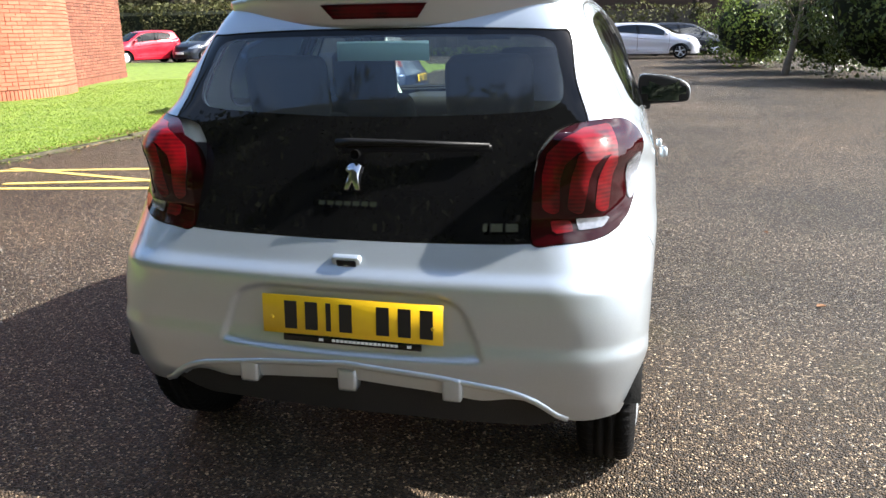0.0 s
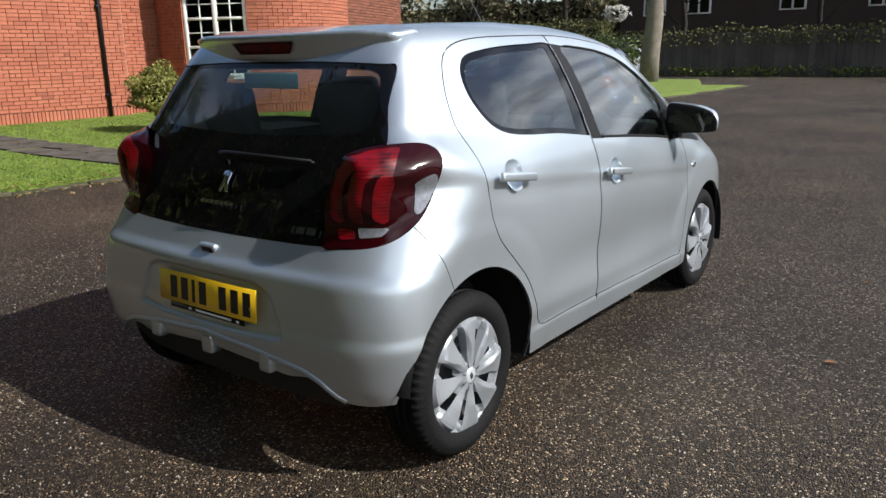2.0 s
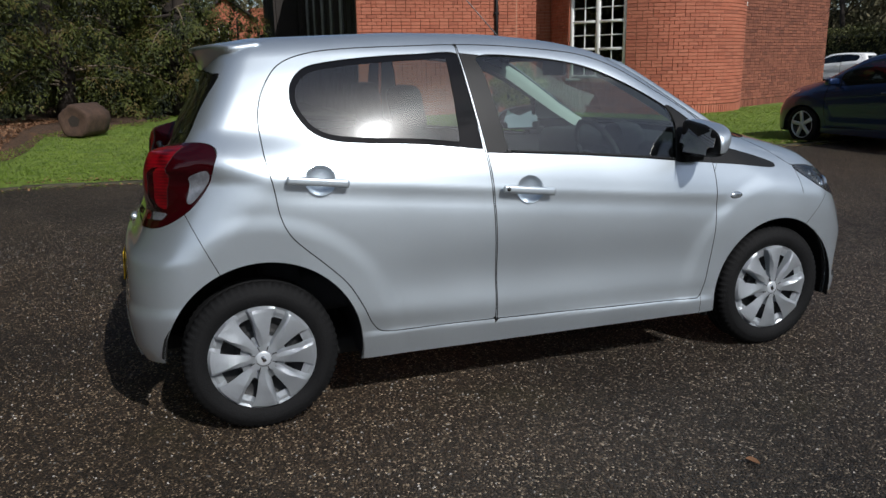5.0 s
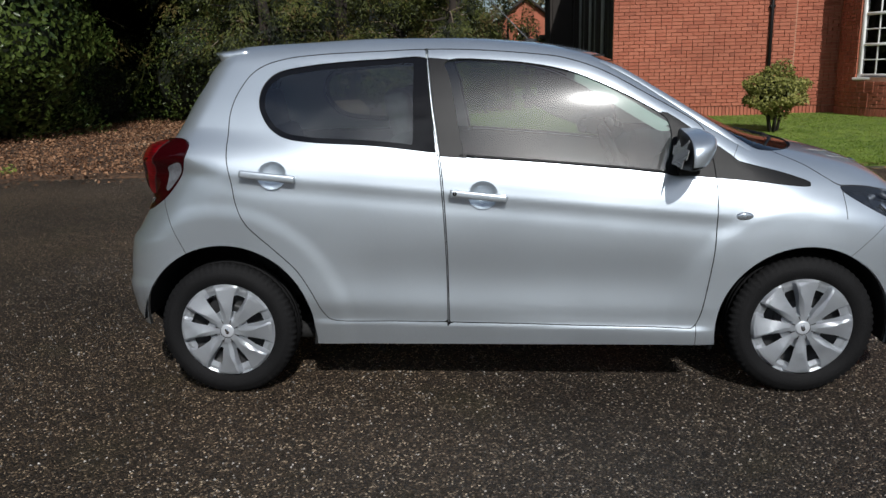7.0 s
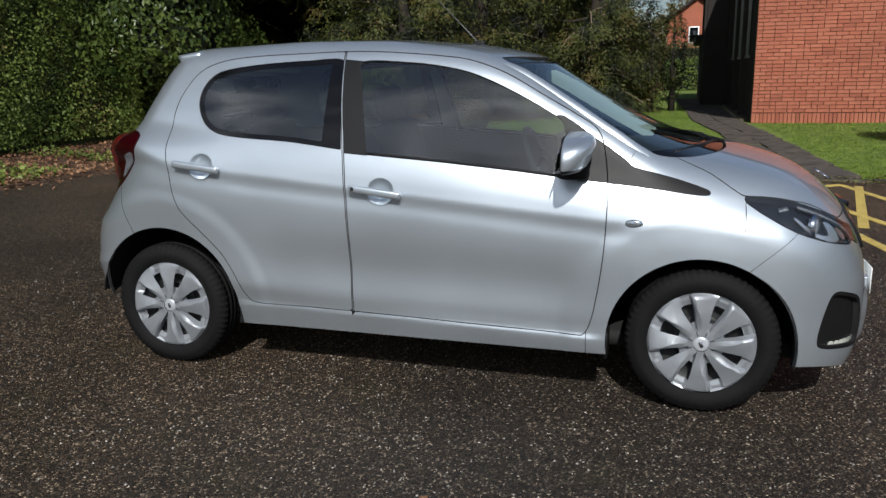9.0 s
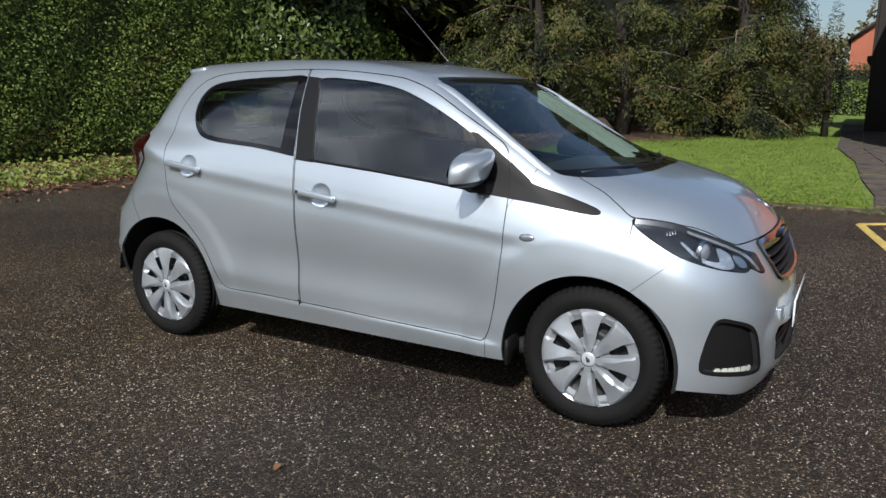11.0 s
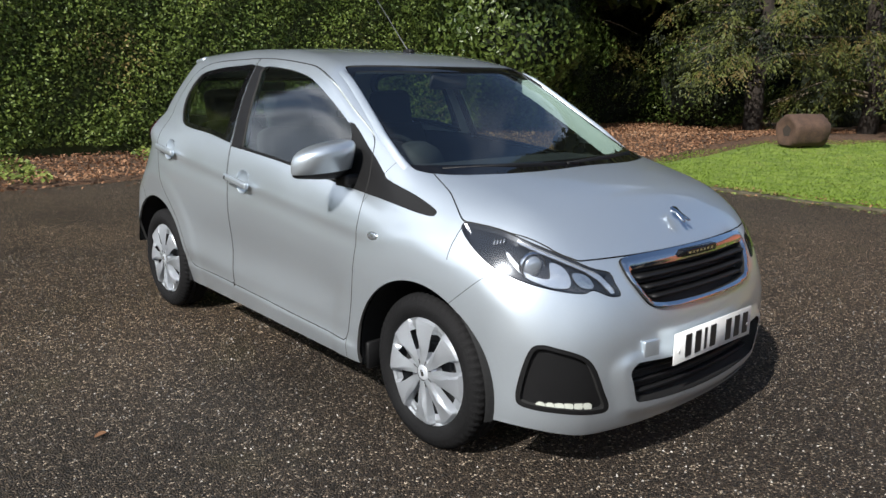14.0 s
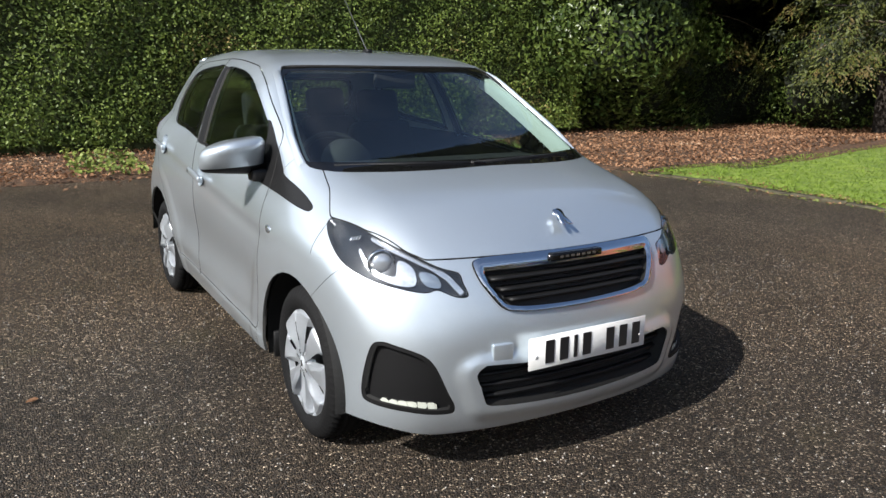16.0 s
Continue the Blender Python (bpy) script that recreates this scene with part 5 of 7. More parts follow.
def headlamp(car, lens, side):
    """Clear lens over a dark bowl with a projector, a bright reflector and a strip."""
    lamp = skin("headlight", lens, LENS, car, "clear headlight with dark bezel and projector lens", side=side, lift=0.002, deep=0.0)
    skin("bezel", lens, BEZEL, lamp, "smoked grey bezel", side=side, lift=-0.032, deep=-0.030)

    def place(u, z, depth):
        # a spot behind the lens at this height and place along the corner
        p = np.array([[0.6, 0.6 - u / 0.7071, z]])
        for _ in range(40):
            g = float(body(p)[0])
            p = p - np.array([[1, 1, 0]]) * 0.6 * g * 0.7071
        g = grad(body, p)[0]
        g /= np.linalg.norm(g)
        q = p[0] - depth * g
        return Vector((side * q[0], q[1], q[2])), Vector((side * g[0], g[1], g[2]))
    u, z = front_corner(lens)
    bowl = [(-0.700, 0.749), (-0.748, 0.731), (-0.769, 0.696), (-0.762, 0.671), (-0.709, 0.673), (-0.659, 0.687), (-0.615, 0.705), (-0.578, 0.738), (-0.552, 0.773), (-0.562, 0.776), (-0.594, 0.742), (-0.63, 0.714), (-0.665, 0.703), (-0.700, 0.702)]
    skin("reflector", clip(lens, poly(u, z, loop(bowl, 3))), REFLECTOR, lamp, "bright bowl-shaped reflector", side=side, lift=-0.020, deep=0.010)
    turn = [(-0.776, 0.716), (-0.82, 0.708), (-0.846, 0.683), (-0.846, 0.666), (-0.809, 0.670), (-0.785, 0.690)]
    skin("turn_signal", clip(lens, poly(u, z, loop(turn, 3))), LAMP_CLEAR, lamp, "faceted clear turn signal", side=side, lift=-0.022, deep=0.008)
    guide = [(-0.60, 0.807), (-0.651, 0.789), (-0.744, 0.754), (-0.817, 0.724), (-0.866, 0.693), (-0.911, 0.648)]
    skin("light_guide", clip(lens, strand(u, z, guide) - 0.0075), REFLECTOR, lamp, "pale strip along the upper edge", side=side, lift=-0.014, deep=0.010)
    p, g = place(-0.641, 0.742, 0.030)
    aim = Vector((side * 0.35, 0.93, 0.05)).to_track_quat("Z", "Y").to_matrix().to_4x4()
    at = Matrix.Translation(p) @ aim
    part("projector_ring", lathe([(0.0, 0.047), (0.014, 0.045), (0.016, 0.041), (0.006, 0.038), (-0.01, 0.036)], "z", 32, at), CHROME, lamp)
    part("projector_lens", lathe([(0.0, 0.037), (0.010, 0.034), (0.017, 0.026), (0.021, 0.014), (0.022, 0.001)], "z", 28, at), PROJECTOR, lamp, "domed projector lens")
    for i in range(4):
        p, g = place(-0.514 - 0.011 * i, 0.802 + 0.002 * i, 0.02)
        at = Matrix.Translation(p) @ g.to_track_quat("Z", "Y").to_matrix().to_4x4()
        part("marker_bar", box((-0.0022, -0.009, 0), (0.0022, 0.009, 0.003), 0, 1, at), REFLECTOR, lamp)


def hatchback():
    car = root("hatchback_car", CAR, "silver five-door hatchback with black rear glass, parked on tarmac", "car")
    half = nets(skin_field, (-0.05, -1.75, 0.06), (0.92, 1.92, 1.56), 0.0118)
    half = clip(half, -half[0][:, 0])
    half[0][:, 0] = np.where(half[0][:, 0] < 1e-4, 0, half[0][:, 0])
    rest = half
    # arches and lower edge
    for yw, zw, r in ARCH:
        rest = clip(rest, r - np.hypot(rest[0][:, 1] - yw, rest[0][:, 2] - zw))
    V = rest[0]
    low = np.where(V[:, 1] < -1.3, LIP(V[:, 0]), np.where(V[:, 1] > 1.3, 0.168 + 0.05 * ramp(V[:, 0], 0.5, 0.8), 0.226))
    rest = clip(rest, low - V[:, 2])
    # windscreen
    V = rest[0]
    screen, rest = take(rest, np.maximum(poly(V[:, 0], V[:, 2], SCREEN), 0.2 - V[:, 1]), 0.0015)
    V = screen[0]
    d = poly(V[:, 0], V[:, 2], SCREEN)
    pane, frame_ = take(screen, np.maximum(d + np.where((V[:, 2] < 1.33) & (np.abs(V[:, 0]) > 0.3), 0.006, 0.02), 1.005 - V[:, 2]), 0.0)

    def flatter(x, z):
        return 0.032 * np.clip(1 - (x / 0.6) ** 2, 0, 1) * np.sin(np.pi * np.clip((z - 1.0) / 0.355, 0, 1)) ** 0.8

    def screen_field(p):
        return body(p) + flatter(p[..., 0], p[..., 2])
    N = grad(body, pane[0])
    N /= np.linalg.norm(N, axis=1, keepdims=True)
    skin("windscreen", (pane[0] - N * flatter(*end_view(pane))[:, None], pane[1]), WINDSCREEN, car, "clear windscreen", screen_field, lift=-0.004, deep=0)
    skin("windscreen_border", frame_, BLACK_GLOSS, car, "black printed glass border and scuttle", lift=-0.004)
    # bonnet
    V = rest[0]
    d = np.maximum(np.maximum(V[:, 0] - HOOD_EDGE(V[:, 1]), 0.95 - V[:, 1]), 0.744 - V[:, 2])
    bonnet, rest = take(rest, d, 0.0022)
    skin("bonnet", bonnet, SILVER, car)
    # head lamps
    u, z = front_corner(rest)
    lens, rest = take(rest, np.maximum(poly(u, z, HEADLAMP), 1.2 - rest[0][:, 1]), 0.0015)
    # grille, intake and lamp pockets
    x, z = end_view(rest)
    grille, rest = take(rest, np.maximum(poly(x, z, GRILLE), 1.4 - rest[0][:, 1]), 0.001)
    gin, ring = take(grille, poly(*end_view(grille), GRILLE_IN), 0.0)

    def swollen(x, z):
        # the surround's rounded section
        a, b = np.maximum(-poly(x, z, GRILLE), 0), np.maximum(poly(x, z, GRILLE_IN), 0)
        t = a / np.maximum(a + b, 1e-6)
        return 0.022 * t * (1 - t) + 0.006 * (1 - t)

    def rounded(p):
        return body(p) - swollen(p[..., 0], p[..., 2])
    N = grad(body, ring[0])
    N /= np.linalg.norm(N, axis=1, keepdims=True)
    surround = skin("grille_surround", (ring[0] + N * swollen(*end_view(ring))[:, None], ring[1]), CHROME, car, "polished chrome grille surround", rounded, lift=0.004, deep=0.03)
    front_grille = skin("grille", gin, BLACK_LINER, car, "black grille with level slats", lift=-0.045, deep=-0.045)
    for i, zz in enumerate((0.677, 0.642, 0.608)):
        w = 0.345 - 0.028 * i
        pts = [(w * t, 1.80 - 0.30 * (zz - 0.62) - 0.173 * (w * t) ** 2 - 0.012, zz) for t in np.linspace(-1, 1, 15)]
        part("slat", ribbon(pts, 0.012, 0.036), BLACK_PLASTIC, front_grille)
    em = part("grille_plaque", box((-0.112, 1.735, 0.714), (0.112, 1.7695, 0.740), 0.007, 2), BLACK_GLOSS, surround, "black plaque with small bright bars")
    bars(em, pose(0, 1.7695, 0.728, 90, 0, 180), [0.015] * 7, 0.008, CHROME, 0.009)
    x, z = end_view(rest)
    intake, rest = take(rest, np.maximum(poly(x, z, INTAKE), 1.4 - rest[0][:, 1]), 0.0)
    low_grille = skin("lower_grille", intake, BLACK_LINER, car, "black lower grille with level slats", lift=-0.05, deep=-0.05)
    for i, zz in enumerate((0.368, 0.330, 0.292)):
        w = 0.412 - 0.016 * i
        pts = [(w * t, 1.819 - 0.173 * (w * t) ** 2 - 0.274 * (w * t) ** 4 - 0.012, zz) for t in np.linspace(-1, 1, 15)]
        part("slat", ribbon(pts, 0.013, 0.034), BLACK_PLASTIC, low_grille)
    u, z = front_corner(rest)
    fog, rest = take(rest, np.maximum(poly(u, z, FOG), 1.3 - rest[0][:, 1]), 0.0)
    u, z = front_corner(fog)
    inner = clip(fog, poly(u, z, FOG) + 0.016)
    u2, z2 = front_corner(fog)
    led = []
    for k in range(6):
        a, b = k / 6 + 0.002, (k + 1) / 6 - 0.002
        top_, low_ = [[(p[0] + (q_[0] - p[0]) * t, p[1] + (q_[1] - p[1]) * t) for t in (a, b)] for p, q_ in ((DRL[0], DRL[1]), (DRL[3], DRL[2]))]
        led.append(clip(fog, poly(u2, z2, [top_[0], top_[1], low_[1], low_[0]])))
    # front bumper and wings
    V = rest[0]
    seam = np.where(V[:, 2] < 0.72, 1.473 + (V[:, 2] - 0.708) * 1.18, 1.30)
    bumper, rest = take(rest, seam - V[:, 1], 0.0015)
    skin("front_bumper", bumper, SILVER, car, field=skin_field)
    # tail
    u, z = rear_corner(rest)
    tlamp, rest = take(rest, np.maximum(poly(u, z, TAILLAMP), rest[0][:, 1] + 1.0), 0.0015)
    x, z = end_view(rest)
    gate, rest = take(rest, np.maximum(poly(x, z, TAILGATE), rest[0][:, 1] + 1.0), 0.002)
    pane, panel = take(gate, poly(*end_view(gate), BACK_PANE), 0.0)
    skin("rear_window", pane, REAR_GLASS, car, "tinted rear window", lift=-0.002, deep=0)
    skin("tailgate_panel", panel, BLACK_GLOSS, car, "glossy black glass tailgate", lift=-0.002)
    V = rest[0]
    seam = np.minimum(-1.415 + (0.879 - V[:, 2]) * 0.46, -1.2)
    rbump, rest = take(rest, np.maximum(V[:, 1] - seam, V[:, 2] - 0.9), 0.0015)
    skin("rear_bumper", rbump, SILVER, car, field=skin_field)
    # doors
    y, z = side_view(rest)
    rdoor, rest = take(rest, np.maximum(poly(y, z, REAR_DOOR), 0.4 - rest[0][:, 0]), 0.002)
    y, z = side_view(rest)
    fdoor, rest = take(rest, np.maximum(poly(y, z, FRONT_DOOR), 0.4 - rest[0][:, 0]), 0.002)
    y, z = side_view(rest)
    strip, rest = take(rest, np.maximum(poly(y, z, SAIL), 0.665 - rest[0][:, 0]), 0.0008)
    V = rest[0]
    wing, shell = take(rest, np.maximum(0.878 + (V[:, 2] - 0.969) * 0.62 - V[:, 1], 0.74 - V[:, 1]), 0.0012)
    skin("body_shell", shell, SILVER, car, "silver roof, pillars, sills and rear quarters")
    rpane, rdoor = take(rdoor, poly(*side_view(rdoor), REAR_PANE), 0.0005)
    rcol, rdoor = take(rdoor, poly(*side_view(rdoor), PILLAR), 0.0)
    fpane, fdoor = take(fdoor, poly(*side_view(fdoor), FRONT_PANE), 0.0005)
    fcol, fdoor = take(fdoor, poly(*side_view(fdoor), PILLAR), 0.0)
    fsail, fdoor = take(fdoor, poly(*side_view(fdoor), SAIL), 0.0)
    cups = []
    for k, (yh, zh) in enumerate(((-0.097, 0.845), (-0.925, 0.936))):
        panel_ = (fdoor, rdoor)[k]
        away = 0.052 - np.hypot((panel_[0][:, 1] - yh) / 1.06, panel_[0][:, 2] - zh)
        if k:
            rdoor = clip(rdoor, away)
        else:
            fdoor = clip(fdoor, away)
        p = np.array([[0.82, yh, zh]])
        for _ in range(40):
            p[:, 0] -= 0.7 * body(p)
        n = grad(body, p)[0]
        cups.append((Vector(p[0]), Vector(n / np.linalg.norm(n))))
    dr = poly(*side_view(rpane), REAR_PANE)
    rclear, rborder = take(rpane, np.maximum(dr + 0.022, side_view(rpane)[0] + 0.37), 0.0)
    for side in (1, -1):
        d = skin("rear_door", rdoor, SILVER, car, "", side=side)
        skin("door_glass", rclear, SIDE_GLASS, d, "tinted door glass", side=side, lift=-0.005, deep=0)
        skin("glass_border", rborder, BLACK_GLOSS, d, "black printed glass border", side=side, lift=-0.005, deep=0)
        if len(rcol[1]):
            skin("door_pillar", rcol, PILLAR_BLACK, d, "black filmed door pillar", side=side, lift=-0.002)
        d = skin("front_door", fdoor, SILVER, car, "", side=side)
        skin("door_glass", fpane, SIDE_GLASS, d, "clear door glass", side=side, lift=-0.008, deep=0)
        skin("door_pillar", fcol, PILLAR_BLACK, d, "black filmed door pillar", side=side, lift=-0.002)
        skin("sail_panel", fsail, BLACK_PLASTIC, d, "black plastic mirror triangle", side=side, lift=-0.001)
        skin("wing_strip", strip, BLACK_PLASTIC, car, "black plastic strip running on to the wing", side=side, lift=-0.001)
        skin("front_wing", wing, SILVER, car, "", side=side)
        line = [(y, z) for y, z in [(-0.165, 0.994), (0.163, 0.966), (0.456, 0.936), (0.612, 0.917)]]
        yy = np.linspace(-0.16, 0.61, 24)
        zz = np.interp(yy, [p[0] for p in line], [p[1] for p in line])
        P = np.stack([np.full(24, 0.77), yy, zz], 1)
        for _ in range(25):
            P[:, 0] -= body(P)
        part("waist_seal", tube([(side * a, b, c) for a, b, c in P], 0.0065, 6), BLACK_PLASTIC, d, "black rubber window seal")
        for p, n in cups:
            q_ = Vector((side * n.x, n.y, n.z)).to_track_quat("Z", "Y").to_matrix().to_4x4()
            bm = lathe([(0.0005, 0.0555), (-0.002, 0.052), (-0.009, 0.047), (-0.017, 0.036), (-0.021, 0.02), (-0.022, 0.0005)], "z", 40)
            bm.transform(Matrix.Translation(Vector((side * p.x, p.y, p.z))) @ q_)
            for v in bm.verts:
                v.co.y = p.y + (v.co.y - p.y) * 1.06
            bmesh.ops.recalc_face_normals(bm, faces=bm.faces)
            part("handle_cup", bm, SILVER, car, "pressed cup behind the handle")
        handle(car, -0.113, 0.846, side, True)
        handle(car, -0.938, 0.934, side, False)
        mirror_unit(car, side)
        headlamp(car, lens, side)
        f = skin("lamp_pocket", fog, BLACK_PLASTIC, car, "black moulded lamp pocket", side=side, lift=-0.022, deep=-0.022)
        skin("pocket_rim", clip(fog, -(poly(*front_corner(fog), FOG) + 0.014)), BLACK_PLASTIC, f, side=side, lift=-0.003, deep=0.02)
        for piece in led:
            skin("day_light", piece, LED, f, "small white light of a strip", side=side, lift=-0.013, deep=0.010)
        # tail lamp
        u, z = rear_corner(tlamp)
        proud = (tlamp[0] + swell(u, z)[:, None] * np.array([0.12, -0.99, 0.0]), tlamp[1])
        t = skin("tail_light", proud, LAMP_DARK, car, "dark red tail light with three claw-shaped bands", lamp_skin, side, 0.004, 0.10)
        t.data.polygons.foreach_set("material_index", [0] * len(t.data.polygons))
        skin("indicator", clip(proud, poly(u, z, TAIL_WHITE)), LAMP_SMOKE, t, "clear wedge-shaped indicator", lamp_skin, side, 0.0065, 0.004)
        for c in CLAWS:
            band = clip(proud, np.maximum(np.maximum(strand(u, z, c) - 0.0185, u + 0.485), -(poly(u, z, TAIL_WHITE) - 0.006)))
            skin("claw_band", band, LAMP_RED, t, "bright red band", lamp_skin, side, 0.0062, 0.003)
        skin("reversing_light", clip(proud, poly(u, z, TAIL_REVERSE)), LAMP_SMOKE, t, "clear reversing light", lamp_skin, side, 0.0062, 0.003)
        skin("fog_light", clip(proud, poly(u, z, TAIL_FOG)), LAMP_RED, t, "red fog light", lamp_skin, side, 0.0062, 0.003)
        # side repeater
        rep = lathe([(0.0, 0.024), (0.004, 0.022), (0.007, 0.014), (0.008, 0.001)], "x", 24, Matrix.Diagonal((1, 1.45, 0.72, 1)))
        part("side_repeater", rep, LAMP_CLEAR, car, "clear oval side repeater").matrix_basis = pose(side * 0.803, 0.908, 0.745, 0, 0, 0 if side > 0 else 180)
        for yw, zw, r in ARCH:
            bm = lathe([(0.30, r + 0.015), (0.775, r + 0.010), (0.795, r + 0.002)], "x", 64)
            bm.transform(pose(0, yw, zw))
            cut = [f_ for f_ in bm.faces if f_.calc_center_median().z < (0.33 if f_.calc_center_median().y < -1.3 else 0.22)]
            bmesh.ops.delete(bm, geom=cut, context="FACES")
            bm.faces.new([bm.verts.new(p) for p in ((0.30, yw - r, 0.2), (0.30, yw + r, 0.2), (0.30, yw + r, 0.66), (0.30, yw - r, 0.66))])
            if side < 0:
                bm.transform(Matrix.Diagonal((-1, 1, 1, 1)))
            part("wheel_arch_liner", bm, BLACK_LINER, car)
        tyre_and_cap(car, -AXLE, side)
        tyre_and_cap(car, AXLE, side)
        part("mud_flap", box((min(side * 0.66, side * 0.77), 0.80, 0.19), (max(side * 0.66, side * 0.77), 0.822, 0.30), 0.004, 1), BLACK_PLASTIC, car)
    # spoiler

    def spoiler(p):
        x, y, z = np.abs(p[..., 0]), p[..., 1], p[..., 2]
        top = z - (TOP(y + 0.29 * x * x) - 0.04 * x * x - 0.056 * x ** 4) - 0.002 + 0.012 * ramp(x, 0.38, 0.52) - 0.05 * (y + 1.1) * (y < -1.1)
        back = -y - 1.292 + 0.46 * x * x - 0.45 * (z - 1.36)
        under = (1.322 - 0.03 * x * x) - z
        front = y + 1.06
        f = smax(smax(top, back, 0.012), under, 0.015)
        return smax(smax(f, x - 0.518 + 0.35 * (1.40 - z), 0.03), front, 0.02)
    m = nets(spoiler, (-0.04, -1.36, 1.28), (0.6, -1.0, 1.48), 0.0095)
    m = clip(m, -m[0][:, 0])
    sp = skin("roof_spoiler", m, SILVER, car, "silver roof spoiler over the rear window", spoiler, 0, 0, 0)
    bm = bmesh.new()
    rows = []
    for t in np.linspace(0, 1, 5):
        zz = 1.350 + 0.040 * t
        w = 0.128 + 0.032 * t
        rows.append([bm.verts.new((w * s, -1.300 + 0.46 * (w * s) ** 2 - 0.45 * (zz - 1.36), zz)) for s in np.linspace(-1, 1, 11)])
    for a, b in zip(rows, rows[1:]):
        for i in range(10):
            bm.faces.new((a[i], a[i + 1], b[i + 1], b[i]))
    bmesh.ops.solidify(bm, geom=bm.faces[:], thickness=-0.012)
    part("brake_light", bm, LAMP_RED, sp, "red high-level brake light")
    # plates, badges and other fittings of the tail
    rp = plate(car, pose(0.02, -1.640, 0.567, 90 - 4, 0, 0), PLATE_YELLOW, "rear_plate", "yellow rear number plate")
    part("dealer_strip", box((-0.20, -0.076, 0.0005), (0.20, -0.0555, 0.0035), 0.001, 1), BLACK_GLOSS, rp, "black strip with small pale marks")
    bars(rp, pose(0, -0.066, 0.003), [0.012, -0.02] + [0.009] * 16 + [-0.02, 0.012], 0.007, PLATE_WHITE, 0.003)
    btn = part("tailgate_button", box((-0.042, -0.012, -0.024), (0.042, 0.012, 0.024), 0.011, 3), SILVER, car, "silver pod with a black release and camera")
    btn.matrix_basis = pose(0.0, -1.592, 0.711, 24)
    part("release_recess", box((-0.026, -0.016, -0.018), (0.030, -0.008, 0.018), 0.004, 2), BLACK_GLOSS, btn)
    part("camera_lens", lathe([(-0.0155, 0.001), (-0.018, 0.004), (-0.0175, 0.007), (-0.014, 0.008)], "y", 16), CHROME, btn)
    badge = part("tail_badge", emblem(), CHROME, car, "small chrome emblem")
    badge.matrix_basis = pose(-0.01, -1.492, 0.93, 90 - 27)
    bars(car, pose(-0.012, -1.538, 0.863, 90 - 27), [0.019] * 7, 0.013, CHROME, 0.006)
    bars(car, pose(0.413, -1.543, 0.815, 90 - 27, 0, 8), [0.012, 0.032, 0.032], 0.022, CHROME, 0.008)
    wip = part("rear_wiper", tube([(-0.065, -1.463, 1.016), (-0.02, -1.467, 1.022), (0.12, -1.462, 1.022), (0.365, -1.447, 1.018)], 0.014, 8, 0.005), BLACK_PLASTIC, car, "black rear wiper arm")
    part("wiper_blade", tube([(-0.04, -1.456, 1.008), (0.15, -1.458, 1.012), (0.37, -1.44, 1.012)], 0.006, 6), BLACK_PLASTIC, wip)
    part("wiper_spindle", lathe([(-0.01, 0.014), (0.012, 0.012), (0.014, 0.001)], "y", 16, pose(-0.005, -1.478, 0.99)), BLACK_PLASTIC, wip)
    # lower lip of the tail with three ribs
    pts = []
    for xx in np.linspace(-0.605, 0.605, 45):
        p = np.array([[abs(xx), -1.6, float(LIP(np.float64(abs(xx)))) + 0.004]])
        for _ in range(25):
            p[:, 1] += body(p)
        pts.append((xx, p[0, 1] - 0.004, p[0, 2]))
    part("bumper_lip", tube(pts, 0.011, 8), SILVER, car, "raised silver moulding under the tail")
    bm = bmesh.new()
    rows = []
    for t in np.linspace(0, 1, 4):
        rows.append([bm.verts.new((a * (1 - 0.04 * t), b + 0.04 + 0.22 * t, c - 0.03 - 0.05 * t - (0.04 * t if c > 0.36 else 0))) for a, b, c in pts if abs(a) < 0.47])
    for a, b in zip(rows, rows[1:]):
        for i in range(len(rows[0]) - 1):
            bm.faces.new((a[i], a[i + 1], b[i + 1], b[i]))
    part("diffuser", bm, BLACK_LINER, car, "black valance under the tail")
    bm = bmesh.new()
    rows = []
    for t in np.linspace(0, 1, 4):
        rows.append([bm.verts.new((a * (1 - 0.02 * t), b + 0.006 + 0.008 * t * t, c - 0.006 - (0.046 - 0.038 * ramp(abs(a), 0.36, 0.53)) * t)) for a, b, c in pts if abs(a) < 0.55])
    for a, b in zip(rows, rows[1:]):
        for i in range(len(rows[0]) - 1):
            bm.faces.new((a[i], a[i + 1], b[i + 1], b[i]))
    bmesh.ops.recalc_face_normals(bm, faces=bm.faces)
    part("lower_valance", bm, SILVER, car, "silver strip under the moulding")
    for xx in (-0.30, 0.0, 0.30):
        part("rib", box((xx - 0.028, -1.648, 0.35), (xx + 0.028, -1.60, 0.418), 0.01, 2, pose(0, 0, 0)), SILVER, car)
    # nose: plate, badge, tow cover, splitter
    plate(car, pose(0.0, 1.847, 0.434, 90, 0, 180), PLATE_WHITE, "front_plate", "white front number plate")
    badge = part("bonnet_badge", emblem(), CHROME, car, "small chrome emblem")
    badge.matrix_basis = pose(0.0, 1.672, 0.842, 34, 0, 180)
    part("towing_cover", box((-0.036, -0.012, -0.031), (0.036, 0.003, 0.031), 0.004, 2), SILVER, car).matrix_basis = pose(0.337, 1.814, 0.446, 0, 0, -9.5)
    pts = [(x, 1.80 - 0.173 * x * x - 0.274 * x ** 4 - 0.09, 0.150) for x in np.linspace(-0.5, 0.5, 25)]
    part("front_splitter", ribbon(pts, 0.05, 0.03), BLACK_PLASTIC, car, "black lower lip under the nose")
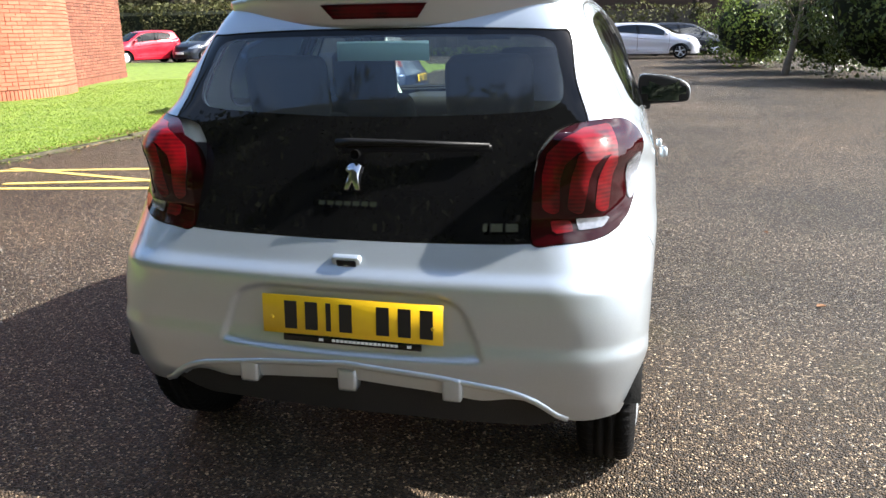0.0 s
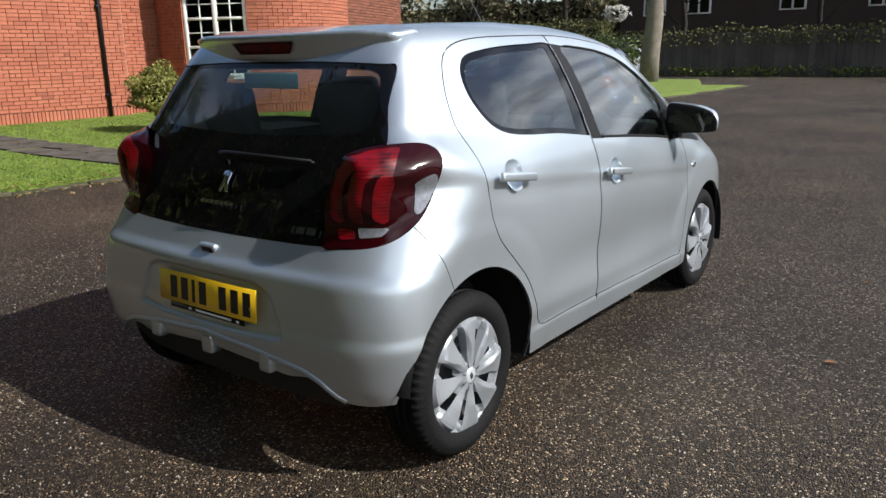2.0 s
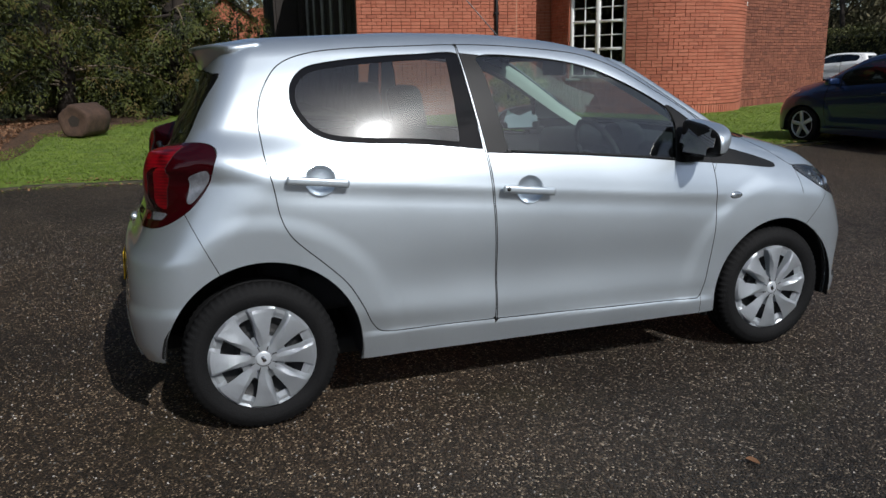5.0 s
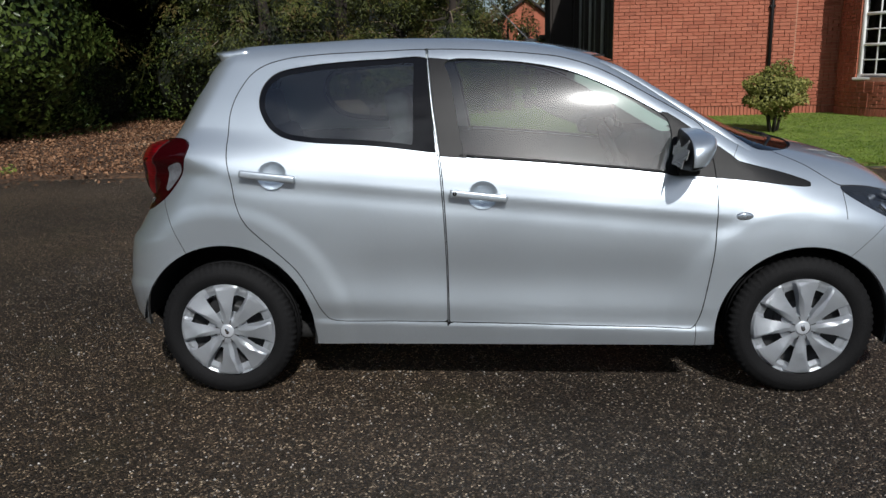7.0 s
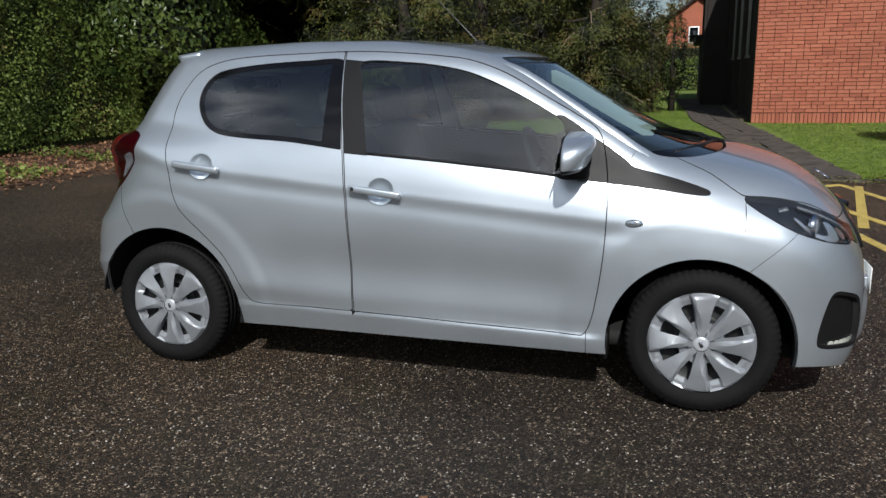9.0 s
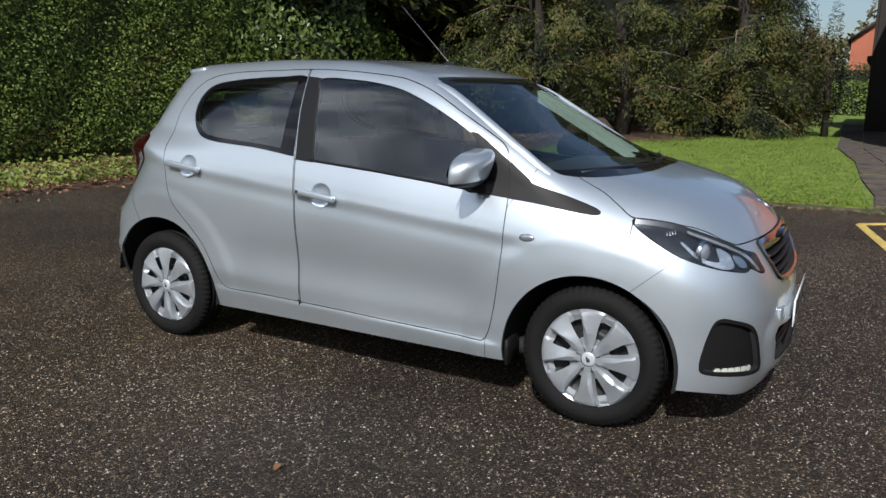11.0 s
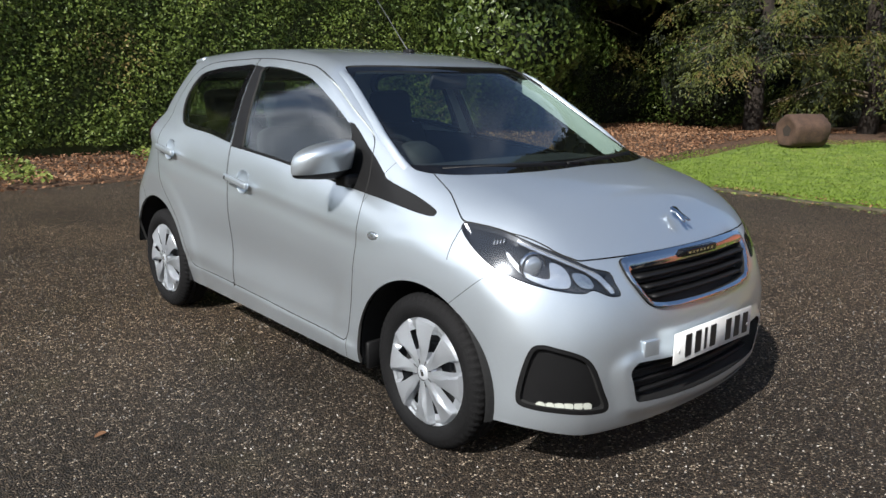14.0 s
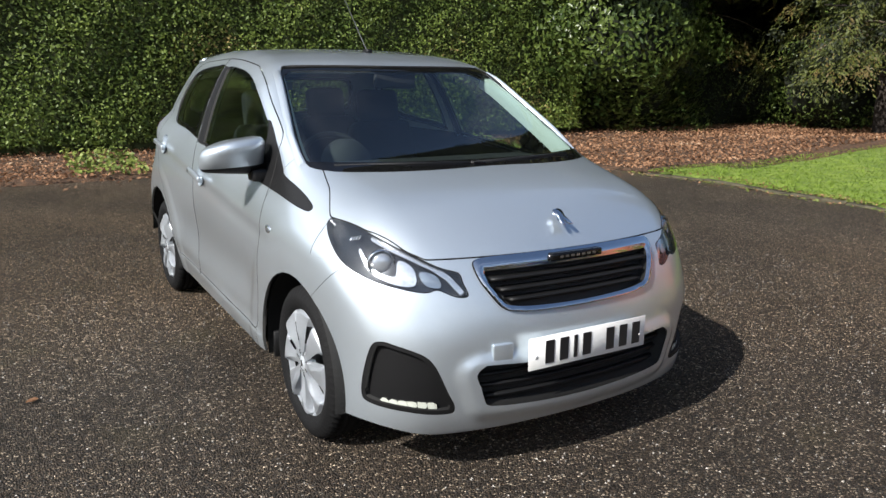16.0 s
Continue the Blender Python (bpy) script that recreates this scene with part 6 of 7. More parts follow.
    # wipers, aerial
    for a, b, c in (((-0.50, 1.095, 0.990), (-0.25, 1.172, 0.994), (0.08, 1.212, 0.990)), ((0.02, 1.222, 0.988), (0.3, 1.158, 0.994), (0.58, 1.04, 0.988))):
        w = part("wiper", tube([a, b, c], 0.009, 6), BLACK_PLASTIC, car, "black windscreen wiper")
    part("roof_aerial", tube([(0, 0.13, 1.437), (0.0, 0.12, 1.452), (0.0, -0.16, 1.74)], 0.004, 6, 0.0017), AERIAL_STEEL, car, "thin grey aerial")
    part("aerial_foot", box((-0.016, 0.10, 1.432), (0.016, 0.16, 1.455), 0.009, 2), BLACK_PLASTIC, car)
    # floor, inner walls and cabin

    def inner(p):
        return body(p) + 0.035
    m = nets(inner, (-0.06, -1.7, 0.1), (0.9, 1.9, 1.5), 0.03)
    m = clip(m, -m[0][:, 0])
    m = clip(m, 0.24 - m[0][:, 2])
    for yw, zw, r in ARCH:
        m = clip(m, r + 0.02 - np.hypot(m[0][:, 1] - yw, m[0][:, 2] - zw))
    m = clip(m, -np.maximum(poly(*side_view(m), FRONT_PANE) - 0.012, 0.35 - m[0][:, 0]))
    m = clip(m, -np.maximum(poly(*side_view(m), REAR_PANE) - 0.004, 0.35 - m[0][:, 0]))
    m = clip(m, -np.maximum(poly(*end_view(m), SCREEN) + 0.01, 0.2 - m[0][:, 1]))
    m = clip(m, -np.maximum(poly(*end_view(m), BACK_PANE) - 0.01, m[0][:, 1] + 1.0))
    upper, lower = take(m, 1.0 - m[0][:, 2], 0.0)
    upper = clip(upper, upper[0][:, 1] - 1.0)
    skin("cabin_lining", upper, TRIM_PALE, car, "pale roof and pillar lining", inner, 0, 0, 0.008)
    skin("inner_panel", lower, TRIM_DARK, car, "dark inner panels", inner, 0, 0, 0.008)
    # along each windscreen pillar: a raised silver edge, and pale trim inside the glass
    edge = np.array([(0.549, 1.345), (0.572, 1.285), (0.605, 1.195), (0.643, 1.093), (0.657, 1.03), (0.660, 1.0)])
    zz = np.linspace(1.345, 1.0, 22)
    P = []
    for a, c in zip(np.interp(-zz, -edge[:, 1], edge[:, 0]), zz):
        q_ = np.array([[a, 0.9, c]])
        for _ in range(80):
            q_[:, 1] -= 0.6 * body(q_)
        P.append(q_[0].copy())
    P = np.array(P)
    N = grad(body, P)
    N /= np.linalg.norm(N, axis=1, keepdims=True)
    A = np.gradient(P, axis=0)
    A /= np.linalg.norm(A, axis=1, keepdims=True)
    O = np.cross(N, A)
    O *= np.sign(O[:, :1])
    for side in (1, -1):
        for name, mat, label, prof in (("pillar_edge", SILVER, "raised silver pillar edge", ((0.034, -0.002), (0.026, 0.006), (0.010, 0.011), (0.003, 0.010), (0.001, -0.012))),
                                       ("pillar_trim", TRIM_PALE, "pale moulded pillar trim", ((-0.006, -0.010), (-0.014, -0.030), (-0.012, -0.055), (0.0, -0.085)))):
            bm = bmesh.new()
            rows = []
            for i in range(len(P)):
                ends = min(1.0, 0.35 + i / 3.0, 0.1 + (len(P) - 1 - i) / 5.0)
                rows.append([bm.verts.new(Vector(P[i] + O[i] * a + N[i] * (b if b < 0 else b * ends))) for a, b in prof])
            for r0, r1 in zip(rows, rows[1:]):
                for k in range(len(prof) - 1):
                    bm.faces.new((r0[k], r0[k + 1], r1[k + 1], r1[k]))
            if side < 0:
                bm.transform(Matrix.Diagonal((-1, 1, 1, 1)))
            bmesh.ops.recalc_face_normals(bm, faces=bm.faces[:])
            part(name, bm, mat, car, label)
    part("underbody", box((-0.62, -1.22, 0.19), (0.62, 1.62, 0.26), 0.03, 2), BLACK_LINER, car)
    part("dashboard", box((-0.61, 0.62, 0.62), (0.61, 1.10, 0.965), 0.09, 4), TRIM_DARK, car, "dark dashboard")
    part("instrument_pod", lathe([(-0.06, 0.10), (0.0, 0.105), (0.06, 0.09), (0.07, 0.01)], "y", 28, pose(0.34, 0.62, 0.95)), TRIM_DARK, car)
    st = part("steering_wheel", tube([(0.34 + 0.18 * math.cos(a), 0.49 - 0.07 * math.sin(a), 0.895 + 0.165 * math.sin(a)) for a in np.linspace(0, 2 * math.pi, 33)[:-1]], 0.014, 8, None, True), TRIM_DARK, car, "dark steering wheel")
    part("wheel_hub", box((0.27, 0.48, 0.84), (0.41, 0.53, 0.94), 0.02, 2), TRIM_DARK, st)
    for a, b in (((0.2, 0.49, 0.90), (0.28, 0.5, 0.9)), ((0.48, 0.49, 0.90), (0.40, 0.5, 0.9)), ((0.34, 0.54, 0.75), (0.34, 0.5, 0.86))):
        part("spoke", tube([a, b], 0.012, 6), CHROME, st)
    seat(car, 0.34, -0.03)
    seat(car, -0.34, -0.03)
    seat(car, 0.32, -0.78, True)
    seat(car, -0.32, -0.78, True)
    part("parcel_shelf", box((-0.52, -1.40, 0.93), (0.52, -1.08, 0.955), 0.01, 1), TRIM_DARK, car)
    part("cabin_mirror", box((-0.11, 0.41, 1.265), (0.11, 0.435, 1.335), 0.011, 2), TRIM_DARK, car, "dark interior mirror")
    part("screen_sticker", box((-0.12, -1.262, 1.245), (0.16, -1.258, 1.30), 0.002, 1, pose(0, -0.028, -0.012, 0)), STICKER, car, "pale blue sun-strip sticker inside the rear window")
    return car


def ribbon(points, high, deep):
    """A flat bar with rounded front along points, set level."""
    bm = bmesh.new()
    prof = [(0, -high / 2), (0.004, -high / 4), (0.005, 0), (0.004, high / 4), (0, high / 2), (-deep, high / 2), (-deep, -high / 2)]
    rings = [[bm.verts.new((x, y + a, z + b)) for a, b in prof] for x, y, z in points]
    for a, b in zip(rings, rings[1:]):
        for i in range(len(prof)):
            j = (i + 1) % len(prof)
            bm.faces.new((a[i], a[j], b[j], b[i]))
    bm.faces.new(rings[0])
    bm.faces.new(rings[-1][::-1])
    bmesh.ops.recalc_face_normals(bm, faces=bm.faces)
    return bm


def emblem():
    """A small upright plain shape of bright metal."""
    bm = sheet([(-0.022, -0.04), (-0.008, -0.04), (0.0, -0.015), (0.012, -0.04), (0.026, -0.04), (0.016, 0.0), (0.022, 0.03), (0.008, 0.04), (-0.014, 0.036), (-0.026, 0.016), (-0.012, 0.008), (-0.016, -0.012)], 0.006, 0.006)
    bmesh.ops.bevel(bm, geom=[e for e in bm.edges if e.is_manifold and all(v.co.z > 0.003 for v in e.verts)], offset=0.002, segments=1, affect="EDGES")
    return bm


BEZEL = plain("smoked_bezel", (0.030, 0.033, 0.040), 0.22, 0.35, vary=0.15, coarse=16, fine=80, bump=0.0)
PROJECTOR = plain("projector_glass", (0.50, 0.53, 0.57), 0.07, 0.65, vary=0.1, coarse=20, bump=0, coat=1.0)
LED = plain("led_strip", (0.5, 0.52, 0.46), 0.25, vary=0.15, coarse=60, fine=90, bump=0.1, coat=1.0)
STICKER = plain("pale_blue_film", (0.30, 0.52, 0.55), 0.5, vary=0.05, bump=0)
hatchback()

# ---- other parked cars ----
def parked_car(m, size, lacquer, label, alloy=True, fine=0.03):
    """A parked car of the same family of shapes, at another size and colour."""
    sx, sy, sz = size
    car = root("parked_car", m, label, "car", "parked cars")
    half = nets(body, (-0.06, -1.75, 0.06), (0.92, 1.92, 1.56), fine)
    half = clip(half, -half[0][:, 0])
    rest = half
    for yw, zw, r in ARCH:
        rest = clip(rest, r - np.hypot(rest[0][:, 1] - yw, rest[0][:, 2] - zw))
    rest = clip(rest, 0.2 + 0.06 * (rest[0][:, 1] < -1.3) - rest[0][:, 2])
    V = rest[0]
    screen, rest = take(rest, np.maximum(poly(V[:, 0], V[:, 2], SCREEN), 0.2 - V[:, 1]), 0)
    u, z = front_corner(rest)
    lens, rest = take(rest, np.maximum(poly(u, z, HEADLAMP), 1.2 - rest[0][:, 1]), 0)
    grille, rest = take(rest, np.maximum(poly(*end_view(rest), GRILLE), 1.4 - rest[0][:, 1]), 0)
    intake, rest = take(rest, np.maximum(poly(*end_view(rest), INTAKE), 1.4 - rest[0][:, 1]), 0)
    x, z = end_view(rest)
    lampd = np.maximum(np.maximum(0.50 - x, np.maximum(z - 1.0, 0.80 - z)), rest[0][:, 1] + 1.36)
    tail, rest = take(rest, lampd, 0.001)
    back, rest = take(rest, np.maximum(np.maximum(poly(*end_view(rest), BACK_PANE), 0.0 * rest[0][:, 0] - 1), rest[0][:, 1] + 1.0), 0)
    y, z = side_view(rest)
    rdoor, rest = take(rest, np.maximum(poly(y, z, REAR_DOOR), 0.4 - rest[0][:, 0]), 0.004)
    y, z = side_view(rest)
    fdoor, rest = take(rest, np.maximum(poly(y, z, FRONT_DOOR), 0.4 - rest[0][:, 0]), 0.004)
    rpane, rdoor = take(rdoor, poly(*side_view(rdoor), REAR_PANE), 0)
    fpane, fdoor = take(fdoor, poly(*side_view(fdoor), FRONT_PANE), 0)
    fcol, fdoor = take(fdoor, poly(*side_view(fdoor), PILLAR), 0)
    S = Matrix.Diagonal((sx, sy, sz, 1))

    def add(name, mesh, mat, lab="", side=0, lift_=0.0, parent=None):
        if len(mesh[1]):
            o = skin(name, mesh, mat, parent or car, lab, side=side, lift=lift_, deep=0.01 if mat is lacquer else 0)
            o.data.transform(S)
            return o
    add("body_shell", rest, lacquer)
    add("windscreen", screen, DARK_PANE, "dark windscreen")
    add("rear_window", back, DARK_PANE, "dark rear window")
    add("grille", grille, BLACK_PLASTIC)
    add("lower_grille", intake, BLACK_PLASTIC)
    for side in (1, -1):
        for nm, door, pane in (("rear_door", rdoor, rpane), ("front_door", fdoor, fpane)):
            d = add(nm, door, lacquer, "", side)
            add("door_glass", pane, DARK_PANE, "dark door glass", side, -0.004, d)
        add("door_pillar", fcol, BLACK_GLOSS, "", side)
        add("headlight", lens, LAMP_CLEAR, "clear headlight", side)
        add("tail_light", tail, LAMP_RED, "red tail light", side, 0.004)
        b = box((0.74, 0.64, 0.95), (0.93, 0.74, 1.05), 0.03, 2)
        b.transform(S)
        if side < 0:
            b.transform(Matrix.Diagonal((-1, 1, 1, 1)))
            bmesh.ops.reverse_faces(b, faces=b.faces[:])
        part("door_mirror", b, lacquer, car)
        for yh, zh in ((-0.113, 0.846), (-0.938, 0.934)):
            hb = box((-0.012, -0.09, -0.013), (0.012, 0.09, 0.013), 0.008, 1, pose(side * 0.828 * sx, yh * sy, zh * sz))
            part("door_handle", hb, lacquer, car)
        for yw in (-AXLE * sy, AXLE * sy):
            w = root("wheel", pose(side * 0.70 * sx, yw, 0.29, 0, 0, 0 if side > 0 else 180), "", "")
            w.parent = car
            part("tyre", lathe([(-0.08, 0.2), (-0.09, 0.25), (-0.075, 0.283), (-0.05, 0.29), (0.05, 0.29), (0.075, 0.283), (0.088, 0.25), (0.08, 0.2)], "x", 40), RUBBER, w)
            part("rim", lathe([(0.06, 0.2), (0.03, 0.19), (0.02, 0.001)], "x", 28), STEEL_DARK, w)
            if alloy:
                for k in range(5):
                    part("spoke", box((0.05, -0.028, 0.03), (0.085, 0.028, 0.2), 0.008, 1, pose(0, 0, 0, 72 * k + 10)), HUBCAP, w)
                part("wheel_centre", lathe([(0.05, 0.05), (0.09, 0.04), (0.092, 0.001)], "x", 20), HUBCAP, w)
                part("rim_lip", lathe([(0.07, 0.195), (0.086, 0.2), (0.084, 0.208), (0.07, 0.21)], "x", 36), HUBCAP, w)
            else:
                part("hubcap", lathe([(0.07, 0.205), (0.085, 0.18), (0.09, 0.05), (0.09, 0.001)], "x", 28), HUBCAP, w)
    part("underbody", box((-0.7 * sx, -1.5 * sy, 0.17), (0.7 * sx, 1.6 * sy, 0.32)), BLACK_LINER, car)
    p = part("rear_plate", box((-0.26, -0.055, 0), (0.26, 0.055, 0.01), 0.002, 1), PLATE_YELLOW, car, "yellow number plate")
    p.matrix_basis = pose(0, -1.668 * sy, 0.60 * sz, 88, 0, 0)
    bars(p, pose(0, 0, 0.009), [0.05, 0.05, 0.014, 0.05, -0.02, 0.05, 0.05, 0.05], 0.079, INK)
    p = part("front_plate", box((-0.26, -0.055, 0), (0.26, 0.055, 0.01), 0.002, 1), PLATE_WHITE, car, "white number plate")
    p.matrix_basis = pose(0, 1.842 * sy, 0.45 * sz, 90, 0, 180)
    part("cabin", box((-0.6 * sx, -1.2 * sy, 0.3), (0.6 * sx, 0.9 * sy, 0.95 * sz), 0.08, 2), TRIM_DARK, car)
    return car


DARK_PANE = glass("dark_pane", (0.16, 0.18, 0.19), 0.09)
BLUE = paint("blue_lacquer", (0.010, 0.026, 0.085), 0.5, 0.35, 0.1)
RED = paint("red_lacquer", (0.50, 0.012, 0.03), 0.2, 0.3)
NAVY = paint("navy_lacquer", (0.02, 0.025, 0.04), 0.3, 0.3)
WHITE = paint("white_lacquer", (0.80, 0.80, 0.80), 0.0, 0.35)
LILAC = paint("pale_silver_lacquer", (0.60, 0.62, 0.72), 0.4, 0.35)
parked_car(pose(-4.82, 8.75, 0, 0, 0, 91.6), (1.04, 1.17, 0.96), BLUE, "metallic blue hatchback with alloy wheels parked on tarmac", True, 0.024)
parked_car(pose(0.39, 31.2, 0, 0, 0, -90.6), (1.08, 1.22, 1.0), LILAC, "pale silver hatchback parked by a dark fence")
parked_car(pose(1.9, 34.6, 0, 0, 0, -75), (1.05, 1.15, 1.0), NAVY, "dark hatchback behind a pale silver car")
parked_car(pose(-22.6, 29.0, 0.0, 0, 0, 150), (1.03, 1.08, 1.04), RED, "red high-roofed car parked before a hedge", False)
parked_car(pose(-20.0, 30.8, 0.0, 0, 0, 165), (1.05, 1.15, 1.0), NAVY, "dark blue car parked before a hedge")
parked_car(pose(-27.2, 30.3, 0.0, 0, 0, 110), (1.04, 1.1, 1.0), WHITE, "white hatchback parked beyond the building", False)
parked_car(pose(-13.5, 31.0, 0.0, 0, 0, 180), (1.05, 1.2, 1.0), LILAC, "pale silver car parked before a hedge")

# ---- planting ----
def cards(name, P, N, size, mat, parent=None, label="", aspect=0.55, droop=0.0, spread=0.9, bend=0.25, along=None):
    """Small folded leaves at points, facing roughly along their normals."""
    n = len(P)
    d = N + rng.normal(0, spread, (n, 3))
    d /= np.linalg.norm(d, axis=1, keepdims=True)
    a = rng.normal(0, 1, (n, 3))
    a[:, 2] -= droop
    if along is not None:
        a = along + 0.3 * a
    a -= (a * d).sum(1, keepdims=True) * d
    a /= np.maximum(np.linalg.norm(a, axis=1, keepdims=True), 1e-6)
    b = np.cross(d, a)
    s = (size * rng.uniform(0.6, 1.35, n))[:, None]
    V = np.stack([P - a * s * 0.5, P + b * s * aspect * 0.5 + d * s * bend * 0.4, P + a * s * 0.5, P - b * s * aspect * 0.5 + d * s * bend * 0.4], 1).reshape(-1, 3)
    i = 4 * np.arange(n)[:, None]
    F = np.concatenate([i + [0, 1, 2], i + [0, 2, 3]], 1).reshape(-1, 3)
    me = bpy.data.meshes.new(name)
    me.vertices.add(len(V))
    me.vertices.foreach_set("co", V.ravel())
    me.loops.add(F.size)
    me.loops.foreach_set("vertex_index", F.ravel().astype(np.int32))
    me.polygons.add(len(F))
    me.polygons.foreach_set("loop_start", (3 * np.arange(len(F))).astype(np.int32))
    me.update()
    me.validate()
    return obj(name, me, parent, label, mat)


def lumpy(lo, hi, n, seed=0, amount=0.25):
    """Points and normals over the front, top and ends of a clipped block, with an uneven face."""
    r = np.random.default_rng(seed)
    x, y, z = [r.uniform(a, b, n) for a, b in zip(lo, hi)]
    k = r.integers(0, 10, n)
    front = k < 6
    top = (k >= 6) & (k < 8)
    wave = amount * (np.sin(1.9 * x + 0.7 * z) + np.sin(0.8 * x - 2.1 * z + 1) + np.sin(4.3 * x + 3.1 * z)) / 3
    depth = np.abs(r.normal(0, 0.16, n))
    y = np.where(front, hi[1] + wave - depth, y)
    z = np.where(top, hi[2] + wave - depth, z)
    x = np.where(k == 8, hi[0] + wave - depth, np.where(k == 9, lo[0] - wave + depth, x))
    N = np.stack([np.where(k == 8, 1, np.where(k == 9, -1, 0)), np.where(front, 1.0, 0.1), np.where(top, 1.0, 0.25)], 1)
    return np.stack([x, y, z], 1), N


def clump(c, r, n, seed):
    """Points in the outer part of an uneven rounded crown."""
    q = np.random.default_rng(seed)
    d = q.normal(0, 1, (n, 3))
    d /= np.linalg.norm(d, axis=1, keepdims=True)
    s = q.uniform(0.55, 1.0, n) ** 0.5 * (1 + 0.22 * np.sin(5 * d[:, 0] + seed) * np.sin(4 * d[:, 1] + 2 * seed) + 0.12 * np.sin(9 * d[:, 2] + seed))
    return np.array(c) + d * s[:, None] * np.array(r), d


def limbs(base, top, r0, r1, n, seed, reach=1.2, up=0.4, mat=None, parent=None):
    """A tapered trunk with limbs."""
    q = random.Random(seed)
    base, top = Vector(base), Vector(top)
    pts = [base.lerp(top, t) + Vector((q.uniform(-1, 1), q.uniform(-1, 1), 0)) * 0.06 * (top - base).length * t * (1 - t) * 2 for t in np.linspace(0, 1, 8)]
    part("trunk", tube(pts, r0, 12, r1), mat, parent)
    for i in range(n):
        t = q.uniform(0.25, 0.95)
        p = base.lerp(top, t)
        a = q.uniform(0, 6.283)
        L = reach * (1.15 - t) * q.uniform(0.7, 1.3)
        d = Vector((math.cos(a), math.sin(a), up))
        part("limb", tube([p, p + d * L * 0.5 + Vector((0, 0, -0.05)), p + d * L], r0 * 0.3 * (1.2 - t), 6, 0.01), mat, parent)


def clipped_hedge():
    h = root("clipped_hedge", pose(0, 0, 0), "tall clipped evergreen hedge with some browned leaves", "hedge")
    lo, hi = (-9.2, -10.6, 0.1), (15, -9.0, 3.7)
    # dark block behind the leaves paints the shade in their gaps
    part("core_shade", box((lo[0] + 0.3, lo[1], 0.0), (hi[0], hi[1] - 0.22, hi[2] - 0.3), 0.1, 1), HEDGE_CORE_SHADE, h, "", False)
    P, N = lumpy(lo, hi, 210000, 3, 0.13)
    P[:, 2] = np.where(P[:, 2] < 0.3, 0.3 + rng.uniform(0, 0.5, len(P)), P[:, 2])
    cards("leaves", P, N, 0.055, HEDGE_LEAF, h, "", 0.6, 0, 0.65)


clipped_hedge()


def shrub(c, r, n, mat, label, seed, size=0.07, stem=True):
    s = root("shrub", pose(0, 0, 0), label, "shrub", "garden shrubs")
    P, N = clump(c, r, n, seed)
    dz = np.clip((np.array(c)[2] - P[:, 2]) / r[2], 0, 1)
    P[:, :2] = np.array(c)[:2] + (P[:, :2] - np.array(c)[:2]) / np.sqrt(1 - 0.55 * dz * dz)[:, None]
    P = P[P[:, 2] > 0.05]
    cards("leaves", P, P - np.array(c), size, mat, s, "", 0.5, 0.2, 0.7)
    # near-black solid inside the leaves stands in for the shrub's inner shade
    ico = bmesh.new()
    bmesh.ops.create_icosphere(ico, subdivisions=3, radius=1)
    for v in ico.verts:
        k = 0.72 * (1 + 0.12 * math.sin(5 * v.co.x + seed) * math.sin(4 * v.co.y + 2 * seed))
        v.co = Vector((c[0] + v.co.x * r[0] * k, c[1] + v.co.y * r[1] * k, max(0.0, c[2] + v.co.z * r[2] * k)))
    part("inner_shade_mass", ico, CORE_SHADE, s)
    if stem:
        z0 = float(lift(c[0], c[1])) if c[0] < -5 else 0.0
        part("stem", tube([(c[0], c[1], z0 - 0.05), (c[0] + 0.03, c[1], c[2])], 0.06, 8, 0.03), BARK, s)
    return s


def ball_bush():
    s = root("round_bush", pose(0, 0, 0), "rounded bush with yellow-green leaves on a short stem on the lawn", "bush")
    c = (-10.0, 4.75, 0.80)
    P, N = clump(c, (0.50, 0.50, 0.42), 6400, 5)
    cards("leaves", P, P - np.array(c), 0.055, BUSH_LEAF, s, "", 0.6, 0, 0.7)
    # solid inside the leaves, coloured as the bush's inner shade
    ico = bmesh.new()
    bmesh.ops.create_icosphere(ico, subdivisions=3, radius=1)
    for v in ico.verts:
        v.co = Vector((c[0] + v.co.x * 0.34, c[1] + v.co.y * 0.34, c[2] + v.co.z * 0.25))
    part("inner_shade_mass", ico, CORE_SHADE, s)
    z0 = float(lift(c[0], c[1]))
    for i in range(5):
        a = i * 1.3
        part("stem", tube([(c[0] + 0.05 * math.cos(a), c[1] + 0.05 * math.sin(a), z0 - 0.03), (c[0] + 0.16 * math.cos(a), c[1] + 0.16 * math.sin(a), 0.62)], 0.03, 6, 0.015), BARK, s)


ball_bush()


def conifer(x, y, high, wide, n, seed, low=0.5):
    """A dark drooping conifer: trunk, limbs and hanging sprays."""
    q = np.random.default_rng(seed)
    z0 = float(lift(x, y))
    t = root("conifer", pose(0, 0, 0), "dark drooping conifer with browned sprays at the lawn's edge", "tree", "conifer belt")
    limbs((x, y, z0 - 0.1), (x, y, high), 0.22, 0.05, 12, seed, wide * 0.9, -0.05, BARK, t)
    m = 104
    az = q.uniform(0, 2 * math.pi, m)
    hz = low + 0.35 + (high - low) * q.uniform(0, 1, m) ** 1.9
    reach = wide * (1 - (hz / (high + 0.5)) ** 1.5) * q.uniform(0.55, 1.1, m) + 0.25
    dirs = np.stack([np.cos(az), np.sin(az)], 1)
    for i in range(0, m, 6):
        pts = [(x + dirs[i, 0] * reach[i] * t, y + dirs[i, 1] * reach[i] * t, z0 + hz[i] + 0.25 * math.sin(2.2 * t) - 0.55 * t * t * reach[i] / wide) for t in np.linspace(0, 1, 7)]
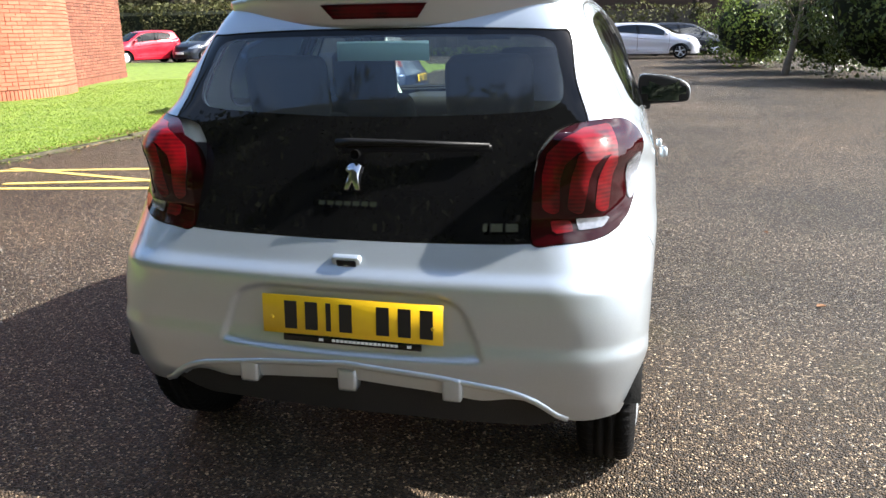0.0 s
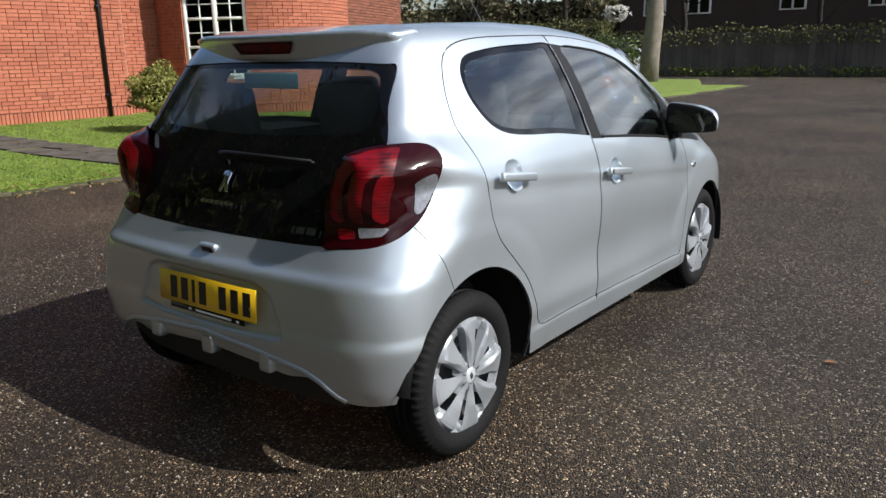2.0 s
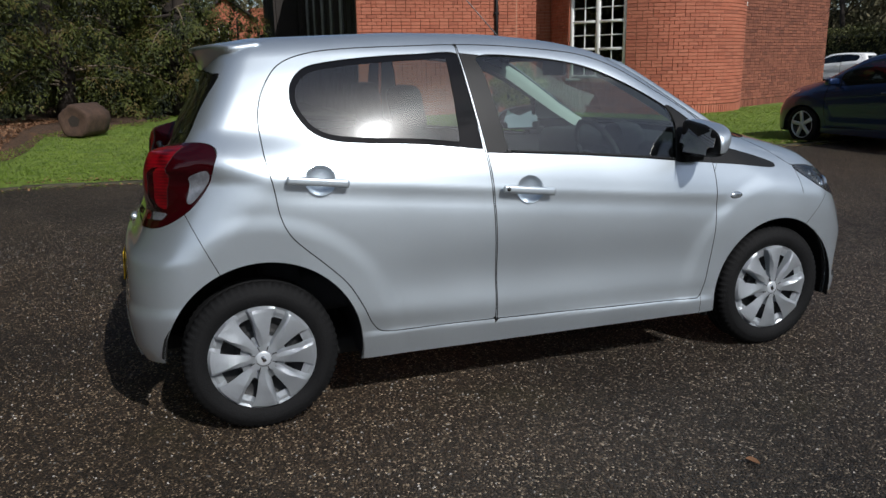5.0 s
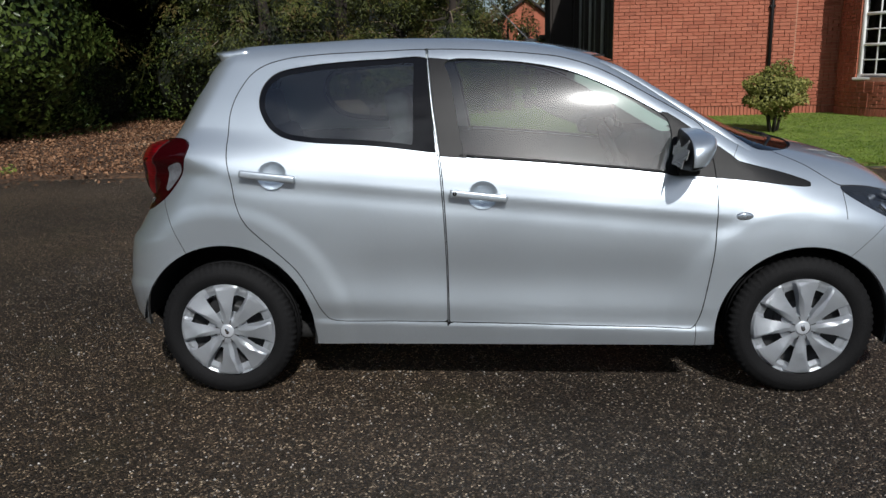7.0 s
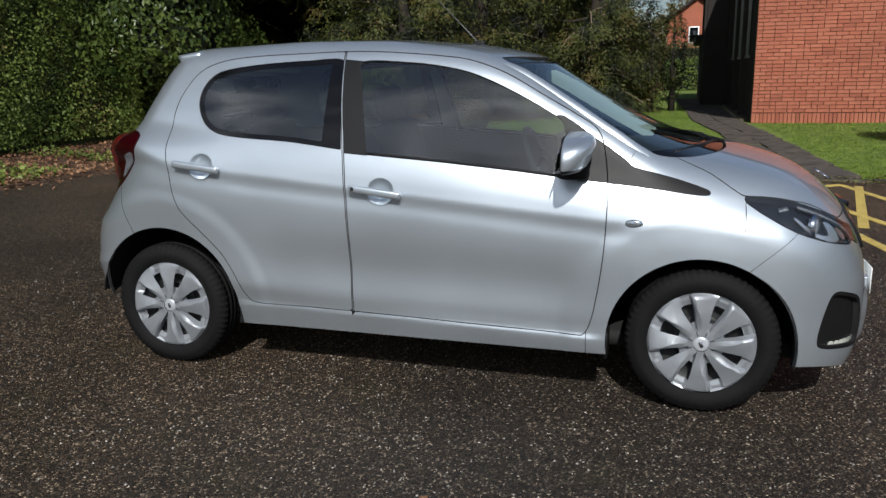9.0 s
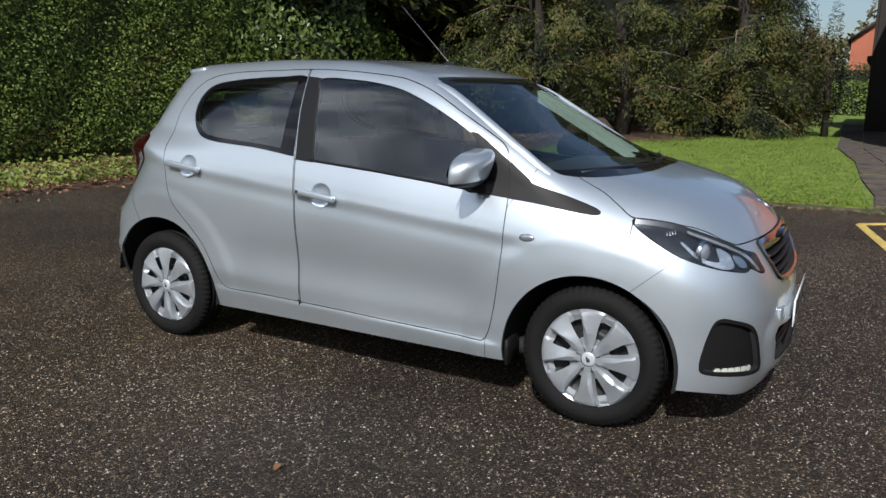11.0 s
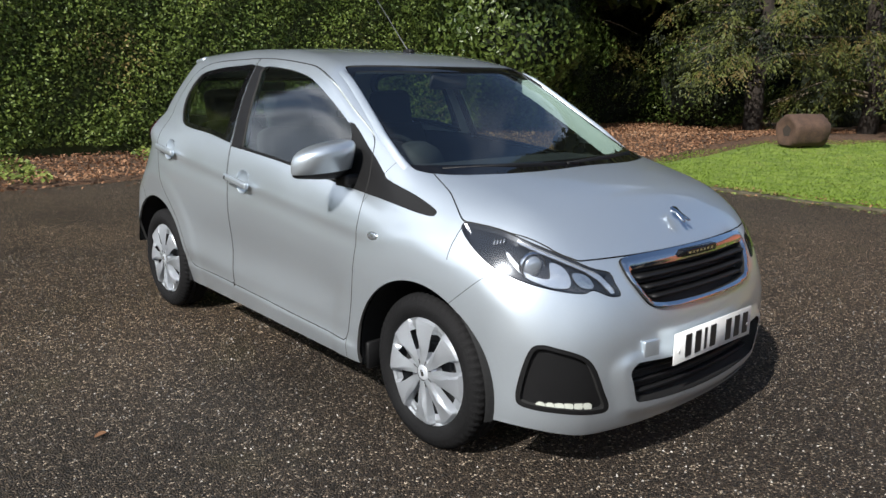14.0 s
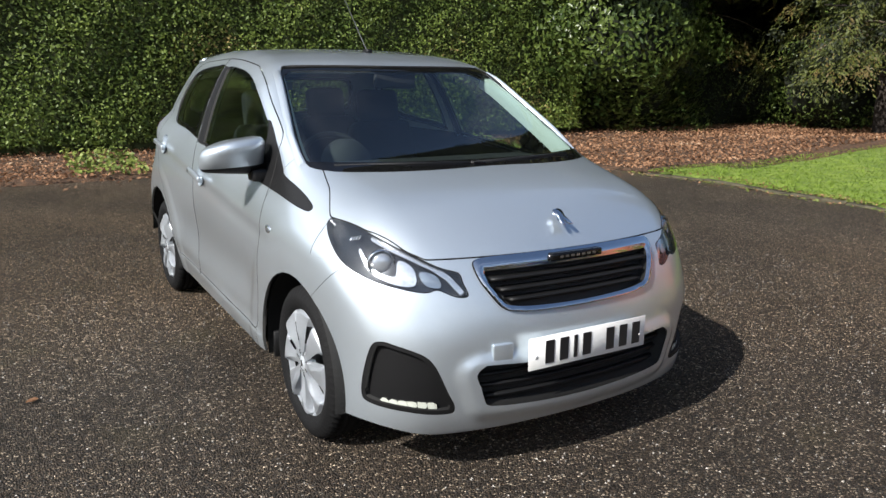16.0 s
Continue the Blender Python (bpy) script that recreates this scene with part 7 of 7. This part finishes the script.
        part("limb", tube(pts, 0.035, 6, 0.008), BARE_TWIG, t)
    # flat hanging fronds along every bough
    per, leaves = 11, 27
    k = np.repeat(np.arange(m), per)
    s = 0.32 + 0.72 * q.uniform(0, 1, len(k)) ** 0.8
    F = np.stack([x + dirs[k, 0] * reach[k] * s, y + dirs[k, 1] * reach[k] * s, z0 + hz[k] + 0.25 * np.sin(2.2 * s) - 0.55 * s * s * reach[k] / wide], 1)
    F += q.normal(0, 1, F.shape) * np.array([0.11, 0.11, 0.04])
    fall = np.stack([dirs[k, 0] * 0.7, dirs[k, 1] * 0.7, np.full(len(k), -1.05)], 1) + q.normal(0, 0.3, F.shape)
    fall /= np.linalg.norm(fall, axis=1, keepdims=True)
    wide_ = np.cross(fall, np.stack([dirs[k, 0], dirs[k, 1], np.full(len(k), 0.6)], 1) + q.normal(0, 0.4, F.shape))
    wide_ /= np.linalg.norm(wide_, axis=1, keepdims=True)
    size = q.uniform(0.32, 0.75, len(k))
    j = np.repeat(np.arange(len(k)), leaves)
    u = q.uniform(0, 1, len(j))
    v = q.uniform(-1, 1, len(j)) * (0.12 + 0.42 * np.sin(2.6 * u))
    P = F[j] + fall[j] * (u * size[j])[:, None] + wide_[j] * (v * size[j])[:, None]
    P[:, 2] -= 0.25 * (v * size[j]) ** 2
    along = fall[j] + wide_[j] * (np.sign(v) * 0.75)[:, None]
    N = np.cross(wide_[j], fall[j])
    N *= np.sign(N[:, 2:] + 1e-6)
    keep = P[:, 2] > z0 + 0.05
    # dark gaps among the fronds come partly from the leaf colour's patches
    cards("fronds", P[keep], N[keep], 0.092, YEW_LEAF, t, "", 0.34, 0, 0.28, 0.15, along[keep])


for i, (x, y, h, w, low) in enumerate(((-13.0, -10.6, 8, 2.4, 1.6), (-14.6, -5.6, 8.5, 2.6, 1.25), (-16.6, -3.9, 8, 2.4, 0.45), (-19.2, -2.9, 7.5, 2.0, 0.2), (-20.6, -1.5, 8, 1.75, 0.2), (-17.4, -1.3, 7, 1.5, 0.15), (-23, -2.9, 8, 2.2, 0.2), (-28, -3.0, 8, 2.4, 0.2), (-24.5, -1.9, 8, 1.6, 0.2), (-32, -2.6, 8.5, 2.0, 0.2))):
    conifer(x, y, h, w, 17000, 20 + i, low)
shrub((-10.9, -9.8, 2.6), (2.7, 1.9, 2.9), 24000, LAUREL_LEAF, "tall dark glossy evergreen shrub beside the hedge", 41, 0.12)
shrub((-13.6, -11.0, 1.6), (2.4, 1.0, 1.9), 7000, LAUREL_LEAF, "dark evergreen shrub below conifers", 42)
shrub((-15.0, -10.2, 0.9), (2.4, 0.9, 1.2), 6000, LAUREL_LEAF, "low dark evergreen shrub below conifers", 44)
shrub((-18.4, -8.6, 0.9), (2.2, 1.1, 1.2), 5000, LAUREL_LEAF, "low dark evergreen shrub below conifers", 45)
shrub((-15.6, -7.4, 1.4), (1.6, 1.4, 1.7), 6000, LAUREL_LEAF, "dark evergreen shrub below conifers", 43)


def dark_screen():
    """Plain near-black blocks that close the belt of conifers and stand in for its shaded depth."""
    s = root("thicket", pose(0, 0, 0), "dense thicket behind conifers and hedge, its shaded depth put into the colour", "thicket", "", "structure")
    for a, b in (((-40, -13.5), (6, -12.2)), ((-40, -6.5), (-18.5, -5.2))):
        part("thicket_shade_mass", box((a[0], a[1], 0), (b[0], b[1], 15.5), 0.4, 2), CORE_SHADE, s, "", False)


dark_screen()


def log():
    z = float(lift(-11.22, -2.93))
    L = root("sawn_log", pose(-11.22, -2.93, z + 0.29, 0, 0, -26), "short thick sawn log lying on the lawn's edge", "log")
    bm = lathe([(-0.40, 0.001), (-0.40, 0.18), (-0.42, 0.245), (-0.40, 0.275), (-0.2, 0.282), (0.05, 0.274), (0.3, 0.283), (0.405, 0.279), (0.425, 0.25), (0.40, 0.19), (0.38, 0.001)], "x", 28)
    for v in bm.verts:
        turn = math.atan2(v.co.z, v.co.y)
        k = 1 + 0.05 * math.sin(5 * turn) + 0.03 * math.sin(11 * v.co.x) + 0.025 * math.sin(13 * turn + 9 * v.co.x)
        v.co.x *= 0.84
        v.co.y *= k
        v.co.z *= k
    part("bark", bm, CUT_WOOD, L, "weathered brown bark")
    for x in (-0.338, 0.325):
        part("cut_end", lathe([(0, 0.22), (0.003, 0.1), (0.0, 0.001)], "x", 24, pose(x, 0, 0)), BARK, L, "dark cut end")


log()


def grass():
    """Blades over the nearer lawn, longer at its mossy edge."""
    n = 160000
    q = np.random.default_rng(11)
    x = -6.0 - 13 * q.uniform(0, 1, n) ** 1.5
    y = q.uniform(-4.6, 15, n)
    inside = poly(x, y, np.array(LAWN)) < -0.03
    off_path = ~((y > lerp_path(x) - 0.02) & (y < lerp_path(x) + 1.0))
    off_wall = (x > -13.5) | (y > 16) | (y < 2.2)
    near_bay = np.hypot(x + 13.29, y - 9.62) > 2.35
    k = inside & off_path & off_wall & near_bay & ~((x < -12.0) & (y > 11.3))
    x, y = x[k], y[k]
    h = q.uniform(0.025, 0.05, len(x))
    P = np.stack([x, y, lift(x, y) + h * 0.4], 1)
    N = np.stack([q.normal(0, 1, len(x)), q.normal(0, 1, len(x)), np.full(len(x), 1.6)], 1)
    g = cards("grass", P, N, 0.038, GRASS_BLADE, None, "", 0.22, -2.5, 0.3)
    tagged(g, "short green grass blades of the lawn", "grass", "", "stuff")


def lerp_path(x):
    return np.interp(-x, [6, 9, 11.2, 14, 19, 27], [2.1, 1.9, 1.75, 1.35, 1.2, 0.9])


grass()


def litter():
    q = np.random.default_rng(13)
    n = 36000
    x, y = q.uniform(-17, 9, n), q.uniform(-9.6, -4.0, n)
    edge = poly(x, y, np.array(BED))
    k = (edge < 0.02) | ((edge < 0.7) & (q.uniform(0, 1, n) < 0.08))
    x, y = x[k], y[k]
    P = np.stack([x, y, lift(x, y) * (poly(x, y, np.array(BED)) < 0) + 0.03 + q.uniform(0, 0.03, len(x))], 1)
    P[:, 2] = np.where(poly(x, y, np.array(BED)) < 0, P[:, 2], 0.012)
    N = np.tile([0, 0.1, 1.0], (len(x), 1))
    tagged(cards("leaf_litter", P, N, 0.055, DRY_LEAF, None, "", 0.65, 0, 0.45, 0.5), "dry brown fallen leaves on the bed", "leaf litter", "", "stuff")
    n = 11000
    x, y = q.uniform(-7.6, 9, n), -9.4 + 2.7 * q.uniform(0, 1, n) ** 0.8
    k = (np.sin(1.3 * x) + np.sin(2.9 * x + 1) + 0.8 * np.sin(0.6 * x + 4) > -0.1) & (poly(x, y, np.array(BED)) < -0.1)
    x, y = x[k], y[k]
    P = np.stack([x, y, lift(x, y) + q.uniform(0.03, 0.14, len(x))], 1)
    tagged(cards("ground_ivy", P, np.tile([0, 0.3, 1.0], (len(x), 1)), 0.07, IVY_LEAF, None, "", 0.7, 0, 0.6), "low green ground cover among fallen leaves", "ground cover", "", "stuff")
    # moss, grit and leaves gathered along the kerb
    n = 5200
    ky = q.uniform(-4.4, 15, n)
    pts = np.array(KERB)[::-1]
    kx = np.interp(ky, pts[:, 1], pts[:, 0]) + q.normal(-0.02, 0.13, n)
    inn = poly(kx, ky, np.array(LAWN)) < 0
    P = np.stack([kx, ky, np.where(inn, lift(kx, ky) + 0.015, 0.006) + q.uniform(0, 0.012, n)], 1)
    half_ = q.uniform(0, 1, n) < 0.6
    tagged(cards("kerb_moss", P[half_], np.tile([0, 0, 1.0], (half_.sum(), 1)), 0.032, IVY_LEAF, None, "", 0.7, 0, 0.4), "low moss and weeds along the kerb", "moss", "", "stuff")
    tagged(cards("kerb_leaves", P[~half_], np.tile([0, 0, 1.0], ((~half_).sum(), 1)), 0.032, DRY_LEAF, None, "", 0.65, 0, 0.4, 0.5), "brown leaves and grit along the kerb", "leaf litter", "", "stuff")
    # single leaves and bits on the tarmac
    for i, (x, y, a) in enumerate(((1.62, 0.35, 20), (2.35, -0.35, 70), (1.55, 1.75, 110), (2.3, 1.2, 200), (1.9, -1.3, 310), (-2.6, -3.4, 40), (2.9, 2.3, 150), (-3.8, -4.4, 10))):
        bm = bmesh.new()
        ring = [bm.verts.new((0.026 * math.cos(t) * (1 + 0.3 * math.cos(t)), 0.014 * math.sin(t), 0.006 + 0.008 * abs(math.sin(t)))) for t in np.linspace(0, 2 * math.pi, 13)[:-1]]
        c = bm.verts.new((0, 0, 0.003))
        for j in range(12):
            bm.faces.new((c, ring[j], ring[(j + 1) % 12]))
        bm.transform(pose(x, y, 0.002, 0, 0, a))
        tagged(part("fallen_leaf", bm, DRY_LEAF), "single dry leaf lying on tarmac", "leaf", "fallen leaves")


litter()


def chippings():
    """Loose stones on the tarmac near the car."""
    q = np.random.default_rng(17)
    n = 9000
    x, y = q.uniform(-3.5, 3.4, n), q.uniform(-3.2, 3.6, n)
    s = q.uniform(0.0025, 0.0065, n)
    base = np.array([[1, 0, 0], [-0.5, 0.87, 0], [-0.5, -0.87, 0], [0.1, 0.1, 0.9]])
    a = q.uniform(0, 6.28, n)
    c, sn = np.cos(a), np.sin(a)
    B = base[None] * (s * 1.0)[:, None, None]
    V = np.stack([x[:, None] + B[..., 0] * c[:, None] - B[..., 1] * sn[:, None], y[:, None] + B[..., 0] * sn[:, None] + B[..., 1] * c[:, None], 0.0005 + B[..., 2]], -1).reshape(-1, 3)
    i = 4 * np.arange(n)[:, None]
    F = np.concatenate([i + [0, 1, 3], i + [1, 2, 3], i + [2, 0, 3]], 1).reshape(-1, 3)
    me = bpy.data.meshes.new("chippings")
    me.from_pydata(V.tolist(), [], F.tolist())
    tagged(obj("chippings", me, None, "", STONE_CHIP), "small loose pale stone chips on tarmac", "chippings", "", "stuff")


STONE_CHIP = leafy("stone_chip", (0.05, 0.045, 0.04), (0.42, 0.39, 0.35), None, 0.0, 0.7)
chippings()


# ---- far side of the car park ----
def far_fence():
    f = root("boundary_fence", pose(0, 0, 0), "dark weathered boundary fence with ivy along its top", "fence")
    x = -18.0
    i = 0
    while x < 3.0:
        part("board", box((x, 36.0 - 0.02 * (i % 2), 0), (x + 0.29, 36.05, 2.05 + 0.02 * (i % 3)), 0.005, 1), FENCE_WOOD, f, smooth=False)
        x += 0.3
        i += 1
    P, N = lumpy((-18, 35.6, 1.5), (3, 36.4, 2.3), 2600, 31, 0.3)
    P[:, 1] = 72 - P[:, 1] - 0.1
    N[:, 1] *= -1
    cards("ivy", P, N, 0.14, DULL_HEDGE, f, "", 0.7)
    P, N = lumpy((-18, 35.0, 0.0), (3, 36.0, 0.45), 2500, 33, 0.3)
    cards("weed_fringe", P, -N, 0.16, IVY_LEAF, f, "", 0.5)


FENCE_WOOD = plain("weathered_fence", (0.085, 0.076, 0.066), 0.95, vary=0.5, coarse=1.2, fine=20, bump=0.4, each=0.4)
far_fence()


def dark_house():
    h = root("dark_house", pose(-9, 50, 0), "large dark brown house behind the fence with white windows", "house")
    part("wall", box((-13, 0, 0), (16, 10, 6.5)), BROWN_WALL, h, "", False)
    bm = bmesh.new()
    pts = [(-14, -0.8, 6.3), (17, -0.8, 6.3), (17, 5, 11), (-14, 5, 11)]
    fc = bm.faces.new([bm.verts.new(p) for p in pts])
    ext = bmesh.ops.extrude_face_region(bm, geom=[fc])
    bmesh.ops.translate(bm, vec=(0, 0.1, -0.25), verts=[v for v in ext["geom"] if isinstance(v, bmesh.types.BMVert)])
    part("roof", bm, BROWN_WALL, h, "", False)
    for x in (-10.5, -7.4, -1.5, 3.5, 8.5):
        w = root("window", pose(x, -0.02, 3.6), "", "")
        w.parent = h
        part("window_frame", box((-0.8, -0.06, 0), (0.8, 0.02, 1.5), 0.01, 1), WHITE_PAINT, w)
        for s in (-0.37, 0.37):
            part("pane", box((s - 0.3, -0.08, 0.1), (s + 0.3, -0.06, 1.4)), PANE, w, smooth=False)


BROWN_WALL = plain("brown_tiles", (0.045, 0.030, 0.024), 0.9, vary=0.35, coarse=0.6, fine=9, bump=0.5)
dark_house()


def far_hedge(name, lo, hi, n, seed, mat, label, face=-1):
    h = root(name, pose(0, 0, 0), label, "hedge", "far hedges")
    # near-black block stands in for shade behind the outer leaves
    part("core_shade", box((lo[0] + 0.3, lo[1] + 0.35, 0), (hi[0] - 0.3, hi[1] - 0.35, hi[2] - 0.35), 0.2, 1), CORE_SHADE, h, "", False)
    P, N = lumpy(lo, hi, n, seed, 0.35)
    if face < 0:
        P[:, 1] = lo[1] + hi[1] - P[:, 1]
        N[:, 1] *= -1
    cards("leaves", P, N, 0.17, mat, h, "", 0.6)


far_hedge("boundary_hedge", (-48, 36.0, 0), (-17, 38.0, 2.9), 16000, 51, DULL_HEDGE, "long dark clipped hedge behind parked cars")
for i, (c, r, n) in enumerate((((6.2, 16.6, 1.7), (2.2, 1.8, 1.9), 9000), ((9.6, 15.6, 1.9), (2.4, 1.8, 2.1), 8000), ((13.5, 15.2, 2.2), (2.6, 2, 2.4), 6000), ((3.9, 23.6, 1.2), (1.5, 1.6, 1.3), 4000), ((5.5, 20.2, 1.5), (1.7, 1.6, 1.7), 5000), ((4.6, 28.0, 1.4), (1.7, 2.2, 1.6), 4000), ((18.5, 14.5, 2.2), (3, 2, 2.4), 5000))):
    shrub(c, r, n, LAUREL_LEAF if i not in (3, 5) else HEDGE_LEAF, "large evergreen shrub along the car park's edge", 60 + i, 0.11, False)
shrub((-12.9, 29.2, 1.0), (1.35, 1.3, 1.05), 3500, LAUREL_LEAF, "dark shrub with pale flowers on a grass island", 71, 0.12, False)
shrub((-13.4, 30.6, 3.0), (0.55, 0.5, 0.35), 350, PALE_FLOWER, "pale blossoming shrub top", 72, 0.2, False)


def bare_tree(x, y, high, r, seed, label, mat, n=10, crown=None):
    t = root("tree", pose(0, 0, 0), label, "tree", "trees round the car park")
    limbs((x, y, -0.1), (x + 0.3, y, high), r, r * 0.35, n, seed, high * 0.4, 0.9, mat, t)
    q = np.random.default_rng(seed)
    m = 1800
    d = q.normal(0, 1, (m, 3))
    d /= np.linalg.norm(d, axis=1, keepdims=True)
    c = np.array([x, y, high * 0.85])
    P = c + d * q.uniform(0.3, 1, (m, 1)) ** 0.6 * np.array([high * 0.38, high * 0.38, high * 0.35])
    P = P[P[:, 2] > 1.8]
    cards("twigs", P, np.cross(P - c, q.normal(0, 1, P.shape)), high * 0.09, BARE_TWIG, t, "", 0.03, -0.6, 0.2, 0.0)
    if crown:
        P, N = clump((x, y, high * 0.85), (high * 0.36, high * 0.36, high * 0.32), 3500, seed + 1)
        cards("crown", P, N, 0.22, crown, t, "", 0.6)


bare_tree(-10.6, 27.8, 9, 0.42, 81, "bare tree with a thick pale trunk on a grass island", BARK_GREY, 6)
bare_tree(4.2, 19.2, 2.7, 0.10, 82, "pollarded tree with cut pale branches", BARK_GREY, 12)
for i, (x, y, h) in enumerate(((-3, 41, 9), (-7.5, 42, 8), (2.5, 40, 8), (-22, 42, 11), (-30, 43, 12), (-38, 41, 11), (7, 42, 10), (-15, 43, 10))):
    bare_tree(x, y, h, 0.2, 90 + i, "bare-branched tree beyond the boundary", BARK, 9, HEDGE_LEAF if i in (2, 3, 4, 5, 6) else None)
island = [(-13.5, 21.5), (-9.5, 18.4), (-7.4, 19.2), (-6.6, 21.6), (-7.6, 25.6), (-9.4, 30.5), (-14.5, 31)]
tagged(part("grass_island", sheet(island, 0.06, 0.1), GRASS_SOIL, None, "", False), "small raised grass island in the car park", "grass island", "", "structure")
# bronze bush and garden hedges before the far house
shrub((-25.4, -0.35, 1.6), (0.9, 0.9, 1.7), 2600, BRONZE_LEAF, "tall bronze-brown bush at the far end of the lawn", 75, 0.12, False)
for name, x0, high, mat, label in (("garden_hedge", -39.0, 1.7, HEDGE_LEAF, "bright green low hedge at the far end of the lawn"), ("garden_hedge", -41.5, 2.6, DULL_HEDGE, "dull brownish hedge before the far house")):
    gh = root(name, pose(x0, 2.0, 0, 0, 0, -90), label, "hedge", "far hedges")
    # core block coloured as the shade within the hedge
    part("core_shade", box((-4.6, -0.5, 0), (4.6, 0.25, high - 0.25), 0.15, 1), CORE_SHADE, gh, "", False)
    P, N = lumpy((-5, -0.8, 0), (5, 0.5, high), 6000, int(-x0), 0.25)
    cards("leaves", P, N, 0.13, mat, gh, "", 0.6)
# columnar conifers by the far lawn
for i, (x, y) in enumerate(((-18.0, 0.30), (-18.3, 0.85))):
    t = root("columnar_conifer", pose(0, 0, 0), "slim upright dark conifer beyond the lawn", "tree", "columnar conifers")
    P, N = clump((x, y, 1.7), (0.34, 0.34, 1.5), 2600, 130 + i)
    P = P[P[:, 2] > 0.1]
    cards("sprays", P, P - np.array([x, y, 1.7]), 0.09, YEW_LEAF, t, "", 0.35, -1.5, 0.4)
    part("trunk", tube([(x, y, 0), (x, y, 2.6)], 0.1, 8, 0.02), BARK, t)
# the open sides behind the camera: trees and hedge that close the view
far_hedge("eastern_hedge", (-20, -40.0, 0), (45, -37, 3.0), 7000, 141, HEDGE_LEAF, "distant clipped hedge across the open ground", 1)
e = root("eastern_treeline", pose(0, 0, 0), "distant line of trees across the open ground", "treeline", "", "structure")
# near-black block: shaded depth of the trees as colour
part("treeline_mass", box((38, -40, 0), (41, 60, 3.2), 0.5, 2), CORE_SHADE, e, "", False)
q = np.random.default_rng(151)
P = np.stack([37.6 + q.normal(0, 0.3, 14000), q.uniform(-40, 60, 14000), q.uniform(0, 3.8, 14000)], 1)
P[:, 2] += 0.8 * np.sin(0.35 * P[:, 1]) * (P[:, 2] > 2)
cards("foliage", P, np.tile([-1.0, 0, 0.3], (len(P), 1)), 0.35, HEDGE_LEAF, e, "", 0.6)
for i, (x, y, h) in enumerate(((34, -10, 9), (36, 4, 11), (33, 20, 10), (35, 36, 9))):
    bare_tree(x, y, h, 0.25, 160 + i, "bare tree on the open side", BARK, 9)


def northern_wood():
    """The belt of half-bare trees that closes the view beyond the boundary."""
    w = root("northern_treeline", pose(0, 0, 0), "distant belt of half-bare brownish trees beyond the boundary", "treeline", "", "structure")
    q = np.random.default_rng(171)
    n = 42000
    x = q.uniform(-75, 40, n)
    top = 8.5 + 2.2 * np.sin(0.31 * x) + 1.4 * np.sin(0.83 * x + 1) + 0.8 * np.sin(2.1 * x)
    z = top * q.uniform(0, 1, n) ** 0.8
    y = 62 + q.normal(0, 1.2, n) - 2.0 * np.sin(0.5 * x + z * 0.4)
    cards("foliage", np.stack([x, y, z], 1), np.tile([0, -1.0, 0.3], (n, 1)), 0.6, FAR_WOOD, w, "", 0.5)
    # near-black block behind the foliage, shade painted as its colour
    part("wood_mass", box((-75, 64.5, 0), (40, 66, 6.0), 0.5, 2), CORE_SHADE, w, "", False)
    n = 14000
    y = q.uniform(-14, 60, n)
    z = (7.5 + 1.8 * np.sin(0.4 * y) + np.sin(1.1 * y)) * q.uniform(0, 1, n) ** 0.8
    x = -72 + q.normal(0, 1.2, n)
    cards("foliage", np.stack([x, y, z], 1), np.tile([1.0, 0, 0.3], (n, 1)), 0.6, FAR_WOOD, w, "", 0.5)


northern_wood()


def tall_crowns():
    """High foliage over hedge and conifers."""
    w = root("tall_evergreens", pose(0, 0, 0), "tall dark evergreen crowns rising behind the hedge, with added unseen boughs that shade the bed", "treeline", "", "structure")
    q = np.random.default_rng(181)
    n = 30000
    x = q.uniform(-40, 6, n)
    z = 2.5 + (12.6 + 0.3 * np.sin(0.7 * x) + 0.2 * np.sin(1.7 * x + 2)) * q.uniform(0, 1, n)
    y = -12.0 + 0.5 * np.sin(1.1 * x + 0.6 * z) + 0.35 * np.sin(2.7 * x - 1.3 * z) + q.normal(0, 0.2, n)
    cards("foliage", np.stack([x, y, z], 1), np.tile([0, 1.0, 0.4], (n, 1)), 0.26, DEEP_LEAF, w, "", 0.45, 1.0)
    # canopy added above the view, out over the bed, to block the sun
    n = 16000
    x = q.uniform(-27, -8.5, n)
    y = -12.2 + (4.2 + 0.7 * np.sin(1.3 * x)) * q.uniform(0, 1, n)
    z = 3.5 + 3.5 * q.uniform(0, 1, n) ** 1.5 + 0.4 * np.sin(1.9 * x + y)
    cards("unseen_shade_boughs", np.stack([x, y, z], 1), np.tile([0, 0.3, 1.0], (n, 1)), 0.5, YEW_LEAF, w, "", 0.45, 1.0)


tall_crowns()
